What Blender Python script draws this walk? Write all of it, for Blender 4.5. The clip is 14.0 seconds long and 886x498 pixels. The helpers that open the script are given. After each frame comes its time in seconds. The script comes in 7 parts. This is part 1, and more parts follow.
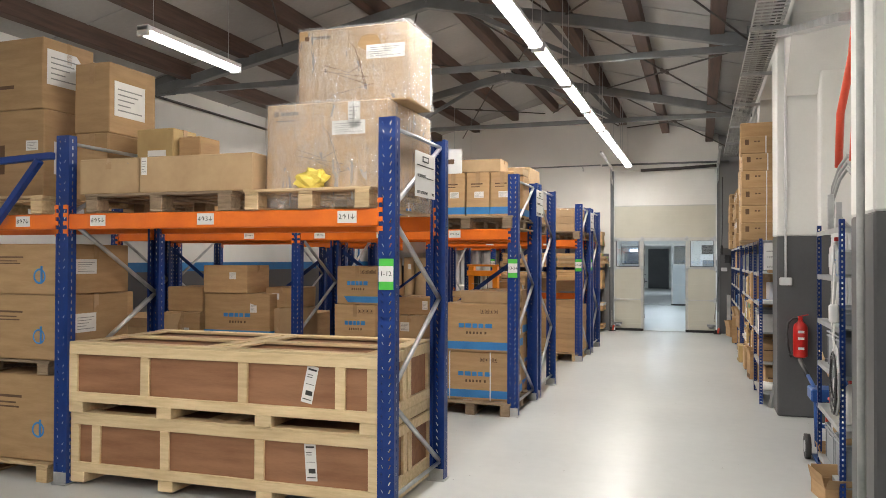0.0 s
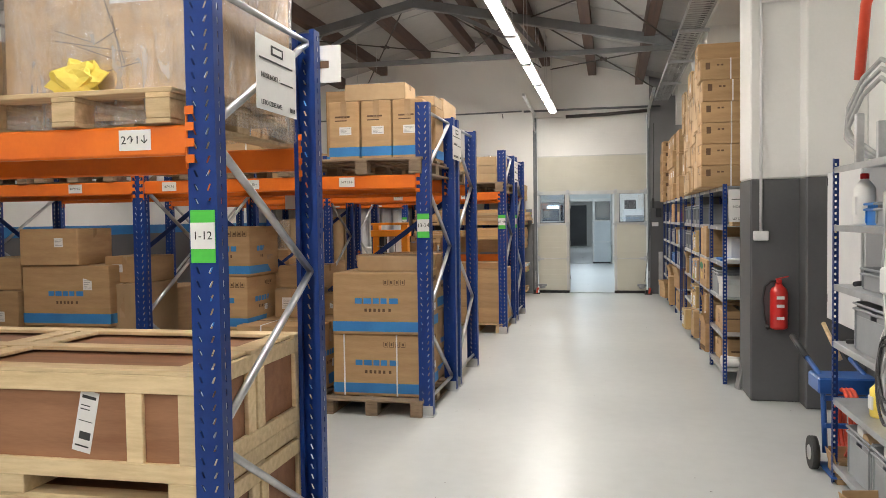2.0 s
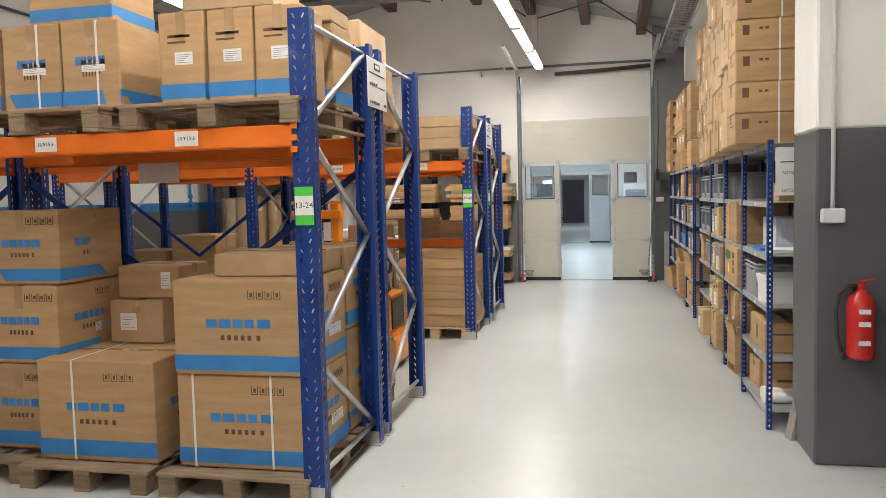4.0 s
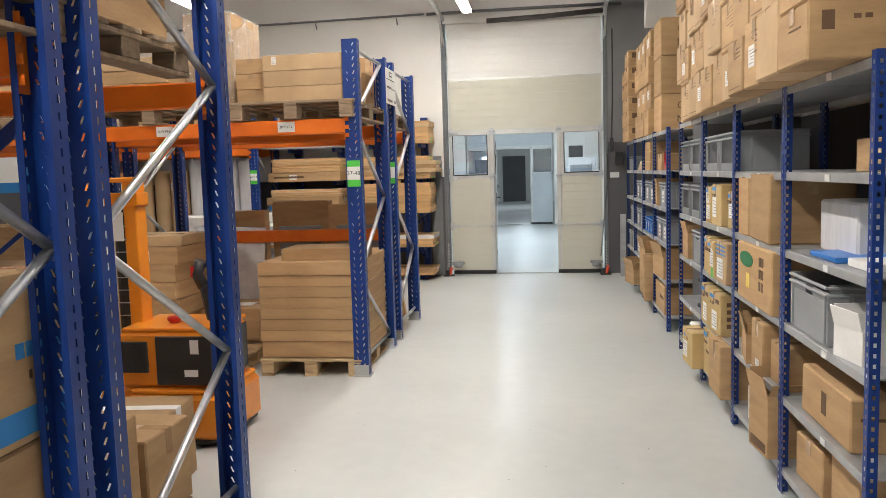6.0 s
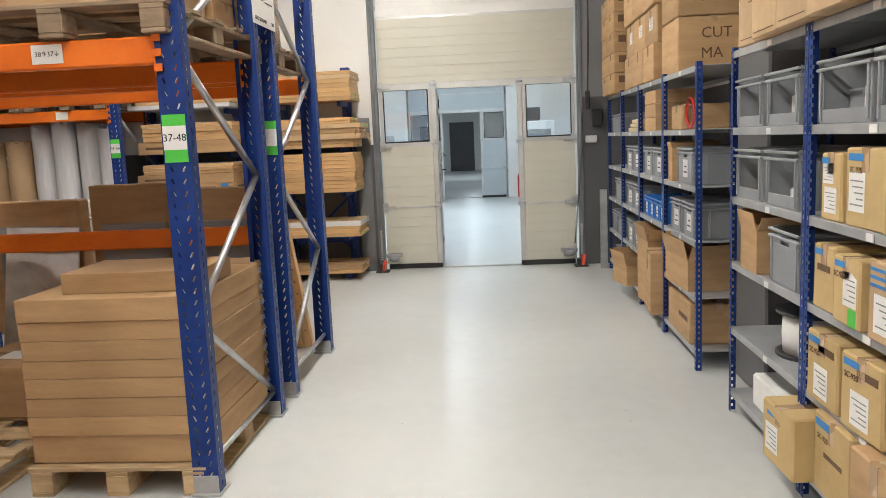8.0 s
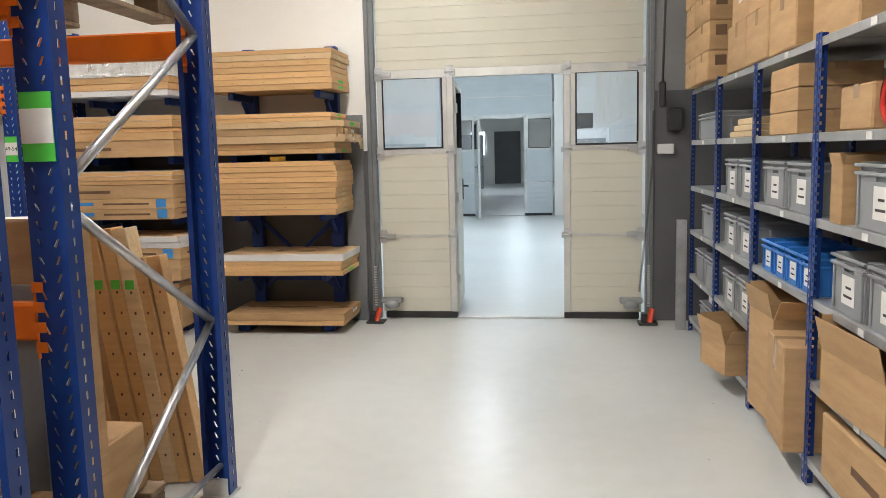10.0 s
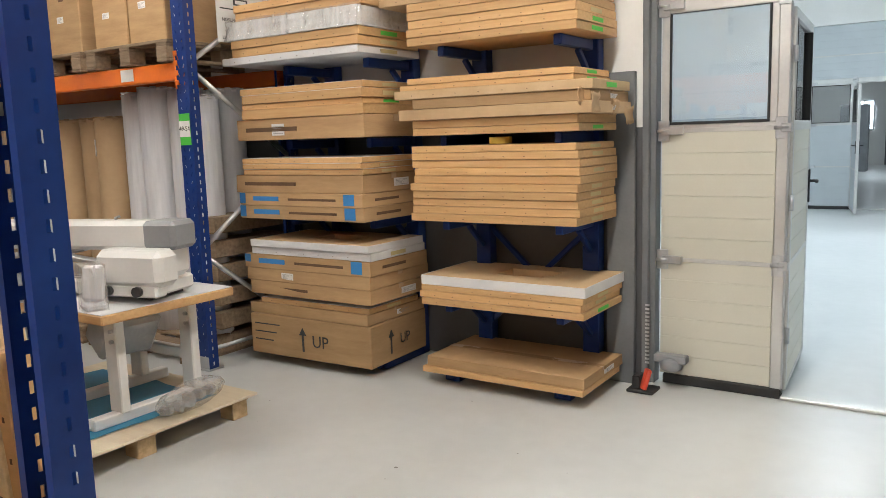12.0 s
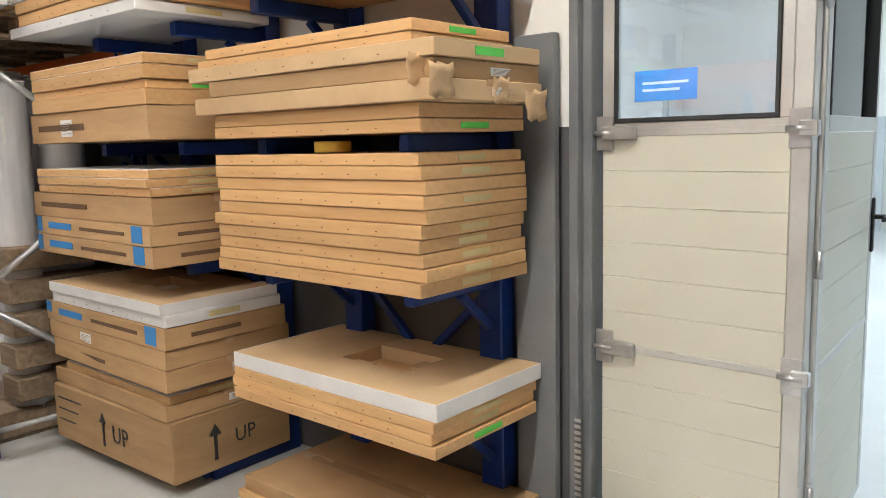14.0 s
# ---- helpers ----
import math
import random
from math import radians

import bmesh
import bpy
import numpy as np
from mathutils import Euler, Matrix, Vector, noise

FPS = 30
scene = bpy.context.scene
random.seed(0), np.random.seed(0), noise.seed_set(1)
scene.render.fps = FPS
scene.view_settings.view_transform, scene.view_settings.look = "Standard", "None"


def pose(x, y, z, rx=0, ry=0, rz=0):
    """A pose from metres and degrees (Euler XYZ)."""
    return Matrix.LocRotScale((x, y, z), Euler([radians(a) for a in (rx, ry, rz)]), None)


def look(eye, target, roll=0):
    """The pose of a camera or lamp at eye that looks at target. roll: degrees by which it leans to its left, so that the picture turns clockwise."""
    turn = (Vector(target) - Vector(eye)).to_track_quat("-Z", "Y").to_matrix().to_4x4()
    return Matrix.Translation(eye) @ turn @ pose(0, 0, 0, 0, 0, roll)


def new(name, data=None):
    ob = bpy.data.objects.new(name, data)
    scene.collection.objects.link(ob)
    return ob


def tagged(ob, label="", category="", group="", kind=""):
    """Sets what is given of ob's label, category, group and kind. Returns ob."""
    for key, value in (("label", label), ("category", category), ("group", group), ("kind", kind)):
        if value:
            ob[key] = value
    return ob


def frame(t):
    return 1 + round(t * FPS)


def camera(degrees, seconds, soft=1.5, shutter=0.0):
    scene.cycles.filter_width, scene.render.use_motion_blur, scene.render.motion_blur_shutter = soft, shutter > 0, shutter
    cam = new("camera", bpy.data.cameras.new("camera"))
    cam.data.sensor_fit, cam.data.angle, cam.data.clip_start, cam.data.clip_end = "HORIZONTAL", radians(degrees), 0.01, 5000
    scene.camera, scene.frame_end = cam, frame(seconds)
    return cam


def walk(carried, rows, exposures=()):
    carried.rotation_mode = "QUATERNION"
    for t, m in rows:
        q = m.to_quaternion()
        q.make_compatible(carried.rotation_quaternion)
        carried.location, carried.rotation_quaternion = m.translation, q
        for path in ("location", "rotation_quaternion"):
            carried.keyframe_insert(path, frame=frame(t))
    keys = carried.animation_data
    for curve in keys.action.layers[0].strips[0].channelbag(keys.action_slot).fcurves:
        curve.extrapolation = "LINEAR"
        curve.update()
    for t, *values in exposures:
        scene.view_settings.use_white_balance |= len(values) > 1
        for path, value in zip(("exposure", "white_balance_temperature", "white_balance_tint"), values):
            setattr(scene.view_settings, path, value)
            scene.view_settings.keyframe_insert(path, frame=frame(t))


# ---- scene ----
cam = camera(59.2, 14.0, soft=0.6)
PATH = [
    (0, (0.166, -0.464, 1.611), (-0.461, 1.435, 1.636), 0.2),
    (0.5, (0.045, -0.189, 1.599), (-0.596, 1.705, 1.598), -1.0),
    (1, (-0.06, 0.237, 1.593), (-0.624, 2.155, 1.575), -0.8),
    (1.5, (-0.163, 0.789, 1.578), (-0.638, 2.731, 1.53), -0.7),
    (2, (-0.219, 1.381, 1.566), (-0.64, 3.335, 1.489), -0.8),
    (2.2, (-0.229, 1.596, 1.562), (-0.636, 3.553, 1.481), -1.6),
    (4.3, (-0.172, 4.07, 1.542), (-0.594, 6.019, 1.393), -1.4),
    (4.5, (-0.184, 4.322, 1.534), (-0.595, 6.273, 1.376), -1.4),
    (5, (-0.208, 4.972, 1.522), (-0.593, 6.928, 1.356), -1.5),
    (5.5, (-0.22, 5.603, 1.518), (-0.55, 7.567, 1.338), -1.4),
    (6, (-0.223, 6.275, 1.503), (-0.503, 8.246, 1.308), -1.7),
    (6.5, (-0.217, 6.937, 1.494), (-0.436, 8.913, 1.276), -1.4),
    (7, (-0.251, 7.614, 1.467), (-0.435, 9.591, 1.226), -1.4),
    (7.5, (-0.319, 8.159, 1.461), (-0.477, 10.135, 1.197), -1.8),
    (8, (-0.361, 8.775, 1.465), (-0.514, 10.75, 1.187), -2.5),
    (8.2, (-0.353, 9.013, 1.476), (-0.496, 10.988, 1.194), -1.9),
    (10.3, (-0.242, 11.464, 1.406), (-0.578, 13.42, 1.161), -1.5),
    (10.5, (-0.234, 11.69, 1.399), (-0.626, 13.634, 1.147), -1.7),
    (11, (-0.249, 12.325, 1.405), (-0.821, 14.224, 1.145), -1.6),
    (11.5, (-0.245, 12.909, 1.413), (-1.072, 14.71, 1.146), -1.6),
    (12, (-0.316, 13.412, 1.42), (-1.417, 15.058, 1.136), -1.8),
    (12.5, (-0.365, 13.818, 1.421), (-1.7, 15.281, 1.144), -2.1),
    (13, (-0.369, 14.295, 1.427), (-1.805, 15.66, 1.153), -1.9),
    (13.5, (-0.412, 14.835, 1.419), (-1.824, 16.225, 1.148), -1.5),
    (14, (-0.421, 15.377, 1.402), (-1.717, 16.876, 1.129), -1.4),
]
walk(cam, [(t, look(eye, target, roll)) for t, eye, target, roll in PATH], exposures=((0, -0.06), (2, -0.06), (4.5, 0.1), (8, 0.15), (11, 0.24), (12, 0.32), (12.5, 0.45), (14, 0.56)))

# ---- world, lamps and exposure ----
world = bpy.data.worlds.new("world")
scene.world = world
world.use_nodes = True
wn = world.node_tree.nodes
sky = wn.new("ShaderNodeTexSky")
sky.sky_type, sky.sun_disc, sky.sun_elevation, sky.sun_rotation = "NISHITA", False, radians(40), radians(200)
world.node_tree.links.new(sky.outputs[0], wn["Background"].inputs[0])
wn["Background"].inputs[1].default_value = 0.1
LAMP, LAMP_NEXT = 63.0, 120.0


# ---- materials ----
def ramp_mat(name, a, b, rough=0.5, metal=0.0, scale=6.0, fine=60.0, bump=0.05, stretch=(1, 1, 1), rand=0.0, coat=0.0, dirt=0.25, spec=0.5):
    """Two colours mixed by noise at two scales, fine relief, and a shift of brightness from object to object."""
    m = bpy.data.materials.new(name)
    m.use_nodes = True
    nt = m.node_tree
    n, l = nt.nodes, nt.links
    p = n["Principled BSDF"]
    tc, mp = n.new("ShaderNodeTexCoord"), n.new("ShaderNodeMapping")
    mp.inputs["Scale"].default_value = stretch
    l.new(tc.outputs["Object"], mp.inputs[0])
    big, small = n.new("ShaderNodeTexNoise"), n.new("ShaderNodeTexNoise")
    big.inputs["Scale"].default_value, big.inputs["Detail"].default_value = scale, 5
    small.inputs["Scale"].default_value, small.inputs["Detail"].default_value = fine, 3
    l.new(mp.outputs[0], big.inputs[0]), l.new(mp.outputs[0], small.inputs[0])
    add = n.new("ShaderNodeMath")
    add.operation = "MULTIPLY_ADD"
    add.inputs[1].default_value, add.inputs[2].default_value = dirt, 0.0
    l.new(small.outputs[0], add.inputs[0]), l.new(big.outputs[0], add.inputs[2])
    cr = n.new("ShaderNodeValToRGB")
    cr.color_ramp.elements[0].position, cr.color_ramp.elements[1].position = 0.35, 0.8
    cr.color_ramp.elements[0].color, cr.color_ramp.elements[1].color = (*a, 1), (*b, 1)
    l.new(add.outputs[0], cr.inputs[0])
    out = cr.outputs[0]
    if rand:
        oi, hsv, mr = n.new("ShaderNodeObjectInfo"), n.new("ShaderNodeHueSaturation"), n.new("ShaderNodeMapRange")
        mr.inputs["To Min"].default_value, mr.inputs["To Max"].default_value = 1 - rand, 1 + rand
        l.new(oi.outputs["Random"], mr.inputs[0]), l.new(mr.outputs[0], hsv.inputs["Value"]), l.new(out, hsv.inputs["Color"])
        out = hsv.outputs[0]
    l.new(out, p.inputs["Base Color"])
    rr = n.new("ShaderNodeMapRange")
    rr.inputs["To Min"].default_value, rr.inputs["To Max"].default_value = max(rough - 0.08, 0.02), min(rough + 0.1, 1)
    l.new(big.outputs[0], rr.inputs[0]), l.new(rr.outputs[0], p.inputs["Roughness"])
    p.inputs["Metallic"].default_value, p.inputs["Coat Weight"].default_value = metal, coat
    p.inputs["Specular IOR Level"].default_value = spec
    if bump:
        bp = n.new("ShaderNodeBump")
        bp.inputs["Strength"].default_value, bp.inputs["Distance"].default_value = bump, 0.004
        l.new(small.outputs[0], bp.inputs["Height"]), l.new(bp.outputs[0], p.inputs["Normal"])
    return m


def glow_mat(name, colour, strength):
    m = bpy.data.materials.new(name)
    m.use_nodes = True
    p = m.node_tree.nodes["Principled BSDF"]
    p.inputs["Base Color"].default_value = (*colour, 1)
    p.inputs["Emission Color"].default_value, p.inputs["Emission Strength"].default_value = (*colour, 1), strength
    return m


def glass_mat(name, tint=(0.97, 0.985, 1.0), rough=0.02, alpha=0.05):
    """Thin glass or film: mostly clear, with a real gloss."""
    m = bpy.data.materials.new(name)
    m.use_nodes = True
    n, l = m.node_tree.nodes, m.node_tree.links
    n.remove(n["Principled BSDF"])
    tr, gl, mx, fr = n.new("ShaderNodeBsdfTransparent"), n.new("ShaderNodeBsdfGlossy"), n.new("ShaderNodeMixShader"), n.new("ShaderNodeFresnel")
    tr.inputs[0].default_value = (*tint, 1)
    gl.inputs["Roughness"].default_value = rough
    ad = n.new("ShaderNodeMath")
    ad.inputs[1].default_value = alpha
    l.new(fr.outputs[0], ad.inputs[0]), l.new(ad.outputs[0], mx.inputs[0])
    l.new(tr.outputs[0], mx.inputs[1]), l.new(gl.outputs[0], mx.inputs[2]), l.new(mx.outputs[0], n["Material Output"].inputs[0])
    return m


def film_mat(name):
    """Stretch film: clear, with crumpled gloss and milky folds."""
    m = bpy.data.materials.new(name)
    m.use_nodes = True
    n, l = m.node_tree.nodes, m.node_tree.links
    n.remove(n["Principled BSDF"])
    tr, gl, df, m1, m2 = n.new("ShaderNodeBsdfTransparent"), n.new("ShaderNodeBsdfGlossy"), n.new("ShaderNodeBsdfDiffuse"), n.new("ShaderNodeMixShader"), n.new("ShaderNodeMixShader")
    tc, mp, no, bp, cr = n.new("ShaderNodeTexCoord"), n.new("ShaderNodeMapping"), n.new("ShaderNodeTexNoise"), n.new("ShaderNodeBump"), n.new("ShaderNodeValToRGB")
    mp.inputs["Scale"].default_value, mp.inputs["Rotation"].default_value = (11, 11, 3), (0.25, 0.3, 0)
    no.inputs["Scale"].default_value, no.inputs["Detail"].default_value, no.inputs["Distortion"].default_value = 1.6, 8, 0.8
    bp.inputs["Strength"].default_value, bp.inputs["Distance"].default_value = 0.9, 0.03
    cr.color_ramp.elements[0].position, cr.color_ramp.elements[1].position = 0.42, 0.9
    cr.color_ramp.elements[0].color, cr.color_ramp.elements[1].color = (0.1, 0.1, 0.1, 1), (0.6, 0.6, 0.6, 1)
    gl.inputs["Roughness"].default_value, df.inputs[0].default_value = 0.2, (0.8, 0.78, 0.75, 1)
    l.new(tc.outputs["Object"], mp.inputs[0]), l.new(mp.outputs[0], no.inputs[0]), l.new(no.outputs[0], bp.inputs["Height"]), l.new(no.outputs[0], cr.inputs[0])
    l.new(bp.outputs[0], gl.inputs["Normal"]), l.new(cr.outputs[0], m1.inputs[0]), l.new(tr.outputs[0], m1.inputs[1]), l.new(df.outputs[0], m1.inputs[2])
    m2.inputs[0].default_value = 0.15
    l.new(m1.outputs[0], m2.inputs[1]), l.new(gl.outputs[0], m2.inputs[2]), l.new(m2.outputs[0], n["Material Output"].inputs[0])
    return m


M_FLOOR = ramp_mat("floor_epoxy", (0.47, 0.482, 0.478), (0.60, 0.61, 0.602), 0.31, scale=0.55, fine=9, bump=0.015)


def add_specks(m, scale, size, amount):
    """Sparse dark specks over a material's colour."""
    n, l = m.node_tree.nodes, m.node_tree.links
    p = n["Principled BSDF"]
    src = p.inputs["Base Color"].links[0].from_socket
    tc, vo, th, no, mu, mx = n.new("ShaderNodeTexCoord"), n.new("ShaderNodeTexVoronoi"), n.new("ShaderNodeMath"), n.new("ShaderNodeSeparateColor"), n.new("ShaderNodeMath"), n.new("ShaderNodeMix")
    mx.data_type = "RGBA"
    vo.inputs["Scale"].default_value = scale
    th.operation, th.inputs[1].default_value = "LESS_THAN", size
    mu.operation = "MULTIPLY"
    l.new(tc.outputs["Object"], vo.inputs["Vector"]), l.new(vo.outputs["Color"], no.inputs[0])
    l.new(vo.outputs["Distance"], th.inputs[0]), l.new(th.outputs[0], mu.inputs[0])
    g = n.new("ShaderNodeMath")
    g.operation, g.inputs[1].default_value = "GREATER_THAN", 1 - amount
    l.new(no.outputs[0], g.inputs[0]), l.new(g.outputs[0], mu.inputs[1])
    l.new(mu.outputs[0], mx.inputs["Factor"]), l.new(src, mx.inputs["A"])
    mx.inputs["B"].default_value = (0.16, 0.15, 0.14, 1)
    l.new(mx.outputs["Result"], p.inputs["Base Color"])


add_specks(M_FLOOR, 11.0, 0.05, 0.13)
add_specks(M_FLOOR, 2.6, 0.022, 0.3)
M_WHITE = ramp_mat("wall_white", (0.74, 0.735, 0.71), (0.82, 0.815, 0.79), 0.7, scale=1.3, fine=40, bump=0.08)
M_GREY = ramp_mat("wall_grey", (0.085, 0.085, 0.09), (0.115, 0.115, 0.12), 0.45, scale=1.6, fine=40, bump=0.08)
M_MIDGREY = ramp_mat("wall_mid_grey", (0.2, 0.2, 0.205), (0.26, 0.26, 0.265), 0.6, scale=1.5, fine=40, bump=0.08)
M_STRIPE = ramp_mat("wall_blue", (0.02, 0.16, 0.42), (0.03, 0.2, 0.5), 0.5)
M_CEIL = ramp_mat("ceiling_panel", (0.3, 0.3, 0.3), (0.42, 0.42, 0.41), 0.6, scale=0.8, fine=20)
M_PURLIN = ramp_mat("purlin_wood", (0.045, 0.026, 0.02), (0.11, 0.065, 0.05), 0.65, scale=3, fine=40, stretch=(8, 0.5, 8))
M_STEELGREY = ramp_mat("painted_steel_grey", (0.13, 0.14, 0.15), (0.19, 0.2, 0.21), 0.45, scale=4)
M_RODDARK = ramp_mat("dark_rod", (0.03, 0.028, 0.028), (0.07, 0.06, 0.055), 0.6)
M_GALV = ramp_mat("galvanised", (0.42, 0.43, 0.44), (0.62, 0.63, 0.64), 0.36, metal=0.85, scale=9, fine=80)
M_SLOTEDGE = ramp_mat("bare_slot_metal", (0.6, 0.62, 0.64), (0.78, 0.79, 0.8), 0.4, metal=0.2, scale=30)
M_ALU = ramp_mat("aluminium", (0.5, 0.5, 0.49), (0.62, 0.62, 0.6), 0.38, metal=0.6, scale=5)
M_BLUE = ramp_mat("rack_blue", (0.003, 0.024, 0.15), (0.006, 0.04, 0.215), 0.42, scale=7, fine=50, bump=0.05, coat=0.05, spec=0.4)
M_ORANGE = ramp_mat("rack_orange", (0.72, 0.13, 0.008), (0.85, 0.19, 0.014), 0.36, scale=6, fine=50, coat=0.1)
M_CARTON = ramp_mat("cardboard", (0.375, 0.228, 0.108), (0.5, 0.325, 0.165), 0.78, scale=3, fine=25, bump=0.1, stretch=(1, 1, 6), rand=0.13)
M_CARTON2 = ramp_mat("cardboard_light", (0.42, 0.28, 0.15), (0.53, 0.37, 0.21), 0.78, scale=3, fine=25, bump=0.1, rand=0.1)
M_CARTGOLD = ramp_mat("cardboard_golden", (0.46, 0.32, 0.14), (0.57, 0.415, 0.195), 0.78, scale=3, fine=25, bump=0.1, rand=0.08)
M_CARTDARK = ramp_mat("cardboard_print", (0.10, 0.055, 0.025), (0.16, 0.09, 0.05), 0.8)
M_TAPE = ramp_mat("packing_tape", (0.36, 0.22, 0.11), (0.5, 0.34, 0.2), 0.25, coat=0.3)
M_PRINTBLUE = ramp_mat("print_blue", (0.03, 0.19, 0.5), (0.045, 0.25, 0.6), 0.6)
M_PAPER = ramp_mat("paper", (0.72, 0.71, 0.69), (0.82, 0.81, 0.79), 0.6)
M_INK = ramp_mat("ink", (0.02, 0.02, 0.022), (0.05, 0.05, 0.05), 0.6)
M_GREYINK = ramp_mat("grey_ink", (0.2, 0.2, 0.21), (0.3, 0.3, 0.3), 0.6)
M_MASK = ramp_mat("masking_tape", (0.52, 0.43, 0.2), (0.62, 0.52, 0.27), 0.6)
M_DARKGREEN = ramp_mat("print_green", (0.015, 0.15, 0.06), (0.025, 0.2, 0.08), 0.6)
M_GREEN = ramp_mat("green_sign", (0.06, 0.5, 0.05), (0.1, 0.6, 0.08), 0.5)
M_PALLET = ramp_mat("pallet_wood", (0.42, 0.29, 0.15), (0.62, 0.46, 0.27), 0.75, scale=4, fine=40, stretch=(1.5, 9, 9), rand=0.18)
M_PALLETOLD = ramp_mat("pallet_wood_old", (0.17, 0.12, 0.075), (0.32, 0.235, 0.155), 0.8, scale=4, fine=40, stretch=(1.5, 9, 9), rand=0.2)
M_PINE = ramp_mat("pine", (0.6, 0.44, 0.24), (0.78, 0.61, 0.37), 0.6, scale=4, fine=40, stretch=(1.2, 10, 10), rand=0.08)
M_PLY = ramp_mat("plywood_red", (0.24, 0.105, 0.05), (0.38, 0.19, 0.1), 0.55, scale=3, fine=30, stretch=(0.7, 5, 5), rand=0.1)
M_WOOD = ramp_mat("beech_edge", (0.56, 0.33, 0.14), (0.66, 0.415, 0.195), 0.5, scale=5, fine=50, stretch=(1, 8, 12), rand=0.14)
M_MDF = ramp_mat("board_raw", (0.5, 0.34, 0.18), (0.6, 0.43, 0.25), 0.7, scale=4, fine=60)
M_PALEPLY = ramp_mat("pale_plywood", (0.62, 0.52, 0.37), (0.74, 0.65, 0.49), 0.6, scale=3, fine=40, stretch=(1, 6, 6))
M_LAMWHITE = ramp_mat("laminate_white", (0.66, 0.66, 0.67), (0.74, 0.74, 0.74), 0.35)
M_DOORCREAM = ramp_mat("door_panel_cream", (0.56, 0.545, 0.465), (0.62, 0.605, 0.52), 0.45, scale=2, fine=90, bump=0.12)
M_DOORGREY = ramp_mat("door_panel_grey", (0.44, 0.48, 0.5), (0.5, 0.54, 0.56), 0.45, scale=2, fine=90)
M_RUBBER = ramp_mat("black_rubber", (0.012, 0.012, 0.013), (0.03, 0.03, 0.03), 0.6)
M_BLACK = ramp_mat("black_plastic", (0.015, 0.015, 0.017), (0.035, 0.035, 0.037), 0.4)
M_GLASS = glass_mat("window_glass")
M_FILM = film_mat("stretch_film")
M_LAMP = glow_mat("lamp_diffuser", (1.0, 0.955, 0.885), LAMP)
M_LAMPN = glow_mat("lamp_next_room", (0.78, 0.9, 1.0), LAMP_NEXT)
M_BINGREY = ramp_mat("bin_grey", (0.235, 0.25, 0.265), (0.3, 0.315, 0.33), 0.45, rand=0.12)
M_BINBLUE = ramp_mat("bin_blue", (0.02, 0.15, 0.5), (0.03, 0.2, 0.6), 0.4)
M_RED = ramp_mat("red_paint", (0.5, 0.012, 0.012), (0.62, 0.025, 0.02), 0.3, coat=0.4)
M_TRUCK = ramp_mat("truck_orange", (0.75, 0.22, 0.01), (0.85, 0.3, 0.02), 0.35, coat=0.3)
M_MACHINE = ramp_mat("machine_white", (0.7, 0.7, 0.68), (0.78, 0.78, 0.76), 0.3, coat=0.3)
M_MGREY = ramp_mat("machine_grey", (0.24, 0.25, 0.26), (0.3, 0.31, 0.32), 0.4)
M_HOSE = ramp_mat("orange_hose", (0.7, 0.07, 0.03), (0.8, 0.1, 0.05), 0.35)
M_CABLE = ramp_mat("cable_grey", (0.3, 0.31, 0.31), (0.45, 0.45, 0.44), 0.5)
M_FABRIC = ramp_mat("roll_white", (0.6, 0.6, 0.62), (0.72, 0.72, 0.74), 0.4, stretch=(6, 6, 0.6), bump=0.2, rand=0.06)
M_YELLOW = ramp_mat("yellow_tape", (0.8, 0.62, 0.08), (0.88, 0.7, 0.15), 0.4)
M_TEAL = ramp_mat("blue_sheet", (0.02, 0.16, 0.3), (0.04, 0.24, 0.4), 0.5)
M_TOOLBLUE = ramp_mat("hand_truck_blue", (0.012, 0.07, 0.28), (0.02, 0.1, 0.36), 0.35, coat=0.2)
M_SHELF = ramp_mat("shelf_grey", (0.33, 0.34, 0.35), (0.46, 0.47, 0.48), 0.4, metal=0.4, scale=6)


# ---- building helpers ----
def empty(name, x, y, z, rz=0.0, label="", category="", group="", kind=""):
    ob = new(name)
    ob.matrix_basis = pose(x, y, z, 0, 0, rz)
    ob.empty_display_size = 0.1
    return tagged(ob, label, category, group, kind)


def part(name, bm, material, parent=None, label=""):
    me = bpy.data.meshes.new(name)
    bm.to_mesh(me)
    bm.free()
    me.materials.append(material)
    ob = new(name, me)
    ob.parent = parent
    return tagged(ob, label)


def solid(name, boxes, material, parent=None, label="", c=0.002, category="", kind="", group=""):
    bm = bmesh.new()
    for b in boxes:
        cbox(bm, *b, c=c)
    return tagged(part(name, bm, material, parent, label), category=category, kind=kind, group=group)


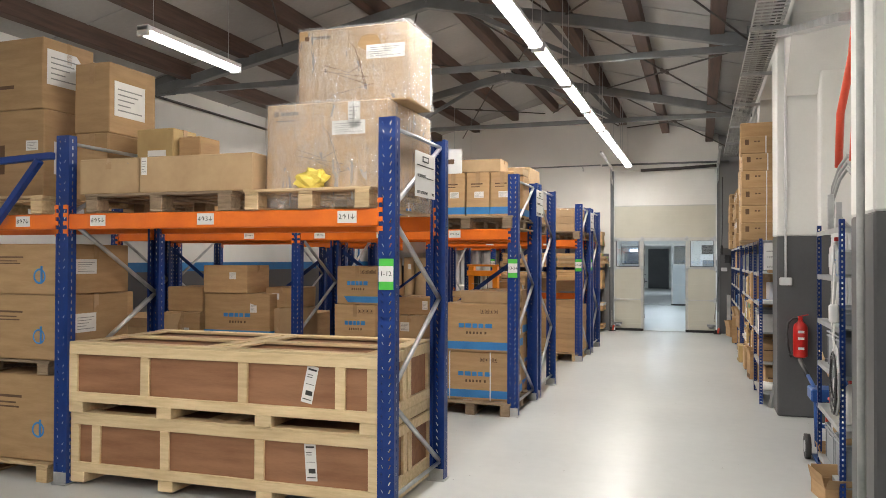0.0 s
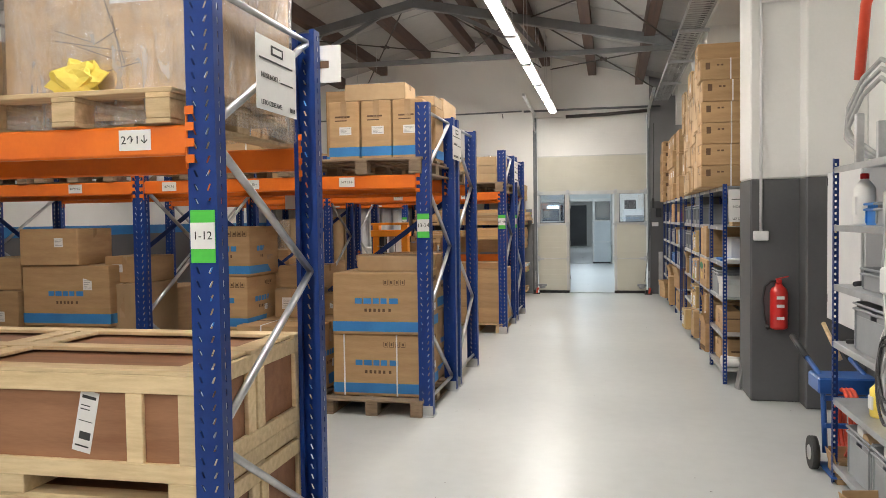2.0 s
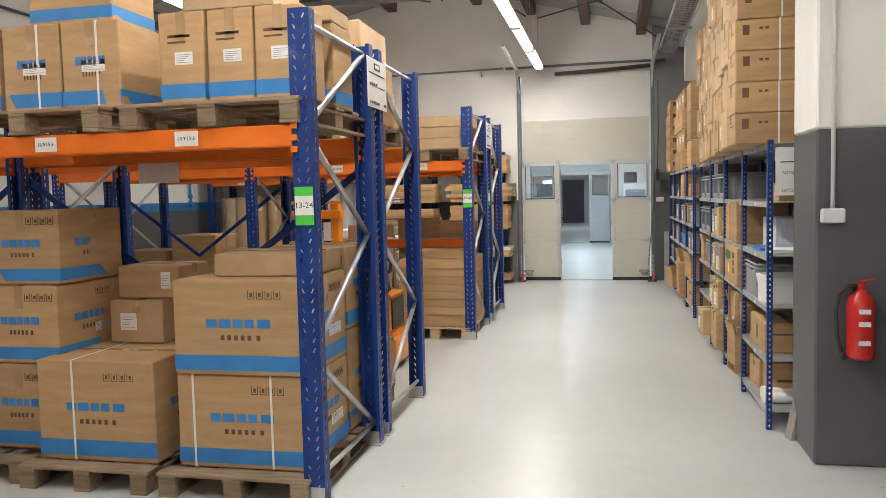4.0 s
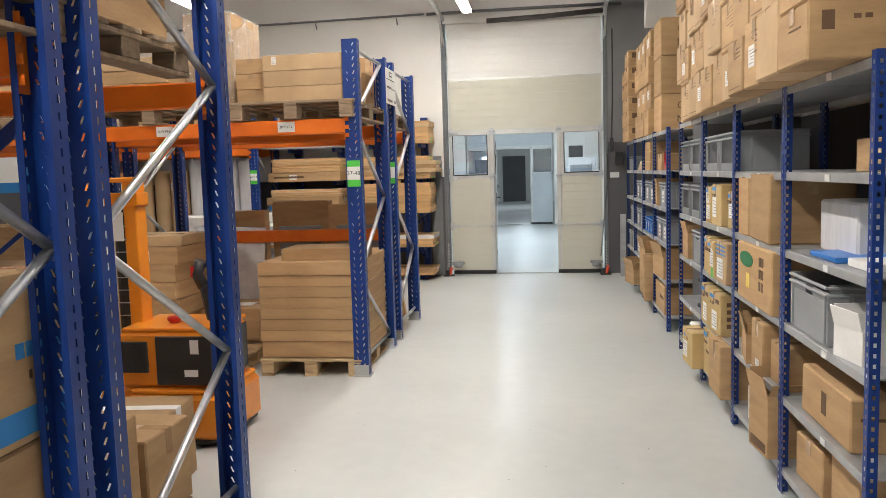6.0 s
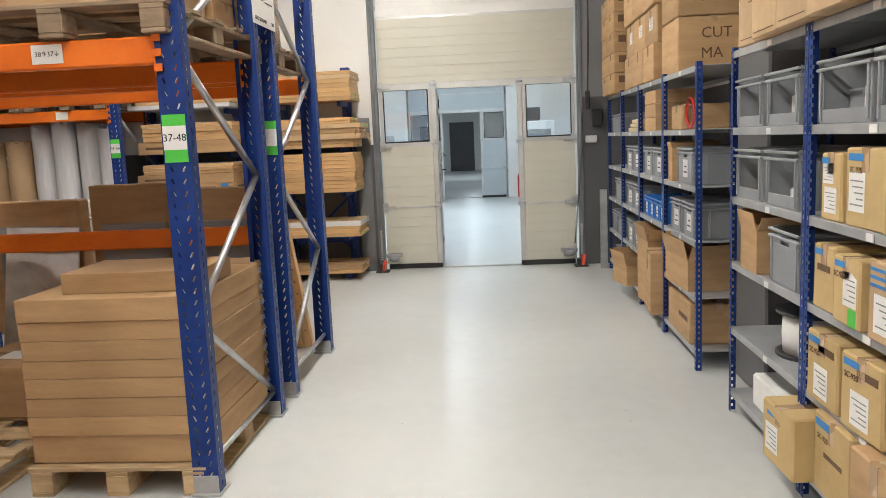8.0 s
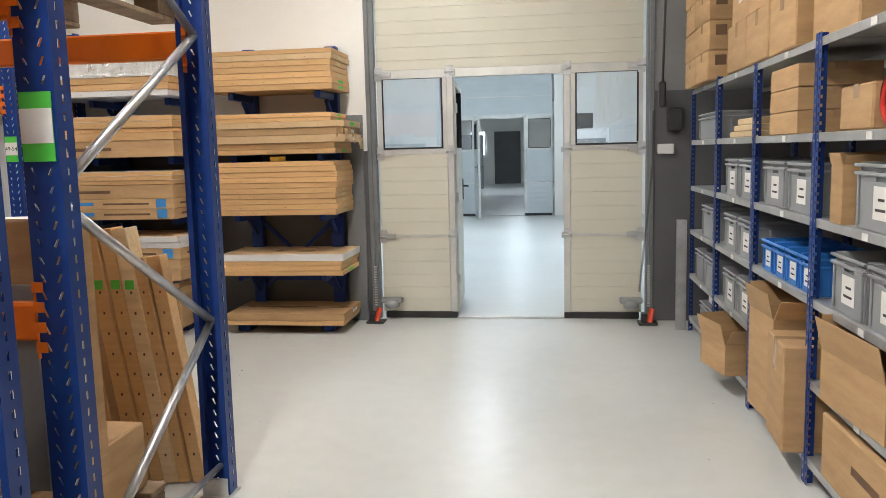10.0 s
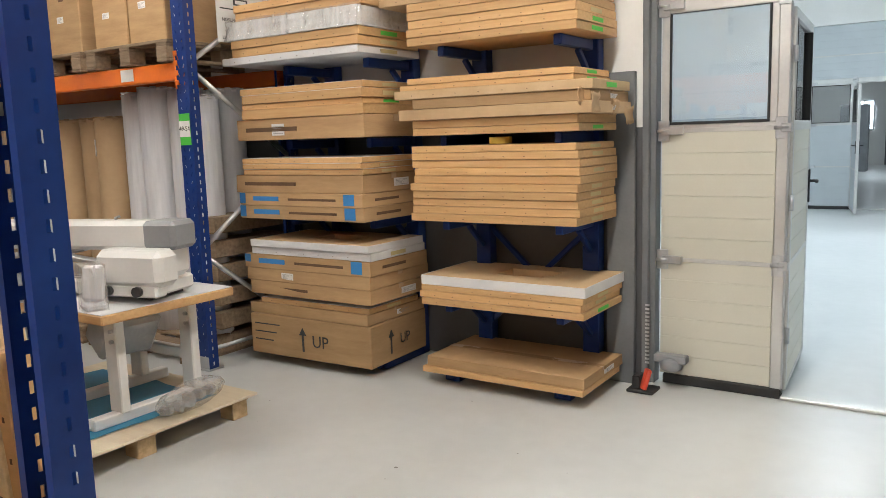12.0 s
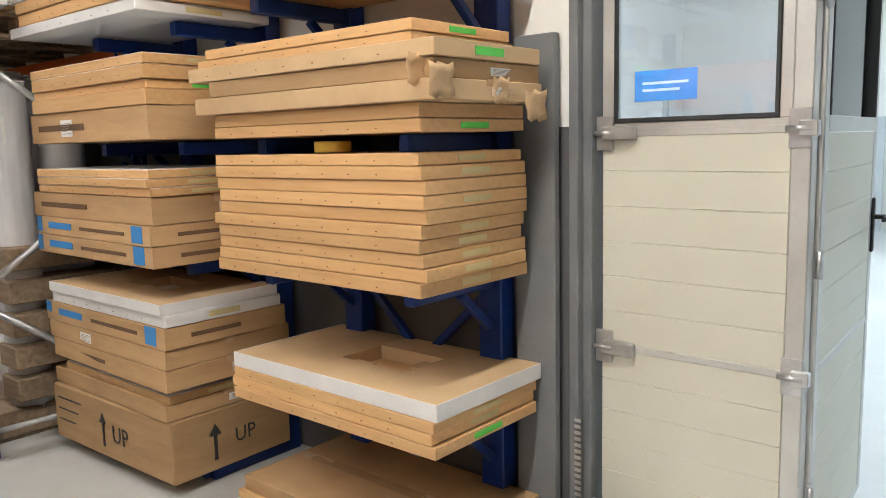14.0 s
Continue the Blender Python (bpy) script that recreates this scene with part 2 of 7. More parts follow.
def cbox(bm, x0, x1, y0, y1, z0, z1, c=0.002):
    """A box with chamfered edges."""
    c = min(c, (x1 - x0) * 0.3, (y1 - y0) * 0.3, (z1 - z0) * 0.3)
    lo, hi = (x0, y0, z0), (x1, y1, z1)
    v = {}
    for i in (0, 1):
        for j in (0, 1):
            for k in (0, 1):
                s = (i, j, k)
                for a in range(3):
                    p = [(hi[q] if s[q] else lo[q]) for q in range(3)]
                    for q in range(3):
                        if q != a:
                            p[q] += -c if s[q] else c
                    v[s + (a,)] = bm.verts.new(p)
    for a in range(3):
        b, d = (a + 1) % 3, (a + 2) % 3
        for side in (0, 1):
            q = []
            for m, n in ((0, 0), (1, 0), (1, 1), (0, 1)):
                s = [0, 0, 0]
                s[a], s[b], s[d] = side, m, n
                q.append(v[tuple(s) + (a,)])
            bm.faces.new(q if side else q[::-1])
        for m in (0, 1):
            for n in (0, 1):
                s, e = [0, 0, 0], [0, 0, 0]
                s[b] = e[b] = m
                s[d] = e[d] = n
                e[a] = 1
                q = [v[tuple(s) + (b,)], v[tuple(e) + (b,)], v[tuple(e) + (d,)], v[tuple(s) + (d,)]]
                bm.faces.new(q if m == n else q[::-1])
    for i in (0, 1):
        for j in (0, 1):
            for k in (0, 1):
                q = [v[(i, j, k, a)] for a in range(3)]
                bm.faces.new(q if (i + j + k) % 2 else q[::-1])


def bar(bm, a, b, w, h=None, c=0.002, up=(0, 0, 1)):
    """A rectangular bar from a to b."""
    a, b = Vector(a), Vector(b)
    d = b - a
    n = len(bm.verts)
    cbox(bm, 0, d.length, -w / 2, w / 2, -(h or w) / 2, (h or w) / 2, c)
    bm.verts.ensure_lookup_table()
    x = d.normalized()
    up = Vector(up) if abs(x.dot(Vector(up))) < 0.99 else Vector((0, 1, 0))
    y = up.cross(x).normalized()
    m = Matrix((x, y, x.cross(y))).transposed().to_4x4()
    m.translation = a
    bmesh.ops.transform(bm, matrix=m, verts=bm.verts[n:])


def tube(bm, pts, r, seg=8, caps=True):
    """A round tube along points."""
    pts = [Vector(p) for p in pts]
    rings = []
    side = None
    for i, p in enumerate(pts):
        d = (pts[min(i + 1, len(pts) - 1)] - pts[max(i - 1, 0)]).normalized()
        if side is None:
            side = d.cross(Vector((0, 0, 1)) if abs(d.z) < 0.9 else Vector((1, 0, 0))).normalized()
        side = (side - d * side.dot(d)).normalized()
        o = d.cross(side)
        rad = r[i] if isinstance(r, (list, tuple)) else r
        rings.append([bm.verts.new(p + rad * (math.cos(t) * side + math.sin(t) * o)) for t in (2 * math.pi * k / seg for k in range(seg))])
    for ra, rb in zip(rings, rings[1:]):
        for k in range(seg):
            f = bm.faces.new((ra[k], ra[(k + 1) % seg], rb[(k + 1) % seg], rb[k]))
            f.smooth = seg > 6
    if caps:
        bm.faces.new(rings[0][::-1]), bm.faces.new(rings[-1])


def lathe(bm, cx, cy, prof, seg=20):
    """A turned shape from (radius, height) pairs."""
    rings = [[bm.verts.new((cx + r * math.cos(2 * math.pi * k / seg), cy + r * math.sin(2 * math.pi * k / seg), z)) for k in range(seg)] for r, z in prof]
    for ra, rb in zip(rings, rings[1:]):
        for k in range(seg):
            f = bm.faces.new((ra[k], ra[(k + 1) % seg], rb[(k + 1) % seg], rb[k]))
            f.smooth = True
    bm.faces.new(rings[0][::-1]), bm.faces.new(rings[-1])


def text_part(name, words, size, material, parent, m, label=""):
    cu = bpy.data.curves.new(name, "FONT")
    cu.body, cu.size, cu.extrude, cu.align_x, cu.align_y = words, size, 0.0006, "CENTER", "CENTER"
    cu.resolution_u = 2
    tmp = bpy.data.objects.new(name, cu)
    scene.collection.objects.link(tmp)
    me = bpy.data.meshes.new_from_object(tmp.evaluated_get(bpy.context.evaluated_depsgraph_get()))
    bpy.data.objects.remove(tmp)
    me.materials.clear()
    me.materials.append(material)
    ob = new(name, me)
    ob.parent = parent
    ob.matrix_basis = m
    return tagged(ob, label)


# ---- the large structure ----
# hall: x -7.5 to 1.7, y -9 to 17.6; pillars stand along x = 0.92
# YB: unseen south end, set far back to hold added lamps
XL, XR, YB, YF, RIDGE = -7.5, 1.75, -9.0, 17.6, -3.2
DX0, DX1, DTOP = -1.78, 0.54, 3.62
solid("floor", [(-14, 9, YB - 0.3, 50, -0.2, 0)], M_FLOOR, label="pale grey glossy epoxy floor with scuffs", category="floor", kind="structure", c=0)


def wall_painted(name, lo, hi, split, stripe=None, label="", upper=None):
    """A wall with a grey painted foot, a white upper part and perhaps a blue stripe."""
    top = empty(name, 0, 0, 0, label=label, category="wall", kind="structure")
    a, b = split, hi[2]
    solid("painted_foot", [(lo[0], hi[0], lo[1], hi[1], lo[2], a)], M_GREY, top, c=0)
    if stripe:
        solid("painted_stripe", [(lo[0], hi[0], lo[1], hi[1], a, a + stripe)], M_STRIPE, top, c=0)
        a += stripe
    solid("upper_wall", [(lo[0], hi[0], lo[1], hi[1], a, b)], upper or M_WHITE, top, c=0)
    return top


wall_painted("wall_west", (XL - 0.3, YB, 0), (XL, YF + 0.3, 5.6), 1.4, 0.14, "white wall with grey foot and a blue stripe")
wall_painted("wall_east", (XR, YB, 0), (XR + 0.3, YF + 0.3, 5.6), 1.86, None, "white wall with a dark grey foot")
wall_painted("wall_south", (XL, YB - 0.3, 0), (XR, YB, 5.6), 1.4, 0.14, "white end wall with grey foot")
wall_painted("wall_north_1", (XL, YF, 0), (DX0, YF + 0.3, 5.6), 1.44, None, "white end wall beside the sectional door, grey foot")
wall_painted("wall_north_2", (DX1, YF, 0), (XR, YF + 0.3, 5.6), 1.86, None, "grey end wall beside the sectional door, dark grey foot", M_MIDGREY)
solid("wall_north_3", [(DX0, DX1, YF, YF + 0.3, DTOP, 5.6)], M_WHITE, label="white wall over the sectional door", category="wall", kind="structure", c=0)

# pillars with a set-back shoulder
for i, (y0, y1) in enumerate(((3.97, 4.6), (8.29, 8.83), (12.88, 13.4))):
    p = empty("pillar_%d" % (i + 1), 0, 0, 0, label="white plastered pillar with a dark grey painted foot", category="pillar", kind="structure")
    px = (1.0, 0.92, 1.0)[i]
    solid("painted_foot", [(px, XR, y0, y1, 0, 1.86)] + ([(1.30, XR, y0 - 0.24, y0, 0, 1.86)] if i == 1 else []), M_GREY, p, c=0.012)
    solid("upper_pillar", [(px, XR, y0, y1, 1.86, 4.2)] + ([(1.30, XR, y0 - 0.24, y0, 1.86, 4.2)] if i == 1 else []), M_WHITE, p, c=0.012)
solid("wall_beam", [(0.98, XR, YB, YF, 3.95, 4.6)], M_WHITE, label="white plastered edge beam along the wall top", category="beam", kind="structure", c=0.01)
# sloping haunches under the beam between the pillars
for y0 in (4.6, 8.83, 13.3):
    bm = bmesh.new()
    for s in (0, 1):
        ya, yb = (y0, y0 + 0.75) if s == 0 else (y0 + 3.66, y0 + 2.95)
        vs = [bm.verts.new(q) for q in ((1.0, ya, 3.3), (1.0, ya, 3.96), (1.0, yb, 3.96), (XR, ya, 3.3), (XR, ya, 3.96), (XR, yb, 3.96))]
        for f in ((0, 1, 2), (5, 4, 3), (0, 2, 5, 3)):
            bm.faces.new([vs[k] for k in f])
    tagged(part("trim", bm, M_WHITE, label="white sloping plaster haunch"), category="wall", kind="structure")


def roof_z(x):
    return 4.22 + (0.35 - x) * 0.25 if x > RIDGE else 4.22 + (0.35 - RIDGE) * 0.25 - (RIDGE - x) * 0.25


bm = bmesh.new()
for a, b in ((XR + 0.3, RIDGE), (RIDGE, XL - 0.3)):
    za, zb = roof_z(a) + 0.18, roof_z(b) + 0.18
    vs = [bm.verts.new(q) for q in ((a, YB - 0.3, za), (b, YB - 0.3, zb), (b, YF + 0.3, zb), (a, YF + 0.3, za))]
    ws = [bm.verts.new(v.co + Vector((0, 0, 0.15))) for v in vs]
    bm.faces.new(vs), bm.faces.new(ws[::-1])
    for k in range(4):
        bm.faces.new((vs[k], ws[k], ws[(k + 1) % 4], vs[(k + 1) % 4]))
# seams between the roof boards
for k in range(-9, 18, 2):
    for a, b in ((XR, RIDGE), (RIDGE, XL)):
        bar(bm, (a, k, roof_z(a) + 0.175), (b, k, roof_z(b) + 0.175), 0.03, 0.012, 0)
tagged(part("ceiling", bm, M_CEIL, label="dull grey panelled pitched ceiling"), category="ceiling", kind="structure")

PURLINS = [0.35, -0.57, -1.5, -2.45, -3.05, -4.0, -4.95, -5.9, -6.85]
for x in PURLINS:
    z = roof_z(x)
    solid("purlin", [(x - 0.08, x + 0.08, YB, YF, z - 0.02, z + 0.2)], M_PURLIN, label="dark brown wooden purlin under the ceiling", category="beam", kind="structure", group="purlins", c=0.008)

for y in (-8.2, -3.92, 0.4, 4.72, 9.05, 13.35):
    t = empty("roof_truss", RIDGE, y, 4.0, label="grey painted steel roof truss with tie and braces", category="truss", kind="structure", group="roof trusses")
    half = 0.95 - RIDGE
    bm = bmesh.new()
    bar(bm, (-half, 0, 0.03), (half, 0, 0.03), 0.07, 0.075, 0.006)
    part("tie", bm, M_STEELGREY, t)
    for s in (-1, 1):
        bm = bmesh.new()
        bar(bm, (s * half, 0, 0.05), (0, 0, 0.93), 0.12, 0.14, 0.01)
        part("chord", bm, M_STEELGREY, t)
        bm = bmesh.new()
        bar(bm, (s * 2.0, 0, 0.03), (s * 1.55, 0, 0.55), 0.05, 0.06, 0.004)
        part("strut", bm, M_STEELGREY, t)
        bm = bmesh.new()
        bar(bm, (s * 2.0, 0, 0.03), (s * 0.5, 0, 0.8), 0.05, 0.06, 0.004)
        part("strut", bm, M_STEELGREY, t)
        bm = bmesh.new()
        cbox(bm, s * half - 0.28, s * half + 0.28, -0.012, 0.012, -0.02, 0.28, 0.004)
        part("gusset", bm, M_STEELGREY, t)
# wind braces between the trusses
for y0 in (4.72, 9.05, 13.35):
    for xa, xb in ((0.75, -1.4), (-1.4, 0.75), (-1.6, -3.1), (-3.1, -1.6), (-3.3, -5.3), (-5.3, -3.3)):
        bm = bmesh.new()
        tube(bm, [(xa, y0, roof_z(xa) - 0.06), (xb, min(y0 + 4.3, YF), roof_z(xb) - 0.06)], 0.012, 6)
        p = Vector((xa, y0, roof_z(xa) - 0.06)).lerp(Vector((xb, min(y0 + 4.3, YF), roof_z(xb) - 0.06)), 0.5)
        d = (Vector((xb, y0 + 4.3, roof_z(xb))) - Vector((xa, y0, roof_z(xa)))).normalized() * 0.1
        tube(bm, [p - d, p - d * 0.9, p + d * 0.9, p + d], 0.024, 6)
        tagged(part("wind_brace", bm, M_RODDARK, label="thin dark steel wind brace with turnbuckle"), category="brace", kind="structure", group="wind braces")
# pipes on the end and side walls
bm = bmesh.new()
tube(bm, [(XL + 0.08, 3, 3.98), (XL + 0.08, 12, 3.98), (XL + 0.08, YF - 0.08, 3.98)], 0.02)
tagged(part("wall_pipe", bm, M_RODDARK, label="thin dark pipe along the white side wall"), category="pipe")
bm = bmesh.new()
tube(bm, [(XL + 0.1, YF - 0.06, 3.72), (-4, YF - 0.06, 3.74), (-2.0, YF - 0.06, 3.76)], 0.016)
for k in range(4):
    tube(bm, [(-6 + k * 1.2, YF - 0.06, 3.72), (-6 + k * 1.2, YF, 3.64)], 0.01, 6)
tagged(part("wall_pipe", bm, M_STEELGREY, label="thin grey pipe along the end wall"), category="pipe")

# cable tray along the pillar heads
tray = empty("cable_tray", 0.78, 0, 3.86, label="galvanised perforated cable tray with cables on brackets", category="cable tray", kind="structure")
bm = bmesh.new()
for x in (-0.14, 0.13):
    cbox(bm, x, x + 0.004, YB, YF - 0.2, 0, 0.07, 0)
for k in range(int((YF - YB) / 0.1)):
    cbox(bm, -0.14, 0.134, YB + k * 0.1, YB + k * 0.1 + 0.05, 0, 0.003, 0)
part("tray_body", bm, M_GALV, tray)
for dx in (-0.08, -0.02, 0.05, 0.09):
    bm = bmesh.new()
    tube(bm, [(dx + 0.012 * math.sin(k * 1.7 + dx * 40), YB + k * 0.6, 0.028 + 0.008 * math.sin(k * 2.3)) for k in range(int((YF - YB) / 0.6))], 0.02, 6)
    part("cable", bm, M_CABLE if dx < 0 else M_BLACK, tray)
for k in range(13):
    solid("bracket", [(-0.16, 0.2, YB + 1 + k * 1.95, YB + 1.04 + k * 1.95, -0.04, -0.003)], M_GALV, tray)

# second hall behind the sectional door, and the passage beyond it
Y2, Y3 = 28.05, 44.5
D2A, D2B, O2A, O2B = -2.6, -0.17, -1.84, -0.82
solid("wall_second_west", [(-6.3, -6, YF + 0.3, Y2, 0, 5)], M_WHITE, label="white wall of the hall beyond", category="wall", kind="structure", c=0)
solid("wall_second_east", [(3.2, 3.5, YF + 0.3, Y2, 0, 5)], M_WHITE, label="white wall of the hall beyond", category="wall", kind="structure", c=0)
solid("wall_second_north", [(-6.3, D2A, Y2, Y2 + 0.3, 0, 5), (D2B, 3.5, Y2, Y2 + 0.3, 0, 5), (D2A, D2B, Y2, Y2 + 0.3, 3.05, 5)], M_WHITE, label="white end wall of the hall beyond", category="wall", kind="structure", c=0)
solid("ceiling_second", [(-6.3, 3.5, YF + 0.3, Y2 + 0.3, 4.6, 4.8)], M_WHITE, label="white ceiling of the hall beyond", category="ceiling", kind="structure", c=0)
solid("wall_passage_west", [(-5.3, -5, Y2 + 0.3, Y3, 0, 3.6)], M_WHITE, label="pale wall of the far room", category="wall", kind="structure", c=0)
solid("wall_passage_east", [(1.5, 1.8, Y2 + 0.3, Y3, 0, 3.6)], M_WHITE, label="pale wall of the far room", category="wall", kind="structure", c=0)
solid("wall_passage_north", [(-5.3, 1.8, Y3, Y3 + 0.3, 0, 3.6)], M_WHITE, label="pale end wall of the far room", category="wall", kind="structure", c=0)
solid("ceiling_passage", [(-5.3, 1.8, Y2 + 0.3, Y3 + 0.3, 3.4, 3.6)], M_WHITE, label="pale ceiling of the far room", category="ceiling", kind="structure", c=0)


# ---- lamps ----
def batten_lamp(x, y, z, material, length=1.5):
    t = empty("batten_lamp", x, y, z, label="white suspended fluorescent batten lamp, lit", category="lamp", group="batten lamps")
    bm = bmesh.new()
    cbox(bm, -0.07, 0.07, -length / 2, length / 2, 0.03, 0.085, 0.012)
    part("housing", bm, M_LAMWHITE, t)
    bm = bmesh.new()
    n = 8
    ring = [(0.065 * math.cos(math.pi + math.pi * k / n), 0.03 + 0.038 * math.sin(math.pi + math.pi * k / n)) for k in range(n + 1)]
    rows = [[bm.verts.new((a, yy, b)) for a, b in ring] for yy in (-length / 2 + 0.03, length / 2 - 0.03)]
    for k in range(n):
        bm.faces.new((rows[0][k], rows[1][k], rows[1][k + 1], rows[0][k + 1])).smooth = True
    bm.faces.new(rows[0]), bm.faces.new(rows[1][::-1])
    part("diffuser", bm, material, t, "glowing white diffuser")
    for s in (-1, 1):
        solid("end_cap", [(-0.068, 0.068, s * length / 2 - 0.03 * (s > 0), s * length / 2 + 0.03 * (s < 0), -0.012, 0.088)], M_LAMWHITE, t, c=0.01)
        bm = bmesh.new()
        tube(bm, [(0, s * length * 0.4, 0.08), (0, s * length * 0.4, roof_z(x) - z + 0.15 if y < YF else 4.6 - z)], 0.004, 5)
        part("hanger", bm, M_GALV, t)
    return t


# lamps at y < 0 are unseen, added to brighten the south faces
for k in range(-8, 7):
    batten_lamp(-1.32, 6.04 + k * 1.68, 3.62, M_LAMP, 1.57)
batten_lamp(-4.6, 6.07, 3.62, M_LAMP)
# unseen lamps added to the left row to brighten racks and cantilevers
for y in (-6.0, -2.5, 1.0, 11.2, 15.3):
    batten_lamp(-4.6, y, 3.62, M_LAMP)
for x, y in ((-1.5, 20.5), (-1.5, 24.5), (1.4, 22.5), (-4.2, 22.5)):
    batten_lamp(x, y, 3.9, M_LAMPN)
batten_lamp(-1.4, 38, 3.2, M_LAMPN)


# ---- pallet racking ----
def upright(name, parent, x, y, z1, mouth):
    """A perforated upright, 0.1 wide; its open back looks along y by the sign of mouth."""
    bm = bmesh.new()
    w, d = 0.056, 0.075
    cols = (-w, -0.029, -0.022, 0.022, 0.029, w)
    yf = 0.0
    zs = [0.0]
    z = 0.03
    while z < z1 - 0.05:
        zs += [z, z + 0.024]
        z += 0.05
    zs.append(z1)

    def sheet(fx, cs, holes):
        g = [[bm.verts.new(fx(c, zz)) for c in cs] for zz in zs]
        for i in range(len(zs) - 1):
            for j in range(len(cs) - 1):
                if not (i % 2 == 1 and j in holes):
                    bm.faces.new((g[i][j], g[i][j + 1], g[i + 1][j + 1], g[i + 1][j]))
    lean = {zz: (0.005 if k % 2 == 0 else -0.005) for k, zz in enumerate(zs)}
    sheet(lambda c, zz: (c + (lean[zz] if 0 < c < 0.05 else -lean[zz] if -0.05 < c < 0 else 0), 0, zz), cols, (1, 3))
    for s in (-1, 1):
        sheet(lambda c, zz: (s * w, c, zz), (0, 0.032 * mouth, 0.040 * mouth, d * mouth), (1,))
        sheet(lambda c, zz: (s * w - s * c, d * mouth, zz), (0, 0.022), ())
    ob = part(name, bm, M_BLUE, parent)
    ob.location = (x, y, 0)
    # thin pale strips along the edges of some slots
    bm = bmesh.new()
    for i in range(1, len(zs) - 1, 2):
        za, zb = zs[i], zs[i + 1]
        for side in (-1, 1):
            if (i * 7 + side * 3) % 11 < 5:
                v = [bm.verts.new((side * (c + l), -0.0009 * mouth, z)) for c, l, z in ((0.0215, -0.005, za + 0.004), (0.0238, -0.005, za + 0.002), (0.0238, 0.004, zb - 0.005), (0.0215, 0.004, zb - 0.003))]
                bm.faces.new(v if side * mouth > 0 else v[::-1])
            if (i * 5 + side) % 11 < 6:
                v = [bm.verts.new((side * (w + 0.0009), mouth * c, z)) for c, z in ((0.030, za), (0.0335, za + 0.002), (0.0335, zb), (0.030, zb - 0.002))]
                bm.faces.new(v)
    tagged(part("slot_edge", bm, M_SLOTEDGE, ob, "thin pale strips along the edges of the slots"), kind="stuff")
    return ob


def rack_frame(x, y0, y1, h=2.48, turned=False, group="rack frames"):
    f = empty("rack_frame", x, y0, 0, label="dark blue perforated pallet rack frame with grey bracing", category="rack", group=group)
    d = y1 - y0
    upright("upright", f, 0, 0, h, 1)
    upright("upright", f, 0, d, h, -1)
    for yy in (0.0, d - 0.09):
        solid("foot_plate", [(-0.065, 0.065, yy - 0.015, yy + 0.105, 0, 0.012), (-0.055, 0.055, yy - 0.004, yy, 0, 0.09)], M_GALV, f)
    zs = [0.14, 0.75, 1.32, 1.9, 2.42]
    for k in range(4):
        bm = bmesh.new()
        a, b = (0.035, d - 0.035) if (k + turned) % 2 else (d - 0.035, 0.035)
        tube(bm, [(0, a, zs[k]), (0, b, zs[k + 1])], 0.017, 8)
        part("brace", bm, M_GALV, f)
    for z in (0.12, h - 0.05):
        bm = bmesh.new()
        tube(bm, [(0, 0.03, z), (0, d - 0.03, z)], 0.014, 8)
        part("brace", bm, M_GALV, f)
    return f


def rack_beam(xa, xb, y, z, side, h=0.11):
    """An orange beam between uprights whose inner faces are at xa, xb; side: -1 for the front, 1 for the back."""
    t = empty("rack_beam", (xa + xb) / 2, y, z, label="orange steel pallet rack beam", category="beam", group="rack beams")
    half = (xb - xa) / 2
    solid("beam_tube", [(-half, half, -0.02, 0.03, -h, 0)], M_ORANGE, t, c=0.008)
    for s in (-1, 1):
        bm = bmesh.new()
        cbox(bm, min(s * half, s * (half + 0.004)), max(s * half, s * (half + 0.004)), -0.03, 0.04, -h - 0.05, 0.06, 0.001)
        for k in range(4):
            zz = -h - 0.03 + k * 0.058
            cbox(bm, min(s * half, s * (half + 0.035)), max(s * half, s * (half + 0.035)), -0.034, -0.0305, zz, zz + 0.03, 0.001)
        part("end_connector", bm, M_ORANGE, t)
    return t


RX = (-1.655, -4.145, -6.635)
ROWS_Y = ((3.95, 5.0), (7.33, 8.37), (8.49, 9.53), (11.85, 12.89), (13.13, 14.17))
for y0, y1 in ROWS_Y:
    for x in RX:
        rack_frame(x, y0, y1, turned=y0 in (8.49, 13.13))
    for xa, xb in ((RX[1] + 0.056, RX[0] - 0.056), (RX[2] + 0.056, RX[1] - 0.056)):
        rack_beam(xa, xb, y0 + 0.02, 1.92, -1)
        rack_beam(xa, xb, y1 - 0.03, 1.92, 1)
for x in (-4.27, -7.2):
    rack_frame(x, 16.55, 17.45)
rack_beam(-7.15, -4.32, 16.57, 1.92, -1)
rack_beam(-7.15, -4.32, 17.42, 1.92, 1)


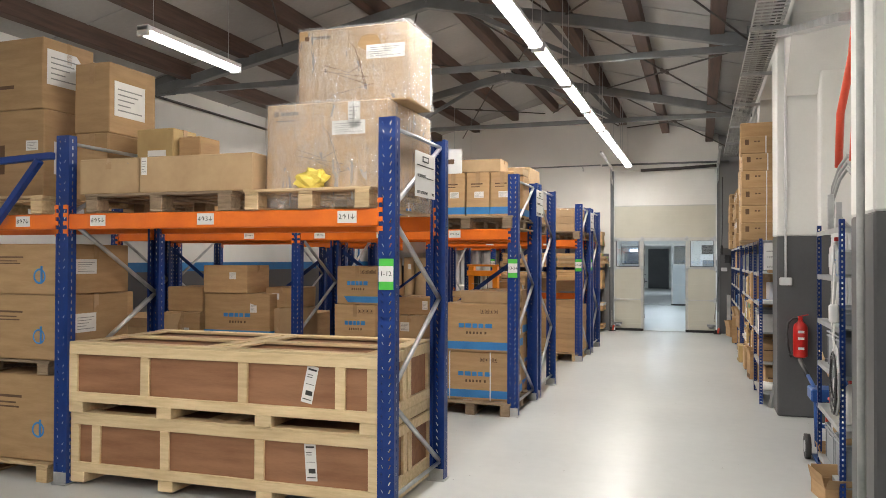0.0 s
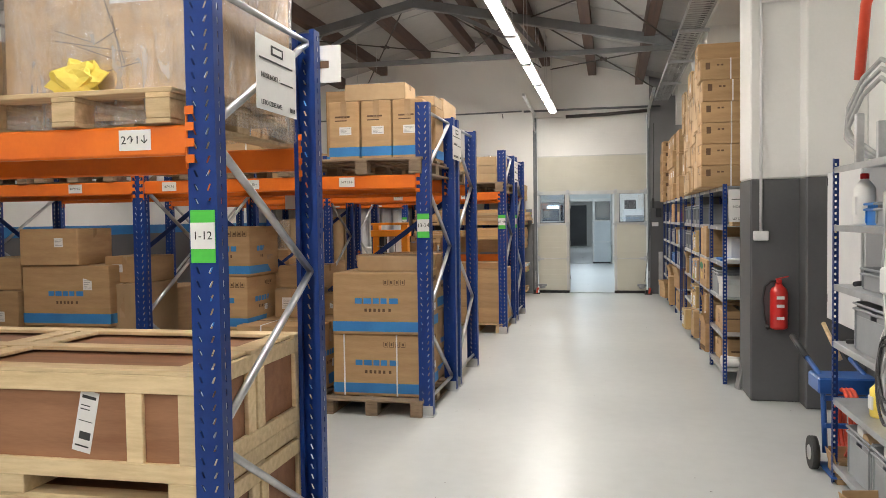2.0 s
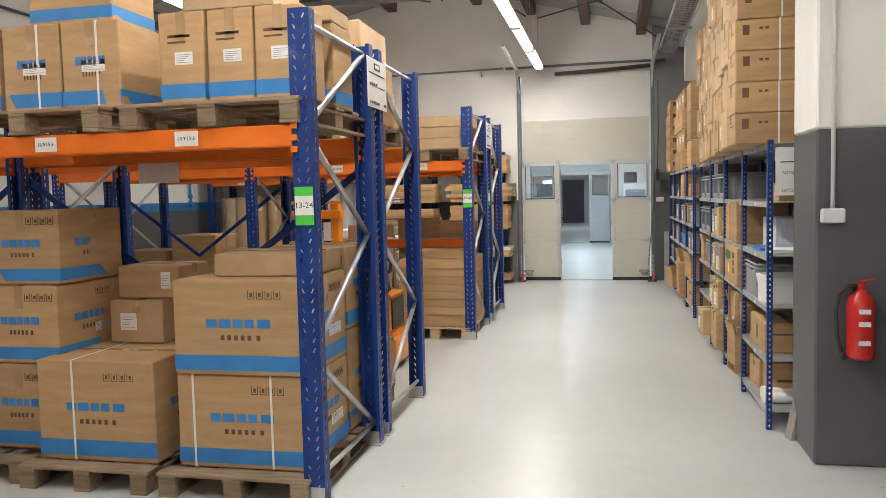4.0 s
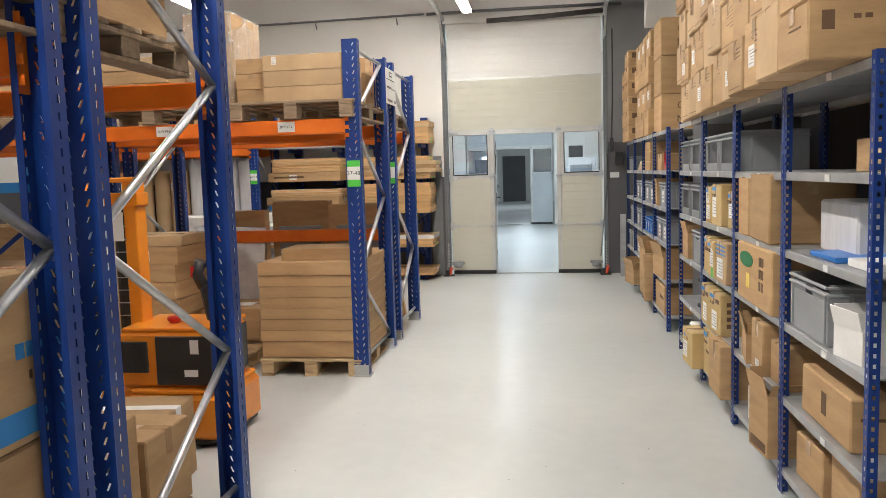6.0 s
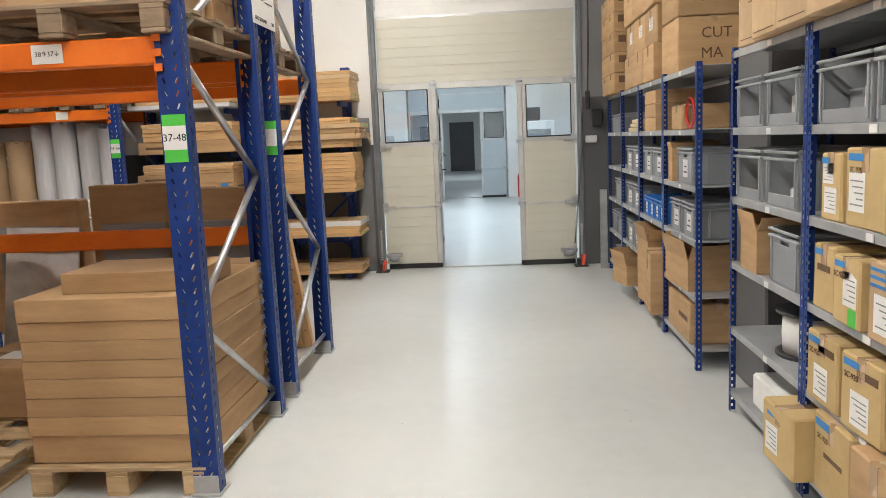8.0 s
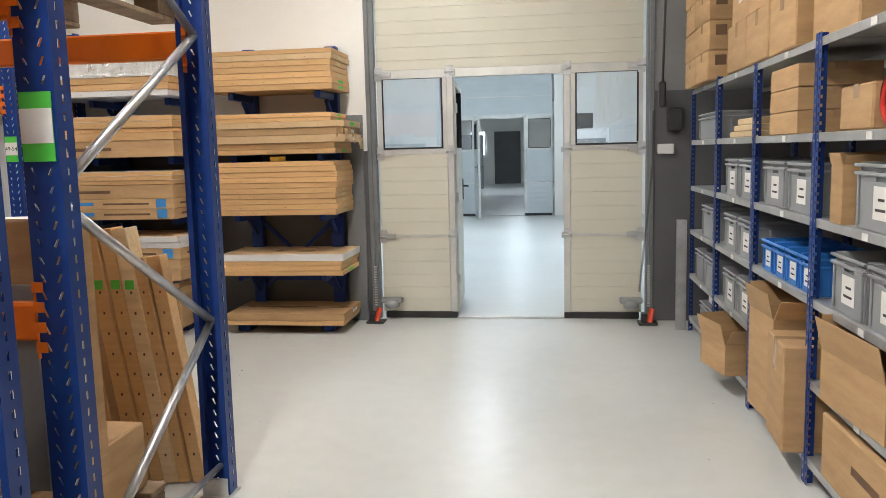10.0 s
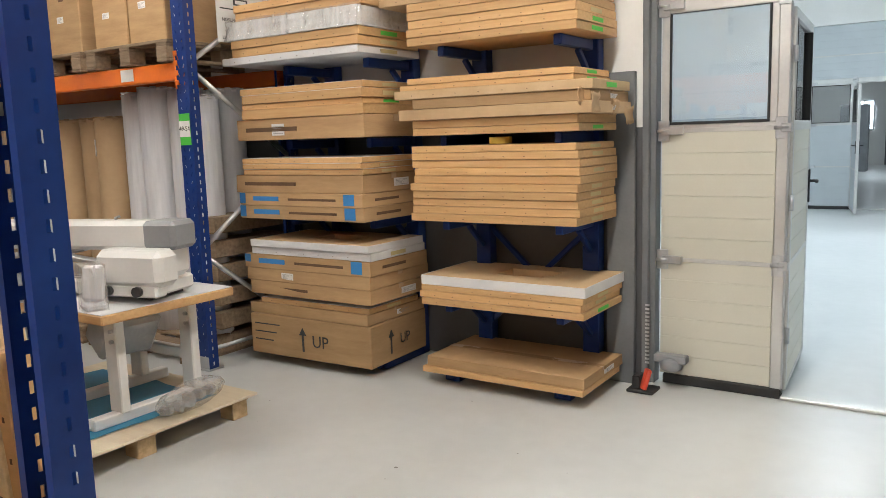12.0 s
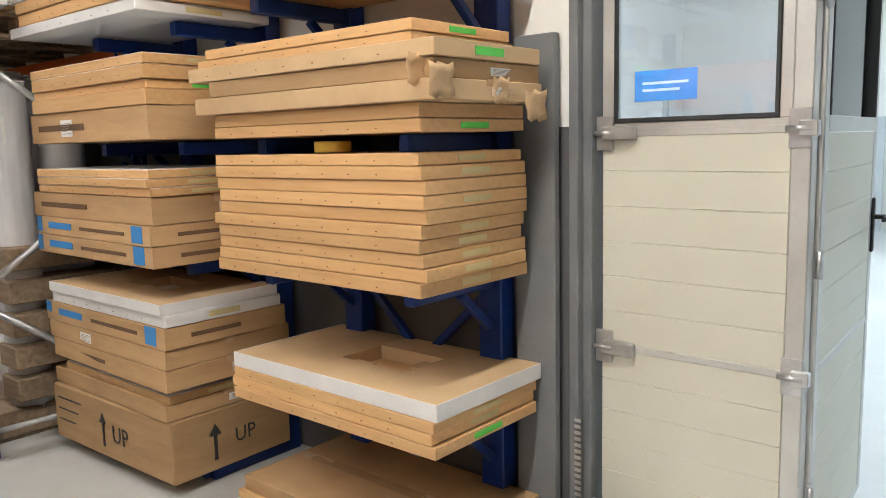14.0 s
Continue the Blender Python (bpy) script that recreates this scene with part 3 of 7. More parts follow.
# ---- light shelving on the east side ----
def shelf_unit(x, y0, y1, depth, h, levels, name="metal_shelf", label="dark blue slotted steel shelving unit with grey shelves"):
    """Shelving with its front at x, running from y0 to y1."""
    t = empty(name, x, y0, 0, label=label, category="shelf", group="steel shelving units")
    w = y1 - y0
    for yy in (0.0, w - 0.035):
        for xx in (0.0, depth - 0.035):
            bm = bmesh.new()
            cols, zs, z = (0, 0.012, 0.022, 0.035), [0.0], 0.02
            while z < h - 0.03:
                zs += [z, z + 0.014]
                z += 0.035
            zs.append(h)
            for fx in (lambda c, zz: (xx, yy + c, zz), lambda c, zz: (xx + c, yy if yy == 0 else yy + 0.035, zz)):
                g = [[bm.verts.new(fx(c, zz)) for c in cols] for zz in zs]
                for i in range(len(zs) - 1):
                    for j in range(3):
                        if not (i % 2 == 1 and j == 1):
                            bm.faces.new((g[i][j], g[i][j + 1], g[i + 1][j + 1], g[i + 1][j]))
            part("post", bm, M_BLUE, t)
    for z in levels:
        bm = bmesh.new()
        cbox(bm, 0.004, depth - 0.004, 0.004, w - 0.004, z - 0.006, z, 0.001)
        for xx in (0.003, depth - 0.006):
            cbox(bm, xx, xx + 0.003, 0.003, w - 0.003, z - 0.035, z - 0.001, 0.001)
        part("shelf_board", bm, M_SHELF, t)
    return t


SX, SDEP = 0.79, 0.5
LEVELS = (0.12, 0.45, 0.79, 1.12, 1.46, 1.83)
SHELF_Y = ((8.93, 9.91), (9.91, 10.87), (10.87, 11.82), (11.82, 12.8), (13.48, 14.44), (14.44, 15.4), (15.4, 16.34), (16.34, 17.25))
for a, b in SHELF_Y:
    shelf_unit(SX, a + 0.003, b - 0.003, SDEP, 1.85, LEVELS)
shelf_unit(1.03, 5.2, 6.25, 0.55, 1.88, (0.12, 0.5, 0.83, 1.16, 1.5, 1.83), label="blue slotted steel shelving unit crowded with tools")


# ---- things: cartons, pallets, crates ----
def decal(parent, name, dims, face, u0, u1, v0, v1, material, label="", t=0.0012):
    """A thin sheet on a box face: u and v run 0 to 1 across the face; dims are the box's w, d, h with its base at 0."""
    w, d, h = dims
    z0, z1 = h * v0, h * v1
    if face in "sn":
        x0, x1 = sorted((-w / 2 + w * u0, -w / 2 + w * u1))
        y = -d / 2 if face == "s" else d / 2
        b = (x0, x1, y - t, y + t, z0, z1)
    elif face in "we":
        y0, y1 = sorted((-d / 2 + d * u0, -d / 2 + d * u1))
        x = -w / 2 if face == "w" else w / 2
        b = (x - t, x + t, y0, y1, z0, z1)
    else:
        x0, x1 = sorted((-w / 2 + w * u0, -w / 2 + w * u1))
        b = (x0, x1, -d / 2 + d * v0, -d / 2 + d * v1, h - t, h + t)
    return solid(name, [b], material, parent, label, c=0)


def carton(x, y, z, w, d, h, rz=0.0, mat=None, band=False, logo="", labels=(), tape=True, straps=(), print_rows=(), marks=False, label="", flaps=False, group="", name="cardboard_box"):
    """A closed or open carton; x, y is its centre."""
    t = empty(name, x, y, z, rz, label or ("brown cardboard box" + (" with a blue printed band" if band else " closed with tape")), "box", group)
    mat = mat or M_CARTON
    dims = (w, d, h)
    if not flaps:
        bm = bmesh.new()
        cbox(bm, -w / 2, w / 2, -d / 2, d / 2, 0, h, 0.007 if h > 0.15 else 0.0025)
        for v in bm.verts:
            q = Vector((v.co.x * 3.1 + x * 5, v.co.y * 3.1 + y * 5, v.co.z * 3.1 + z))
            v.co += Vector((noise.noise(q), noise.noise(q + Vector((9, 0, 0))), 0)) * 0.006
        part("carton_body", bm, mat, t)
        if tape:
            long_x = w >= d
            decal(t, "tape", dims, "t", 0.0 if long_x else 0.5 - 0.025 / w, 1.0 if long_x else 0.5 + 0.025 / w, 0.5 - 0.025 / d if long_x else 0.0, 0.5 + 0.025 / d if long_x else 1.0, M_TAPE)
            for f in ("we" if long_x else "sn"):
                k = 0.025 / (d if long_x else w)
                decal(t, "tape", dims, f, 0.5 - k, 0.5 + k, 0.7, 1.0, M_TAPE)
    else:
        k = 0.005
        for q in ((-w / 2, w / 2, -d / 2, -d / 2 + k, 0, h), (-w / 2, w / 2, d / 2 - k, d / 2, 0, h), (-w / 2, -w / 2 + k, -d / 2 + k, d / 2 - k, 0, h), (w / 2 - k, w / 2, -d / 2 + k, d / 2 - k, 0, h)):
            solid("carton_wall", [q], mat, t, c=0.001)
        solid("carton_base", [(-w / 2 + k, w / 2 - k, -d / 2 + k, d / 2 - k, 0, k)], mat, t, c=0.001)
        for s, ang in ((-1, 1.35), (1, 1.2)):
            bm = bmesh.new()
            bar(bm, (s * w / 2, 0, h), (s * (w / 2 + 0.35 * min(w, d) * math.cos(ang)), 0, h + 0.35 * min(w, d) * math.sin(ang)), d * 0.98, 0.005, 0.001)
            part("flap", bm, mat, t)
        for s, ang in ((-1, 0.9), (1, 1.5)):
            bm = bmesh.new()
            bar(bm, (0, s * d / 2, h), (0, s * (d / 2 + 0.35 * min(w, d) * math.cos(ang)), h + 0.35 * min(w, d) * math.sin(ang)), w * 0.98, 0.005, 0.001)
            part("flap", bm, mat, t)
    if band:
        for f in "swen":
            decal(t, "printed_band", dims, f, 0.0, 1.0, 0.05, 0.05 + min(0.09 / h, 0.16), M_PRINTBLUE)
    for f in logo:
        n = w if f in "sn" else d
        s = min(n * 0.5, 0.36) / n
        for a, b in ((0.0, 0.16), (0.2, 0.38), (0.42, 0.56), (0.6, 0.74), (0.8, 1.0)):
            decal(t, "printed_mark", dims, f, 0.5 + (a - 0.5) * s, 0.5 + (b - 0.5) * s, 0.50, 0.50 + 0.045 / h, M_PRINTBLUE)
        for a in (0.05, 0.2, 0.35, 0.5, 0.65, 0.85):
            decal(t, "printed_mark", dims, f, 0.5 + (a - 0.45) * s * 0.7, 0.5 + (a - 0.37) * s * 0.7, 0.37, 0.37 + 0.026 / h, M_CARTDARK)
    for f, u0, u1, v0, v1 in labels:
        decal(t, "paper_label", dims, f, u0, u1, v0, v1, M_PAPER, "white paper label")
        for k in range(5):
            vv = v0 + (v1 - v0) * (0.16 + 0.15 * k)
            decal(t, "printed_line", dims, f, u0 + (u1 - u0) * 0.1, u0 + (u1 - u0) * (0.9 - 0.13 * ((k * 3) % 4)), vv, vv + (v1 - v0) * 0.035, M_GREYINK, t=0.0022)
    for f, u0, u1, v0, v1 in print_rows:
        decal(t, "printed_mark", dims, f, u0, u1, v0, v1, M_CARTDARK)
    if marks:
        for f in marks if isinstance(marks, str) else "s":
            n = w if f in "sn" else d
            for k in range(4):
                a = 0.58 + k * 0.048 / n * 1.0
                for b in ((a, a + 0.004 / n, 0.80, 0.80 + 0.045 / h), (a + 0.034 / n, a + 0.038 / n, 0.80, 0.80 + 0.045 / h), (a, a + 0.038 / n, 0.80, 0.80 + 0.004 / h), (a + 0.012 / n, a + 0.026 / n, 0.80 + 0.012 / h, 0.80 + 0.034 / h)):
                    decal(t, "handling_mark", dims, f, *b, M_CARTDARK)
    for u in straps:
        decal(t, "strap", dims, "s", u, u + 0.012 / w, 0, 1, M_PAPER, t=0.002)
        decal(t, "strap", dims, "t", u, u + 0.012 / w, 0, 1, M_PAPER, t=0.002)
    return t


def pallet(x, y, z, w=0.8, d=1.2, mat=None, rz=0.0, h=0.13, label=""):
    """A wooden pallet centred on x, y; w across x, d across y; the deck boards run along x."""
    mat = mat or M_PALLET
    t = empty("wooden_pallet", x, y, z, rz, label or "wooden transport pallet of rough boards and blocks", "pallet", "pallets")
    for i in (-1, 0, 1):
        for j in (-1, 0, 1):
            cx, cy = i * (w / 2 - 0.06), j * (d / 2 - 0.06)
            solid("block", [(cx - 0.05, cx + 0.05, cy - 0.06, cy + 0.06, 0.018, h - 0.038)], mat, t, c=0.004)
        cx = i * (w / 2 - 0.06)
        solid("bottom_board", [(cx - 0.05, cx + 0.05, -d / 2, d / 2, 0, 0.018)], mat, t, c=0.003)
        solid("stringer", [(cx - 0.05, cx + 0.05, -d / 2, d / 2, h - 0.038, h - 0.019)], mat, t, c=0.003)
    n = max(5, int(d / 0.2))
    for k in range(n):
        cy = -d / 2 + 0.055 + k * (d - 0.11) / (n - 1)
        bw = 0.065 if k % 2 == 0 else 0.05
        solid("deck_board", [(-w / 2, w / 2, max(cy - bw, -d / 2), min(cy + bw, d / 2), h - 0.019, h)], mat, t, c=0.003)
    return t


def crate(x0, x1, y0, y1, z, h, tag, ribs):
    """A plywood crate framed with pine battens, on its own skids."""
    t = empty("wooden_crate", (x0 + x1) / 2, (y0 + y1) / 2, z, 0, "long plywood crate framed with pine battens on skids", "crate", "crates")
    w, d = x1 - x0, y1 - y0
    sk, b = 0.075, 0.07
    for u in (-0.5, -0.17, 0.17, 0.5):
        cx = u * (w - 0.12)
        solid("skid", [(cx - 0.06, cx + 0.06, -d / 2, d / 2, 0, sk)], M_PINE, t, c=0.004)
    solid("panel", [(-w / 2 + 0.022, w / 2 - 0.022, -d / 2 + 0.022, d / 2 - 0.022, sk, h - 0.012)], M_PLY, t, "reddish plywood panel", c=0.002)
    for s in (-1, 1):
        ya, yb = sorted((s * d / 2, s * (d / 2 - 0.022)))
        solid("batten", [(-w / 2, w / 2, ya, yb, sk, sk + b)], M_PINE, t, c=0.003)
        solid("batten", [(-w / 2, w / 2, ya, yb, h - b, h)], M_PINE, t, c=0.003)
        for u in (-0.5, *ribs, 0.5):
            cx = u * (w - b)
            solid("batten", [(cx - b / 2, cx + b / 2, ya, yb, sk + b, h - b)], M_PINE, t, c=0.003)
        xa, xb = sorted((s * w / 2, s * (w / 2 - 0.022)))
        for za in (sk, h - b):
            solid("batten", [(xa, xb, -d / 2 + 0.023, d / 2 - 0.023, za, za + b)], M_PINE, t, c=0.003)
        for u in (-0.5, -0.05, 0.05, 0.5):
            cy = u * (d - b - 0.05)
            solid("batten", [(xa, xb, cy - b / 2, cy + b / 2, sk + b, h - b)], M_PINE, t, c=0.003)
    for u in (-0.5, 0, 0.5):
        cy = u * (d - 0.1)
        solid("lid_batten", [(-w / 2, w / 2, cy - 0.05, cy + 0.05, h, h + 0.018)], M_PINE, t, c=0.003)
    for u in (-0.49, -0.03, 0.03, 0.49):
        cx = u * (w - 0.1)
        for ya, yb in ((-d / 2 + 0.1, -0.05), (0.05, d / 2 - 0.1)):
            solid("lid_batten", [(cx - 0.05, cx + 0.05, ya, yb, h, h + 0.016)], M_PINE, t, c=0.003)
    bm = bmesh.new()
    cbox(bm, -0.04, 0.04, -0.001, 0.001, -0.12, 0.12, 0)
    lab = part("shipping_label", bm, M_PAPER, t, "white paper shipping label")
    lab.matrix_basis = pose(w * 0.30, -d / 2 + 0.0205, 0.29, 0, tag, 0)
    for k, (zz, hh) in enumerate(((0.09, 0.012), (0.06, 0.004), (0.045, 0.004), (0.0, 0.003), (-0.07, 0.03), (-0.1, 0.006))):
        solid("printed_line", [(-0.03 + 0.012 * (k == 4), 0.03 - 0.02 * (k in (1, 2)), -0.0018, -0.001, zz, zz + hh)], M_INK, lab, c=0)
    return t


def film_wrap(parent, w, d, h, seed, skirt=0.12):
    """Crumpled stretch film round a load, closed at the top."""
    bm = bmesh.new()
    nx, nz = 14, 12
    ring = [(-w / 2 + w * k / nx, -d / 2) for k in range(nx)] + [(w / 2, -d / 2 + d * k / nx) for k in range(nx)] + [(w / 2 - w * k / nx, d / 2) for k in range(nx)] + [(-w / 2, d / 2 - d * k / nx) for k in range(nx)]
    rows = []
    for j in range(nz + 1):
        f = j / nz
        row = []
        for a, b in ring:
            q = Vector((a * 4 + seed, b * 4, f * 5))
            o = 1.012 + 0.02 * noise.noise(q) + (0.12 * (0.25 - f) if f < 0.25 else 0)
            row.append(bm.verts.new((a * o, b * o, -skirt + f * (h + skirt + 0.012) + 0.02 * noise.noise(q * 0.7))))
        rows.append(row)
    m = len(ring)
    for ra, rb in zip(rows, rows[1:]):
        for k in range(m):
            bm.faces.new((ra[k], ra[(k + 1) % m], rb[(k + 1) % m], rb[k])).smooth = True
    return part("stretch_film", bm, M_FILM, parent, "clear crumpled stretch film")


# ---- first rack row: crates below, cartons above ----
crate(-4.09, -1.72, 3.99, 5.02, 0.02, 0.48, -4, (-0.42, -0.17, 0.15))
crate(-4.09, -1.72, 3.97, 5.0, 0.518, 0.48, 12, (-0.235, 0.1, 0.405))
ZB = 1.925
pallet(-2.2, 4.5, ZB, 0.9, 1.15, label="pale wooden pallet under film-wrapped cartons")
pz = ZB + 0.13
big = carton(-2.12, 4.45, pz, 0.86, 0.8, 0.56, mat=M_CARTON, labels=(("s", 0.55, 0.82, 0.62, 0.78), ("s", 0.68, 0.78, 0.7, 0.99)), print_rows=(("s", 0.06, 0.1, 0.86, 0.92), ("s", 0.12, 0.27, 0.87, 0.91), ("s", 0.08, 0.24, 0.80, 0.815)), label="large brown cardboard box wrapped in stretch film")
film_wrap(big, 0.86, 0.8, 0.56, 3)
big2 = carton(-1.985, 4.375, pz + 0.565, 0.78, 0.45, 0.5, mat=M_CARTON, labels=(("s", 0.63, 0.97, 0.56, 0.74),), print_rows=(("s", 0.06, 0.1, 0.86, 0.92), ("s", 0.12, 0.3, 0.87, 0.91)), label="large brown cardboard box wrapped in film on another")
film_wrap(big2, 0.78, 0.45, 0.5, 11, 0.0)
for t in (big, big2):
    # a pale line drawing of an embroidery machine
    bm = bmesh.new()
    y = -0.4015 if t is big else -0.2265
    for a, b in (((-0.12, 0.2), (0.1, 0.12)), ((0.1, 0.12), (0.02, 0.36)), ((0.02, 0.36), (-0.02, 0.4)), ((-0.2, 0.26), (-0.02, 0.2)), ((-0.02, 0.2), (0.08, 0.25)), ((-0.2, 0.22), (0.12, 0.16)), ((0.05, 0.3), (0.09, 0.1)), ((-0.14, 0.06), (0.16, 0.12))):
        bar(bm, (a[0], y, a[1]), (b[0], y, b[1]), 0.0025, 0.004, 0)
    part("printed_drawing", bm, M_CARTDARK, t)
bm = bmesh.new()
bmesh.ops.create_icosphere(bm, subdivisions=3, radius=0.09)
for v in bm.verts:
    v.co = Vector((v.co.x * 1.25, v.co.y * 0.45, v.co.z * 0.75)) * (1 + 0.55 * noise.noise(v.co * 22))
foam = tagged(part("foam_piece", bm, M_YELLOW, label="crumpled yellow foam sheet on a pallet"), category="packing foam")
foam.location = (-2.19, 4.0, pz + 0.058)
bm = bmesh.new()
prev = None
for k in range(9):
    a = (-1.81 + 0.02 * math.sin(k * 1.9), 4.9 + 0.02 * math.sin(k), 2.4 - k * 0.068)
    wv = 0.05 + 0.03 * math.sin(k * 1.3)
    row = [bm.verts.new((a[0] - wv + wv * 0.5 * j, a[1] + 0.02 * math.sin(k + j * 2.1), a[2] - 0.01 * (j % 2))) for j in range(5)]
    if prev:
        for j in range(4):
            bm.faces.new((prev[j], prev[j + 1], row[j + 1], row[j])).smooth = True
    prev = row
part("film_tail", bm, M_FILM, big, "loose tail of clear film")
pallet(-3.35, 4.5, ZB, 1.2, 1.1, M_PALLETOLD, label="old wooden pallet under long cartons")
carton(-3.77, 4.28, pz, 0.5, 0.6, 0.25, mat=M_CARTON2, labels=(("s", 0.8, 0.97, 0.8, 0.98),), label="long pale cardboard box on a pallet")
carton(-3.06, 4.28, pz, 0.9, 0.6, 0.25, mat=M_CARTON2, labels=(("s", 0.02, 0.07, 0.5, 0.98),), label="long pale cardboard box on a pallet")
carton(-3.9, 4.78, pz, 0.34, 0.3, 0.57, mat=M_CARTGOLD, labels=(("s", 0.3, 0.8, 0.3, 0.7),), print_rows=(("s", 0.1, 0.9, 0.05, 0.1),))
carton(-3.61, 4.8, pz, 0.2, 0.26, 0.5, labels=(("s", 0.4, 0.8, 0.3, 0.5),))
carton(-2.95, 4.8, pz, 0.26, 0.3, 0.3, labels=(("s", 0.5, 0.9, 0.4, 0.7),))
carton(-2.68, 4.8, pz, 0.22, 0.3, 0.3, labels=(("s", 0.2, 0.8, 0.5, 0.8),))
# cartons on the next bay
pallet(-4.75, 4.5, ZB, 0.9, 1.15)
carton(-5.0, 4.58, pz, 0.6, 0.5, 0.72, labels=(("s", 0.7, 0.9, 0.55, 0.66), ("e", 0.2, 0.75, 0.3, 0.66)), print_rows=(("s", 0.02, 0.34, 0.3, 0.62),), band=False)
carton(-5.0, 4.59, pz + 0.725, 0.6, 0.52, 0.56, rz=-2, labels=(("e", 0.08, 0.75, 0.35, 0.85),), print_rows=(("s", 0.05, 0.5, 0.3, 0.35),))
carton(-4.37, 4.73, pz, 0.32, 0.52, 0.53, labels=(("e", 0.2, 0.7, 0.2, 0.6),))
carton(-4.37, 4.74, pz + 0.535, 0.34, 0.54, 0.55, labels=(("e", 0.1, 0.75, 0.25, 0.75),))
solid("leaning_board", [(-4.66, -4.57, 4.68, 4.74, pz, pz + 1.02)], M_CARTON2, label="narrow cardboard sleeve standing between cartons", category="board", c=0.004)
# beam and cartons below in that bay
pallet(-4.9, 4.45, 0.0, 1.3, 1.0)
for z, h in ((0.135, 0.62), (0.865, 0.47), (1.34, 0.37)):
    for x, w in ((-4.56, 0.7), (-5.28, 0.7)):
        c = carton(x, 4.36, z, w, 0.7, h, print_rows=(("s", 0.06, 0.5, 0.72, 0.75), ("s", 0.06, 0.42, 0.65, 0.67), ("s", 0.06, 0.46, 0.6, 0.62)), labels=(("e", 0.2, 0.5, 0.4, 0.7),), group="stacked cartons", label="brown cardboard box with a round blue mark")
        bm = bmesh.new()
        tube(bm, [(w * 0.22 + 0.05 * math.cos(k * math.pi / 9), -0.352, h * 0.36 + 0.05 * math.sin(k * math.pi / 9)) for k in range(19)], 0.011, 4, False)
        bar(bm, (w * 0.22 + 0.02, -0.352, h * 0.36 + 0.075), (w * 0.22 + 0.02, -0.352, h * 0.36 - 0.05), 0.016, 0.004, 0)
        for v in bm.verts:
            v.co.y = -0.3535 if v.co.y < -0.352 else -0.3475
        part("printed_ring", bm, M_PRINTBLUE, c)
pallet(-4.9, 4.4, 0.76, 1.2, 0.8, M_PALLETOLD, h=0.1)
# blue stay on the first upright
stay = empty("steel_stay", -4.2, 3.9, 2.2, 0, "blue steel cross stay bolted to a rack upright", "stay")
bm = bmesh.new()
bar(bm, (-1.1, 0, 0.08), (0.02, 0, 0.13), 0.05, 0.05, 0.006)
part("rail", bm, M_BLUE, stay)
bm = bmesh.new()
bar(bm, (-0.08, -0.02, 0.1), (-0.62, -0.02, -0.5), 0.05, 0.05, 0.006)
part("strut", bm, M_BLUE, stay)


# ---- second row: banded machine cartons ----
def machine_carton(x, y, z, w=0.74, d=0.62, h=0.5, rz=0, straps=(), dark=False):
    return carton(x, y, z, w, d, h, rz, M_CARTON, band=True, logo="se", marks="se", straps=straps, labels=(("e", 0.55, 0.85, 0.3, 0.42),), label="brown cardboard machine box with blue band and logo", group="machine cartons")


pallet(-2.1, 7.9, 0, 0.86, 1.2, M_PALLETOLD)
machine_carton(-2.08, 7.72, 0.135, straps=(0.12, 0.72))
machine_carton(-2.07, 7.70, 0.64)
carton(-2.0, 7.78, 1.145, 0.56, 0.46, 0.12, rz=2, mat=M_CARTON2, label="flat open-ended cardboard tray on a box")
machine_carton(-1.98, 8.36, 0.135, 0.5, 0.5, 0.62)
machine_carton(-1.98, 8.36, 0.76, 0.5, 0.45, 0.5)
pallet(-2.98, 7.9, 0, 0.8, 1.2, M_PALLETOLD)
machine_carton(-2.95, 7.72, 0.135, 0.72, 0.62, 0.56, straps=(0.3,))
machine_carton(-3.0, 8.2, 0.135, 0.7, 0.35, 0.56)
pallet(-3.72, 7.9, 0, 0.7, 1.1, M_PALLETOLD)
machine_carton(-3.55, 7.85, 0.135, 0.5, 0.6, 0.5)
machine_carton(-3.52, 7.85, 0.64, 0.5, 0.6, 0.45)
machine_carton(-3.5, 7.86, 1.095, 0.5, 0.58, 0.43)
carton(-3.0, 8.1, 0.7, 0.36, 0.4, 0.26, labels=(("s", 0.2, 0.5, 0.3, 0.7),), mat=M_CARTON2)
carton(-2.72, 8.3, 0.7, 0.3, 0.3, 0.2, labels=(("s", 0.4, 0.8, 0.3, 0.7),))
carton(-2.95, 8.15, 0.965, 0.42, 0.36, 0.2, labels=(("s", 0.7, 0.85, 0.3, 0.8),))
carton(-5.0, 7.8, 0.135, 0.6, 0.6, 0.5, band=True)
carton(-5.05, 7.85, 0.64, 0.9, 0.6, 0.55, band=True, logo="s", labels=(("s", 0.7, 0.8, 0.6, 0.8),))
pallet(-5.2, 7.9, 0, 1.2, 0.8, M_PALLETOLD)
carton(-5.85, 7.9, 0.0, 0.5, 0.6, 0.95, labels=(("s", 0.5, 0.7, 0.4, 0.55), ("s", 0.5, 0.7, 0.7, 0.8)))
carton(-4.55, 7.95, 0.0, 0.4, 0.6, 1.02, mat=M_CARTON2)
carton(-5.2, 7.78, 1.195, 0.6, 0.5, 0.33, labels=(("s", 0.6, 0.75, 0.5, 0.75),))
carton(-4.55, 7.95, 1.025, 0.4, 0.5, 0.24, labels=(("s", 0.2, 0.45, 0.4, 0.7),))
carton(-5.85, 7.9, 0.955, 0.5, 0.5, 0.3)
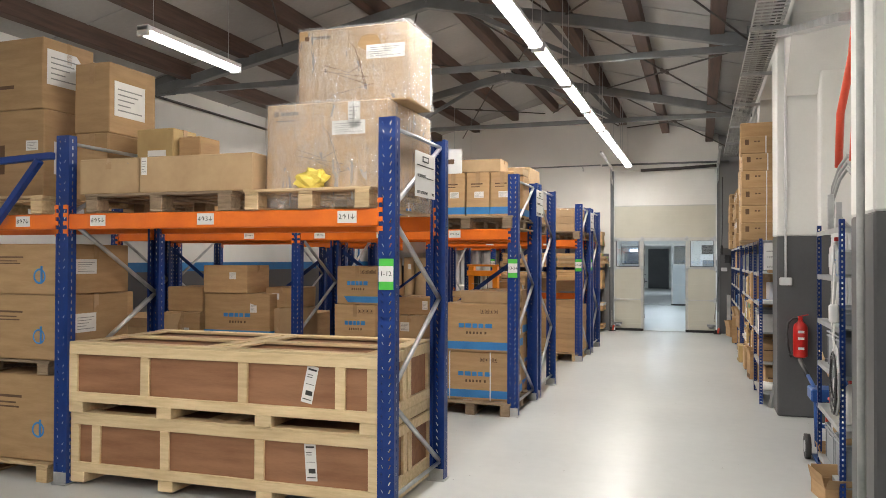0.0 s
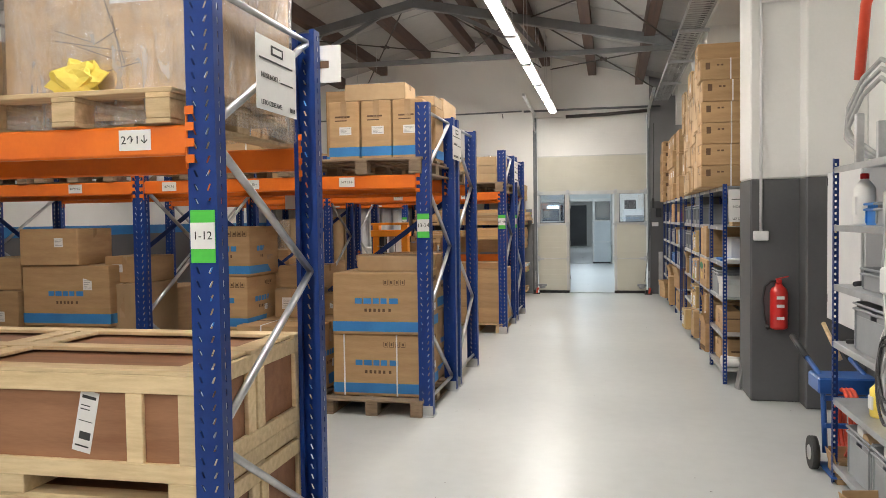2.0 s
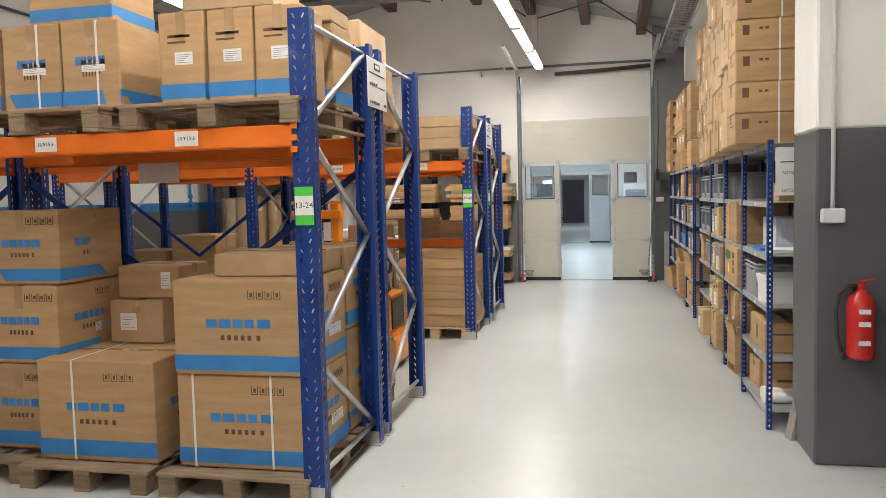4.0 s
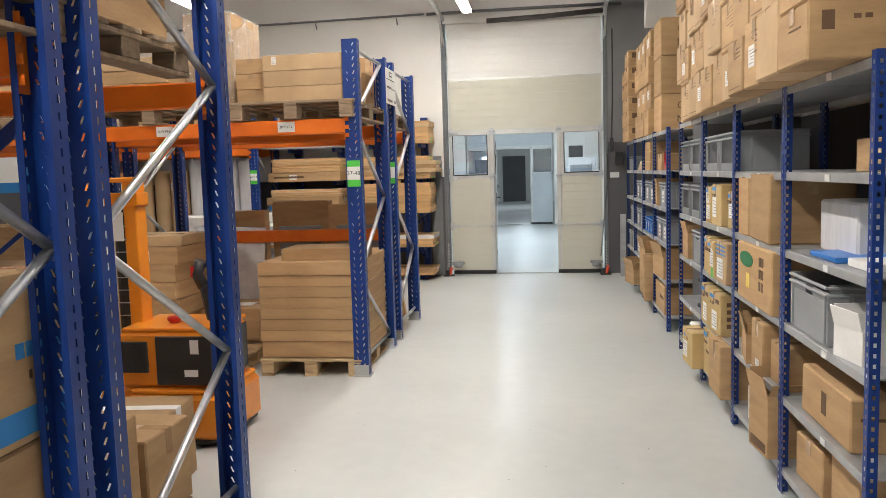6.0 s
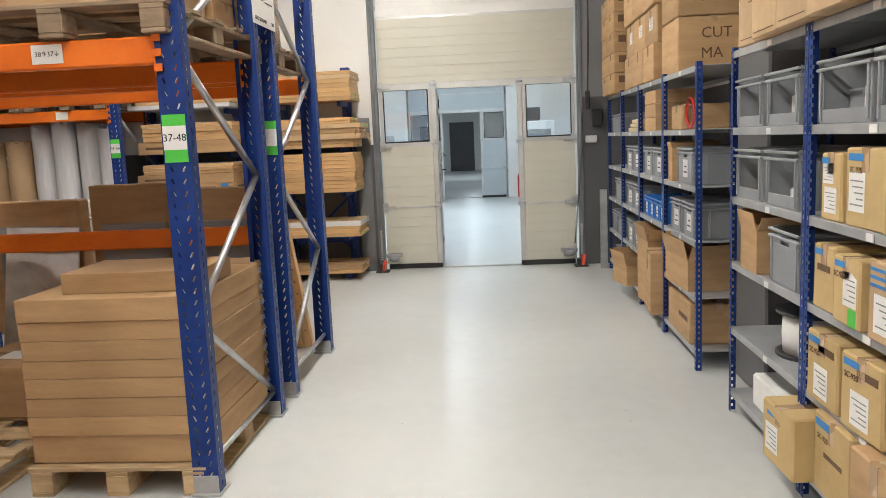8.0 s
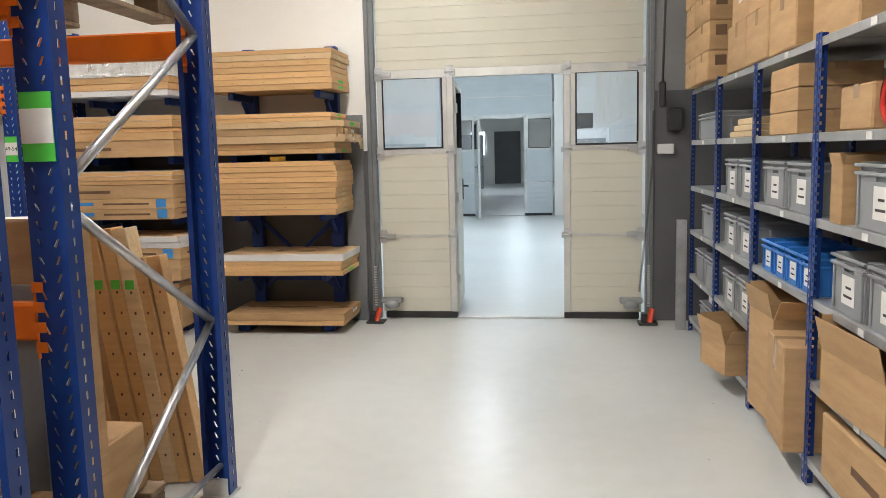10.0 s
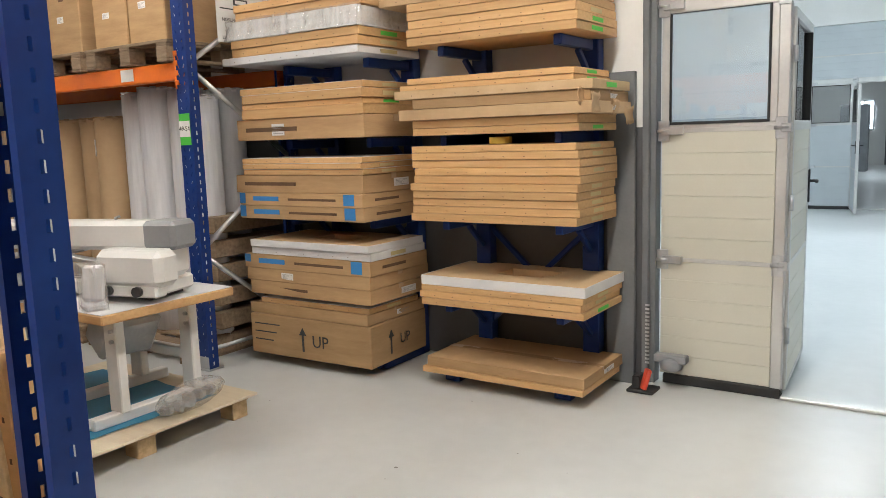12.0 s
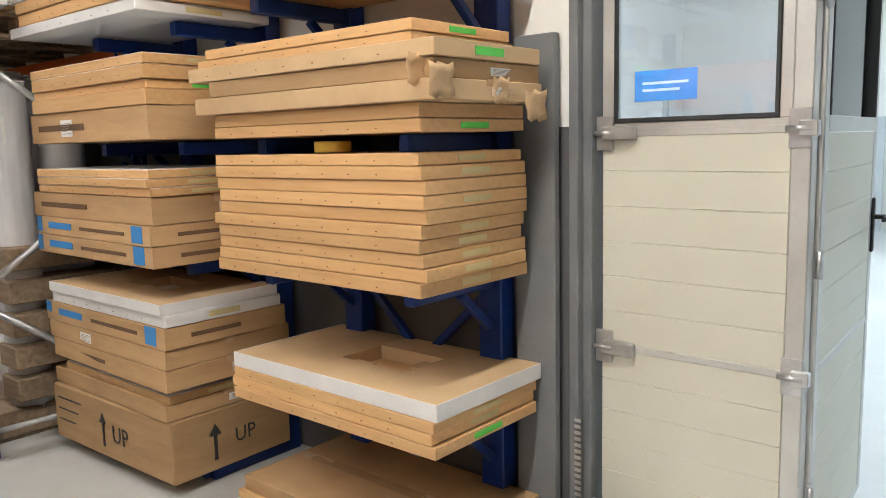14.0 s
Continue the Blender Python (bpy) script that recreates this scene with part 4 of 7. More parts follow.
for z, h in ((0.0, 0.55), (0.555, 0.4), (0.96, 0.26)):
    carton(-6.35, 6.75, z, 0.55, 0.5, h, 3, labels=(("s", 0.6, 0.85, 0.4, 0.75), ("e", 0.3, 0.6, 0.4, 0.7)), group="stacked cartons")
carton(-5.7, 6.85, 0.0, 0.4, 0.4, 0.85, mat=M_CARTON2, flaps=True, label="tall open pale cardboard box on the floor")
# spine braces between the double rows
for y in (8.378, 12.898):
    for xa, xb, xm in ((-6.63, -4.15, -5.4), (-4.14, -1.66, -2.9)):
        if xa < -5 or y < 10:
            for xe in (xa, xb):
                bm = bmesh.new()
                bar(bm, (xe, y + (0.005 if xe == xa else -0.001), 1.75), (xm, y + (0.005 if xe == xa else -0.001), 0.85), 0.012, 0.045, 0.003)
                tagged(part("spine_brace", bm, M_BLUE, label="blue steel spine brace between rack rows"), category="brace", group="spine braces")
# upper level
pallet(-2.15, 7.9, ZB, 1.0, 1.2, M_PALLETOLD)
for k, x in enumerate((-2.31, -2.04, -1.78)):
    carton(x, 7.52, pz, 0.25, 0.3, 0.46, band=True, labels=(("s", 0.35, 0.75, 0.42, 0.56),), print_rows=(("s", 0.2, 0.7, 0.72, 0.75), ("s", 0.2, 0.6, 0.66, 0.68)), group="slim cartons")
    carton(x, 7.98, pz, 0.25, 0.3, 0.46, band=True, group="slim cartons")
carton(-2.05, 7.55, pz + 0.465, 0.5, 0.34, 0.13, mat=M_CARTON2)
carton(-1.78, 7.95, pz + 0.465, 0.24, 0.3, 0.08, mat=M_CARTON2)
carton(-2.3, 8.0, pz + 0.465, 0.22, 0.25, 0.16)
pallet(-3.25, 7.9, ZB, 1.0, 1.2, M_PALLETOLD)
for k, x in enumerate((-3.6, -3.22, -2.86)):
    carton(x, 7.6, pz, 0.35, 0.4, 0.46, band=True, logo="s", straps=(0.6,), labels=(("s", 0.35, 0.75, 0.42, 0.56),))
carton(-3.0, 7.65, pz + 0.465, 0.5, 0.4, 0.4, band=True)
for k in range(3):
    pallet(-4.75 - k * 0.85, 7.9, ZB, 0.8, 1.2, M_PALLETOLD)
    carton(-4.75 - k * 0.85, 7.85, pz, 0.7, 0.8, 0.32 + 0.12 * k)
# first row, film-wrapped stack at the back, seen past the frame
carton(-2.55, 8.9, ZB + 0.13, 0.7, 0.7, 0.75, band=True)
pallet(-2.3, 8.95, ZB, 1.2, 0.9, M_PALLETOLD)
carton(-1.95, 8.9, ZB + 0.13, 0.46, 0.7, 0.4)
carton(-1.95, 8.9, ZB + 0.535, 0.4, 0.6, 0.24, mat=M_CARTON2)
# below in the back half of the row
pallet(-2.2, 8.95, 0, 0.8, 0.85, M_PALLETOLD)
carton(-2.0, 8.75, 0.135, 0.42, 0.4, 0.5, labels=(("e", 0.3, 0.6, 0.5, 0.8),))
carton(-2.05, 9.2, 0.135, 0.5, 0.36, 0.36)
pallet(-3.2, 8.95, 0, 0.9, 0.85, M_PALLETOLD)
carton(-3.3, 8.9, 0.135, 0.6, 0.7, 0.5, mat=M_CARTON)
carton(-3.25, 8.9, 0.64, 0.5, 0.5, 0.35)
for k in range(3):
    carton(-4.9 - 0.7 * k, 8.9, 0.0, 0.65, 0.7, 0.9 + 0.15 * k)
    carton(-4.9 - 0.75 * k, 13.5, 0.0, 0.65, 0.6, 0.9 + 0.2 * (k % 2))

# ---- third row: flat cartons on pallets ----
pallet(-2.05, 12.45, 0, 0.8, 1.2, label="pale wooden pallet under stacked flat cartons")
zz = 0.135
for k, h in enumerate((0.125, 0.085, 0.085, 0.085, 0.08, 0.085, 0.085, 0.1)):
    carton(-2.05 + random.uniform(-0.006, 0.006), 12.32 + random.uniform(-0.01, 0.01), zz, 0.79, 0.86, h - 0.001, mat=M_CARTON, tape=False, label="flat brown cardboard carton in a neat stack", group="flat cartons")
    for j in range(2):
        carton(-1.88, 12.88 + j * 0.0, zz, 0.4, 0.22, h - 0.004, tape=False, labels=(("e", 0.3, 0.7, 0.3, 0.6),), group="flat cartons") if j == 0 else None
    zz += h
carton(-1.98, 12.2, zz, 0.62, 0.4, 0.09, rz=1, mat=M_CARTON, tape=False, label="flat cardboard carton lying on the stack")
pallet(-2.98, 12.3, 0, 0.75, 1.1, M_PALLET, label="old empty pallet on the floor")
carton(-2.92, 12.72, 0.135, 0.56, 0.5, 0.28, mat=M_CARTON)
solid("paper_sheet", [(-3.05, -2.8, 12.6, 12.75, 0.416, 0.42)], M_PAPER, label="white paper sheet lying on a carton", category="paper", c=0)
for k in range(7):
    z = 0.0 + k * 0.14
    carton(-3.5 + random.uniform(-0.02, 0.02), 12.4, z, 0.62, 0.7, 0.136, rz=random.uniform(-1.5, 1.5), labels=(("s", 0.55, 0.62, 0.2, 0.8),), group="stacked flat cartons", label="flat brown carton in a leaning stack")
carton(-3.5, 12.4, 0.98, 0.66, 0.5, 0.08, mat=M_CARTON2)
lean = empty("leaning_sheet", -3.1, 13.0, 0, 8, "grey sheet metal panel leaning behind the cartons", "panel")
bm = bmesh.new()
bar(bm, (0, 0, 0), (0.05, 0.2, 1.05), 0.42, 0.02, 0.003, up=(0, 1, 0))
part("sheet", bm, M_GALV, lean)
solid("rim", [(-0.2, 0.2, -0.015, 0.015, 0.0, 0.03)], M_GALV, lean)
rack_beam(RX[1] + 0.056, RX[0] - 0.056, 13.15, 1.02, -1)
for k, (x, w) in enumerate(((-2.55, 0.55), (-2.0, 0.6), (-3.2, 0.6))):
    carton(x, 13.35, 0.4, w, 0.12, (0.88, 0.84, 0.8)[k], rz=0, mat=M_CARTON, tape=False, print_rows=(("s", 0.2, 0.6, 0.52, 0.6),), label="flat cardboard pack standing on edge")
    solid("standing_frame", [(x - 0.2, x + 0.2, 13.25, 13.28, 0.4, 1.05)], M_MGREY, label="grey metal frame standing on edge", category="frame", c=0.004)
pallet(-2.4, 13.55, 0, 1.2, 0.8, M_PALLETOLD)
carton(-2.4, 13.55, 0.135, 1.1, 0.7, 0.26)
# tabletop blanks standing on end behind the rack, tilted to the west
for x, y, h, th, dep, m in ((-1.94, 14.22, 1.0, 0.062, 0.07, M_WOOD), (-2.008, 14.21, 0.99, 0.06, 0.09, M_WOOD), (-2.078, 14.2, 1.12, 0.066, 0.1, M_PINE), (-2.148, 14.21, 1.12, 0.062, 0.1, M_WOOD), (-2.22, 14.2, 1.11, 0.07, 0.12, M_WOOD), (-2.295, 14.19, 0.92, 0.064, 0.12, M_WOOD), (-2.368, 14.2, 0.93, 0.066, 0.12, M_PINE), (-2.44, 14.2, 0.9, 0.06, 0.12, M_WOOD)):
    b = empty("leaning_board", x + 0.145 * h, y, 0.008, 0, "narrow wooden tabletop piece standing on end behind the rack", "board", "leaning boards")
    bm = bmesh.new()
    bar(bm, (0, dep / 2, 0), (-0.145 * h, dep / 2, h), th, dep, 0.003, up=(0, 1, 0))
    part("board", bm, m, b)
    for k in range(9):
        z = 0.12 + k * 0.09
        solid("bolt_mark", [(-0.145 * z - 0.004, -0.145 * z + 0.004, -0.0012, 0.0008, z, z + 0.012)], M_CARTDARK, b, c=0)
    if h > 1.05:
        solid("tape_mark", [(-0.145 * 0.88 - 0.02, -0.145 * 0.88 + 0.02, -0.0014, 0.0008, 0.86, 0.9)], M_GREEN, b, "green tape strip", c=0)
# upper level
pallet(-2.1, 12.4, ZB, 0.95, 1.2, M_PALLETOLD)
for k in range(3):
    carton(-2.03, 12.2, pz + k * 0.115, 0.6, 0.6, 0.112, mat=M_CARTON2, labels=(("s", 0.12, 0.18, 0.4, 0.9),) if k == 2 else (), group="flat cartons")
    carton(-2.46, 12.3, pz + k * 0.115, 0.24, 0.6, 0.112, group="flat cartons")
    carton(-1.95, 12.72, pz + k * 0.13, 0.5, 0.4, 0.127, group="flat cartons")
pallet(-3.2, 12.4, ZB, 1.1, 1.2, M_PALLETOLD)
wrap = carton(-2.9, 12.55, pz, 0.4, 0.6, 0.75, label="tall carton stack wrapped in clear film")
film_wrap(wrap, 0.4, 0.6, 0.75, 21, 0.02)
for k in range(4):
    carton(-3.4, 12.3, pz + k * 0.1, 0.56, 0.6, 0.097, rz=random.uniform(-3, 3), mat=M_CARTON2 if k % 2 else M_CARTON, group="flat cartons")
for x in (-4.75, -5.7):
    pallet(x, 12.4, ZB, 0.9, 1.2, M_PALLETOLD)
    carton(x, 12.4, pz, 0.8, 0.9, 0.5)
wrap = carton(-2.0, 13.5, pz, 0.5, 0.7, 0.45, label="cartons wrapped in clear film on a pallet")
film_wrap(wrap, 0.5, 0.7, 0.45, 31, 0.02)
pallet(-2.1, 13.55, ZB, 0.9, 0.9, M_PALLETOLD)


# ---- rack signs ----
def aisle_tag(x, y, z, words):
    """Green and white range tag on an upright."""
    t = empty("aisle_tag", x, y, z, 0, "green and white rack number tag on an upright", "sign", "rack tags")
    solid("tag_plate", [(-0.048, 0.048, -0.003, 0.0, 0, 0.19)], M_GREEN, t, c=0)
    solid("tag_paper", [(-0.048, 0.048, -0.005, -0.003, 0.05, 0.145)], M_PAPER, t, c=0)
    text_part("tag_text", words, 0.042, M_INK, t, pose(0, -0.0056, 0.097, 90, 0, 0))


for y, words in ((3.947, "1-12"), (7.327, "13-24"), (11.847, "37-48")):
    aisle_tag(RX[0], y, 1.42, words)
aisle_tag(-4.27, 16.547, 1.42, "49-54")
aisle_tag(RX[0], 13.125, 1.42, "")


def beam_label(x, y, words):
    t = empty("beam_label", x, y, 1.832, 0, "white paper bay label on an orange beam", "label", "beam labels")
    solid("label_paper", [(-0.065, 0.065, -0.002, 0, 0.0, 0.075)], M_PAPER, t, c=0)
    text_part("label_text", words, min(0.055, 0.17 / max(len(words), 1)), M_INK, t, pose(0, -0.0026, 0.037, 90, 0, 0))


for x, y, words in ((-1.92, 3.949, "2\u21911\u2193"), (-2.95, 3.949, "4\u21913\u2193"), (-3.83, 3.949, "6\u21915\u2193"), (-4.5, 3.949, "8\u21917\u2193"), (-2.28, 7.329, "14\u219113\u2193"), (-3.1, 7.329, "16\u219115\u2193"), (-3.85, 7.329, "18\u219117\u2193"), (-2.15, 11.849, "38\u219137\u2193"), (-3.1, 11.849, "40\u219139\u2193"), (-4.75, 7.329, "20\u219119\u2193"), (-4.8, 16.549, ""), (-5.7, 16.549, ""), (-6.6, 16.549, "")):
    beam_label(x, y, words)


def load_plate(x, y, z, rz):
    """Load plate hung on a frame end, facing the aisle."""
    t = empty("load_sign", x, y, z, rz, "pale grey load plate with black print on a rack frame", "sign", "load signs")
    solid("plate", [(-0.2, 0.2, -0.003, 0, 0, 0.3)], M_PAPER, t, c=0.001)
    solid("printed_oval", [(-0.06, 0.06, -0.0045, -0.003, 0.235, 0.275)], M_INK, t, c=0)
    solid("printed_oval_inner", [(-0.045, 0.045, -0.0055, -0.0045, 0.244, 0.266)], M_PAPER, t, c=0)
    solid("printed_line", [(-0.17, 0.16, -0.0045, -0.003, 0.205, 0.212)], M_INK, t, c=0)
    text_part("sign_text", "NOSILNOST :", 0.03, M_INK, t, pose(-0.07, -0.0045, 0.14, 90, 0, 0))
    solid("printed_line", [(0.03, 0.16, -0.0045, -0.003, 0.13, 0.136)], M_INK, t, c=0)
    text_part("sign_text", "LETO IZDELAVE:", 0.028, M_INK, t, pose(-0.06, -0.0045, 0.03, 90, 0, 0))
    text_part("sign_text", "2018", 0.028, M_INK, t, pose(0.15, -0.0045, 0.03, 90, 0, 0))


for y in (4.48, 8.43, 13.0):
    load_plate(RX[0] + 0.06, y, 2.02 if y < 5 else 2.1, 90)
load_plate(-4.27 + 0.055, 17.0, 2.05, 90)
load_plate(1.035, 8.93, 1.5, 0)
solid("hanging_sign", [(-1.75, -1.5, 5.02, 5.025, 2.24, 2.42)], M_PAPER, label="small white hanging sign at a rack end", category="sign", c=0)
solid("printed_mark", [(-1.66, -1.56, 5.0185, 5.02, 2.31, 2.345)], M_CARTDARK, bpy.data.objects["hanging_sign"], c=0)
solid("hanging_sign", [(-3.3, -3.0, 8.455, 8.46, 1.68, 1.82)], M_PAPER, label="small white sign with a blue mark under a beam", category="sign", c=0)


# ---- sectional door with its wicket ----
def sectional_door(name, y, x0, x1, secs, ox0, ox1, otop, cream, facing=-1, hinge_open=0.0, label=""):
    """Door leaf from x0 to x1 in sections; a wicket opening ox0 to ox1 up to otop; windows in the third section."""
    t = empty(name, 0, y, 0, 0, label, "door", kind="structure")
    T = 0.045
    fr = 0.055
    for i, (za, zb) in enumerate(zip(secs, secs[1:])):
        spans = [(x0, ox0 - fr), (ox1 + fr, x1)] if zb <= otop + 0.08 else [(x0, x1)]
        for a, b in spans:
            if i == 2 and len(spans) == 2:
                s = empty("window_section", 0, 0, 0)
                s.parent = t
                solid("window_frame", [(a, b, -T, 0, za + 0.004, za + 0.032), (a, b, -T, 0, zb - 0.03, zb - 0.004), (a, a + 0.042, -T, 0, za + 0.032, zb - 0.03), (b - 0.036, b, -T, 0, za + 0.032, zb - 0.03)], M_ALU, s, c=0.003)
                solid("gasket", [(a + 0.042, b - 0.036, -T - 0.004, -T + 0.01, za + 0.032, za + 0.046), (a + 0.042, b - 0.036, -T - 0.004, -T + 0.01, zb - 0.042, zb - 0.03), (a + 0.042, a + 0.053, -T - 0.004, -T + 0.01, za + 0.046, zb - 0.042), (b - 0.048, b - 0.036, -T - 0.004, -T + 0.01, za + 0.046, zb - 0.042)], M_RUBBER, s, c=0.002)
                g = solid("pane", [(a + 0.05, b - 0.045, -T + 0.012, -T + 0.016, za + 0.042, zb - 0.038)], M_GLASS, s, c=0)
                g.visible_shadow = False
                continue
            bm = bmesh.new()
            n = max(1, round((zb - za) / 0.115))
            for k in range(n):
                z0, z1 = za + 0.006 + k * (zb - za - 0.012) / n, za + 0.006 + (k + 1) * (zb - za - 0.012) / n
                cbox(bm, a + 0.002, b - 0.002, -T, 0, z0 + 0.0003, z1 - 0.0003, 0.002)
            cbox(bm, a + 0.004, b - 0.004, -T + 0.006, -0.006, za + 0.004, zb - 0.004, 0)
            part("section_panel", bm, M_WHITE if i > 3 and cream is M_DOORCREAM else cream, t)
    # rails between the sections
    for z in secs[1:-1]:
        for a, b in ([(x0, ox0 - fr), (ox1 + fr, x1)] if z < otop - 0.1 else [(x0, x1)]):
            solid("section_rail", [(a, b, -T - 0.003, -T + 0.006, z - 0.012, z + 0.012)], M_ALU, t, c=0.002)
    # wicket frame
    for a, b in ((ox0 - fr, ox0), (ox1, ox1 + fr)):
        solid("wicket_jamb", [(a, b, -T - 0.006, 0.004, 0.02, otop)], M_ALU, t, c=0.004)
    solid("wicket_head", [(x0, x1, -T - 0.008, 0.004, otop + 0.0, otop + 0.075)], M_ALU, t, c=0.004)
    for a, b in ((x0 + 0.02, ox0), (ox1, x1 - 0.02)):
        solid("bottom_seal", [(a, b, -T - 0.012, 0.01, 0.0, 0.055)], M_RUBBER, t, c=0.006)
    solid("sill", [(ox0, ox1, -T - 0.02, 0.01, 0.0, 0.018)], M_ALU, t, c=0.004)
    for z in (secs[1], secs[2], secs[3]):
        for x in (x0 + 0.015, x1 - 0.015, ox0 - 0.03, ox1 + 0.03):
            if z > otop - 0.1 and ox0 - 0.1 < x < ox1 + 0.1:
                z = otop + 0.04
            bm = bmesh.new()
            s = 1 if x < (x0 + x1) / 2 else -1
            wide = 0.11 if abs(x - x0) < 0.03 or abs(x - x1) < 0.03 else 0.05
            cbox(bm, min(x, x + s * wide), max(x, x + s * wide), -T - 0.03, -T - 0.002, z - 0.022, z + 0.022, 0.003)
            cbox(bm, x - 0.03, x + 0.03, -T - 0.014, -T - 0.002, z - 0.055, z + 0.055, 0.002)
            tube(bm, [(x - 0.035, -T - 0.024, z), (x + 0.035, -T - 0.024, z)], 0.009, 8)
            part("hinge", bm, M_GALV, t)
    return t


SECS = (0.05, 0.71, 1.415, 2.07, 2.82, 3.62)
door = sectional_door("door_1", YF + 0.11, -1.70, 0.485, SECS, -1.055, -0.15, 2.03, M_DOORCREAM, label="cream sectional door with windows and an open wicket")


def wicket_leaf(x, y, width, top, angle, cream, name="wicket_door"):
    """The open wicket leaf, swung away through the opening about its jamb."""
    t = empty(name, x, y, 0.03, angle, "cream and aluminium wicket door standing open", "door", kind="structure")
    for za, zb in ((0.02, 0.675), (0.675, 1.375)):
        bm = bmesh.new()
        for k in range(6):
            z0, z1 = za + k * (zb - za) / 6, za + (k + 1) * (zb - za) / 6
            cbox(bm, 0.055, width - 0.055, -0.04, 0, z0 + 0.0003, z1 - 0.0003, 0.002)
        part("leaf_panel", bm, cream, t)
    for a, b in ((0, 0.055), (width - 0.055, width)):
        solid("leaf_stile", [(a, b, -0.043, 0.003, 0.0, top)], M_ALU, t, c=0.004)
    for z in (0.0, 0.665, 1.37, top - 0.05):
        solid("leaf_rail", [(0.055, width - 0.055, -0.043, 0.003, z, z + 0.03 + 0.02 * (z > 1.3))], M_ALU, t, c=0.003)
    solid("gasket", [(0.055, 0.068, -0.046, 0.006, 1.42, top - 0.05), (width - 0.068, width - 0.055, -0.046, 0.006, 1.42, top - 0.05)], M_RUBBER, t, c=0.002)
    g = solid("pane", [(0.06, width - 0.06, -0.022, -0.018, 1.42, top - 0.05)], M_GLASS, t, c=0)
    g.visible_shadow = False
    h = empty("door_handle", 0, 0, 0)
    h.parent = t
    for s in (-1, 1):
        yy = -0.043 if s < 0 else 0.003
        bm = bmesh.new()
        cbox(bm, width - 0.045, width - 0.015, min(yy, yy + s * 0.01), max(yy, yy + s * 0.01), 0.93, 1.13, 0.003)
        tube(bm, [(width - 0.03, yy, 1.06), (width - 0.03, yy + s * 0.05, 1.06), (width - 0.14, yy + s * 0.055, 1.06)], 0.009, 8)
        part("lever", bm, M_BLACK, h)
    for z in (0.3, 1.0, 1.75):
        bm = bmesh.new()
        tube(bm, [(-0.008, -0.045, z - 0.04), (-0.008, -0.045, z + 0.04)], 0.011, 8)
        part("hinge", bm, M_GALV, t)
    return t


wicket_leaf(-1.085, YF + 0.125, 0.88, 1.98, 93.5, M_DOORCREAM)
# rails, springs and feet of the sectional door
for s, x in ((-1, -1.745), (1, 0.53)):
    bm = bmesh.new()
    cbox(bm, x - 0.02, x + 0.03, -0.09, -0.01, 0, 3.75, 0.004)
    cbox(bm, x - 0.035 * (s < 0), x + 0.035 * (s > 0), -0.125, -0.085, 0.02, 3.7, 0.004)
    t = part("door_track", bm, M_STEELGREY, door)
    bm = bmesh.new()
    for k in range(16):
        cbox(bm, x - 0.012, x + 0.012, -0.128, -0.1265, 0.12 + k * 0.022, 0.132 + k * 0.022, 0)
    part("track_holes", bm, M_GALV, door)
    bm = bmesh.new()
    bar(bm, (x, -0.1, 3.68), (x, -2.2, 3.78), 0.05, 0.05, 0.004)
    part("horizontal_track", bm, M_GALV, door)
    bm = bmesh.new()
    bar(bm, (x, -0.06, 3.3), (x, -0.5, 3.7), 0.03, 0.04, 0.003)
    part("track_brace", bm, M_GALV, door)
    foot = empty("door_stop", x - s * 0.02, YF - 0.14, 0, 0, "black and orange door stop on the floor by the track", "door stop", "door stops")
    solid("base", [(-0.075, 0.075, -0.06, 0.07, 0, 0.018)], M_RUBBER, foot, c=0.004)
    solid("block", [(-0.05, -0.005, -0.04, 0.05, 0.018, 0.09)], M_BLACK, foot, c=0.006)
    bm = bmesh.new()
    bar(bm, (0.01, -0.03, 0.018), (0.035, -0.01, 0.13), 0.045, 0.03, 0.006)
    part("orange_arm", bm, M_HOSE, foot)
    sens = empty("safety_switch", x - s * 0.14, YF - 0.03, 0.1, 0, "dark grey cable safety switch on the door corner", "switch")
    bm = bmesh.new()
    lathe(bm, 0, 0, [(0.03, 0.0), (0.06, 0.015), (0.065, 0.05), (0.04, 0.075)], 14)
    part("housing", bm, M_MGREY, sens)
    solid("bracket", [(-0.09, 0.09, -0.03, 0.03, 0.05, 0.095)], M_MGREY, sens, c=0.006)
bm = bmesh.new()
tube(bm, [(-1.95, YF - 0.14, 3.74), (-0.6, YF - 0.14, 3.745), (0.75, YF - 0.14, 3.74)], 0.022)
part("spring_shaft", bm, M_STEELGREY, door)
bm = bmesh.new()
tube(bm, [(-1.1, YF - 0.14, 3.60), (-0.3, YF - 0.14, 3.62), (0.5, YF - 0.14, 3.66)], 0.035, 10)
tagged(part("torsion_spring", bm, M_RODDARK, door), "dark torsion spring")
for o in ("spring_shaft", "torsion_spring"):
    bpy.data.objects[o].location = (0, -YF - 0.11, 0)
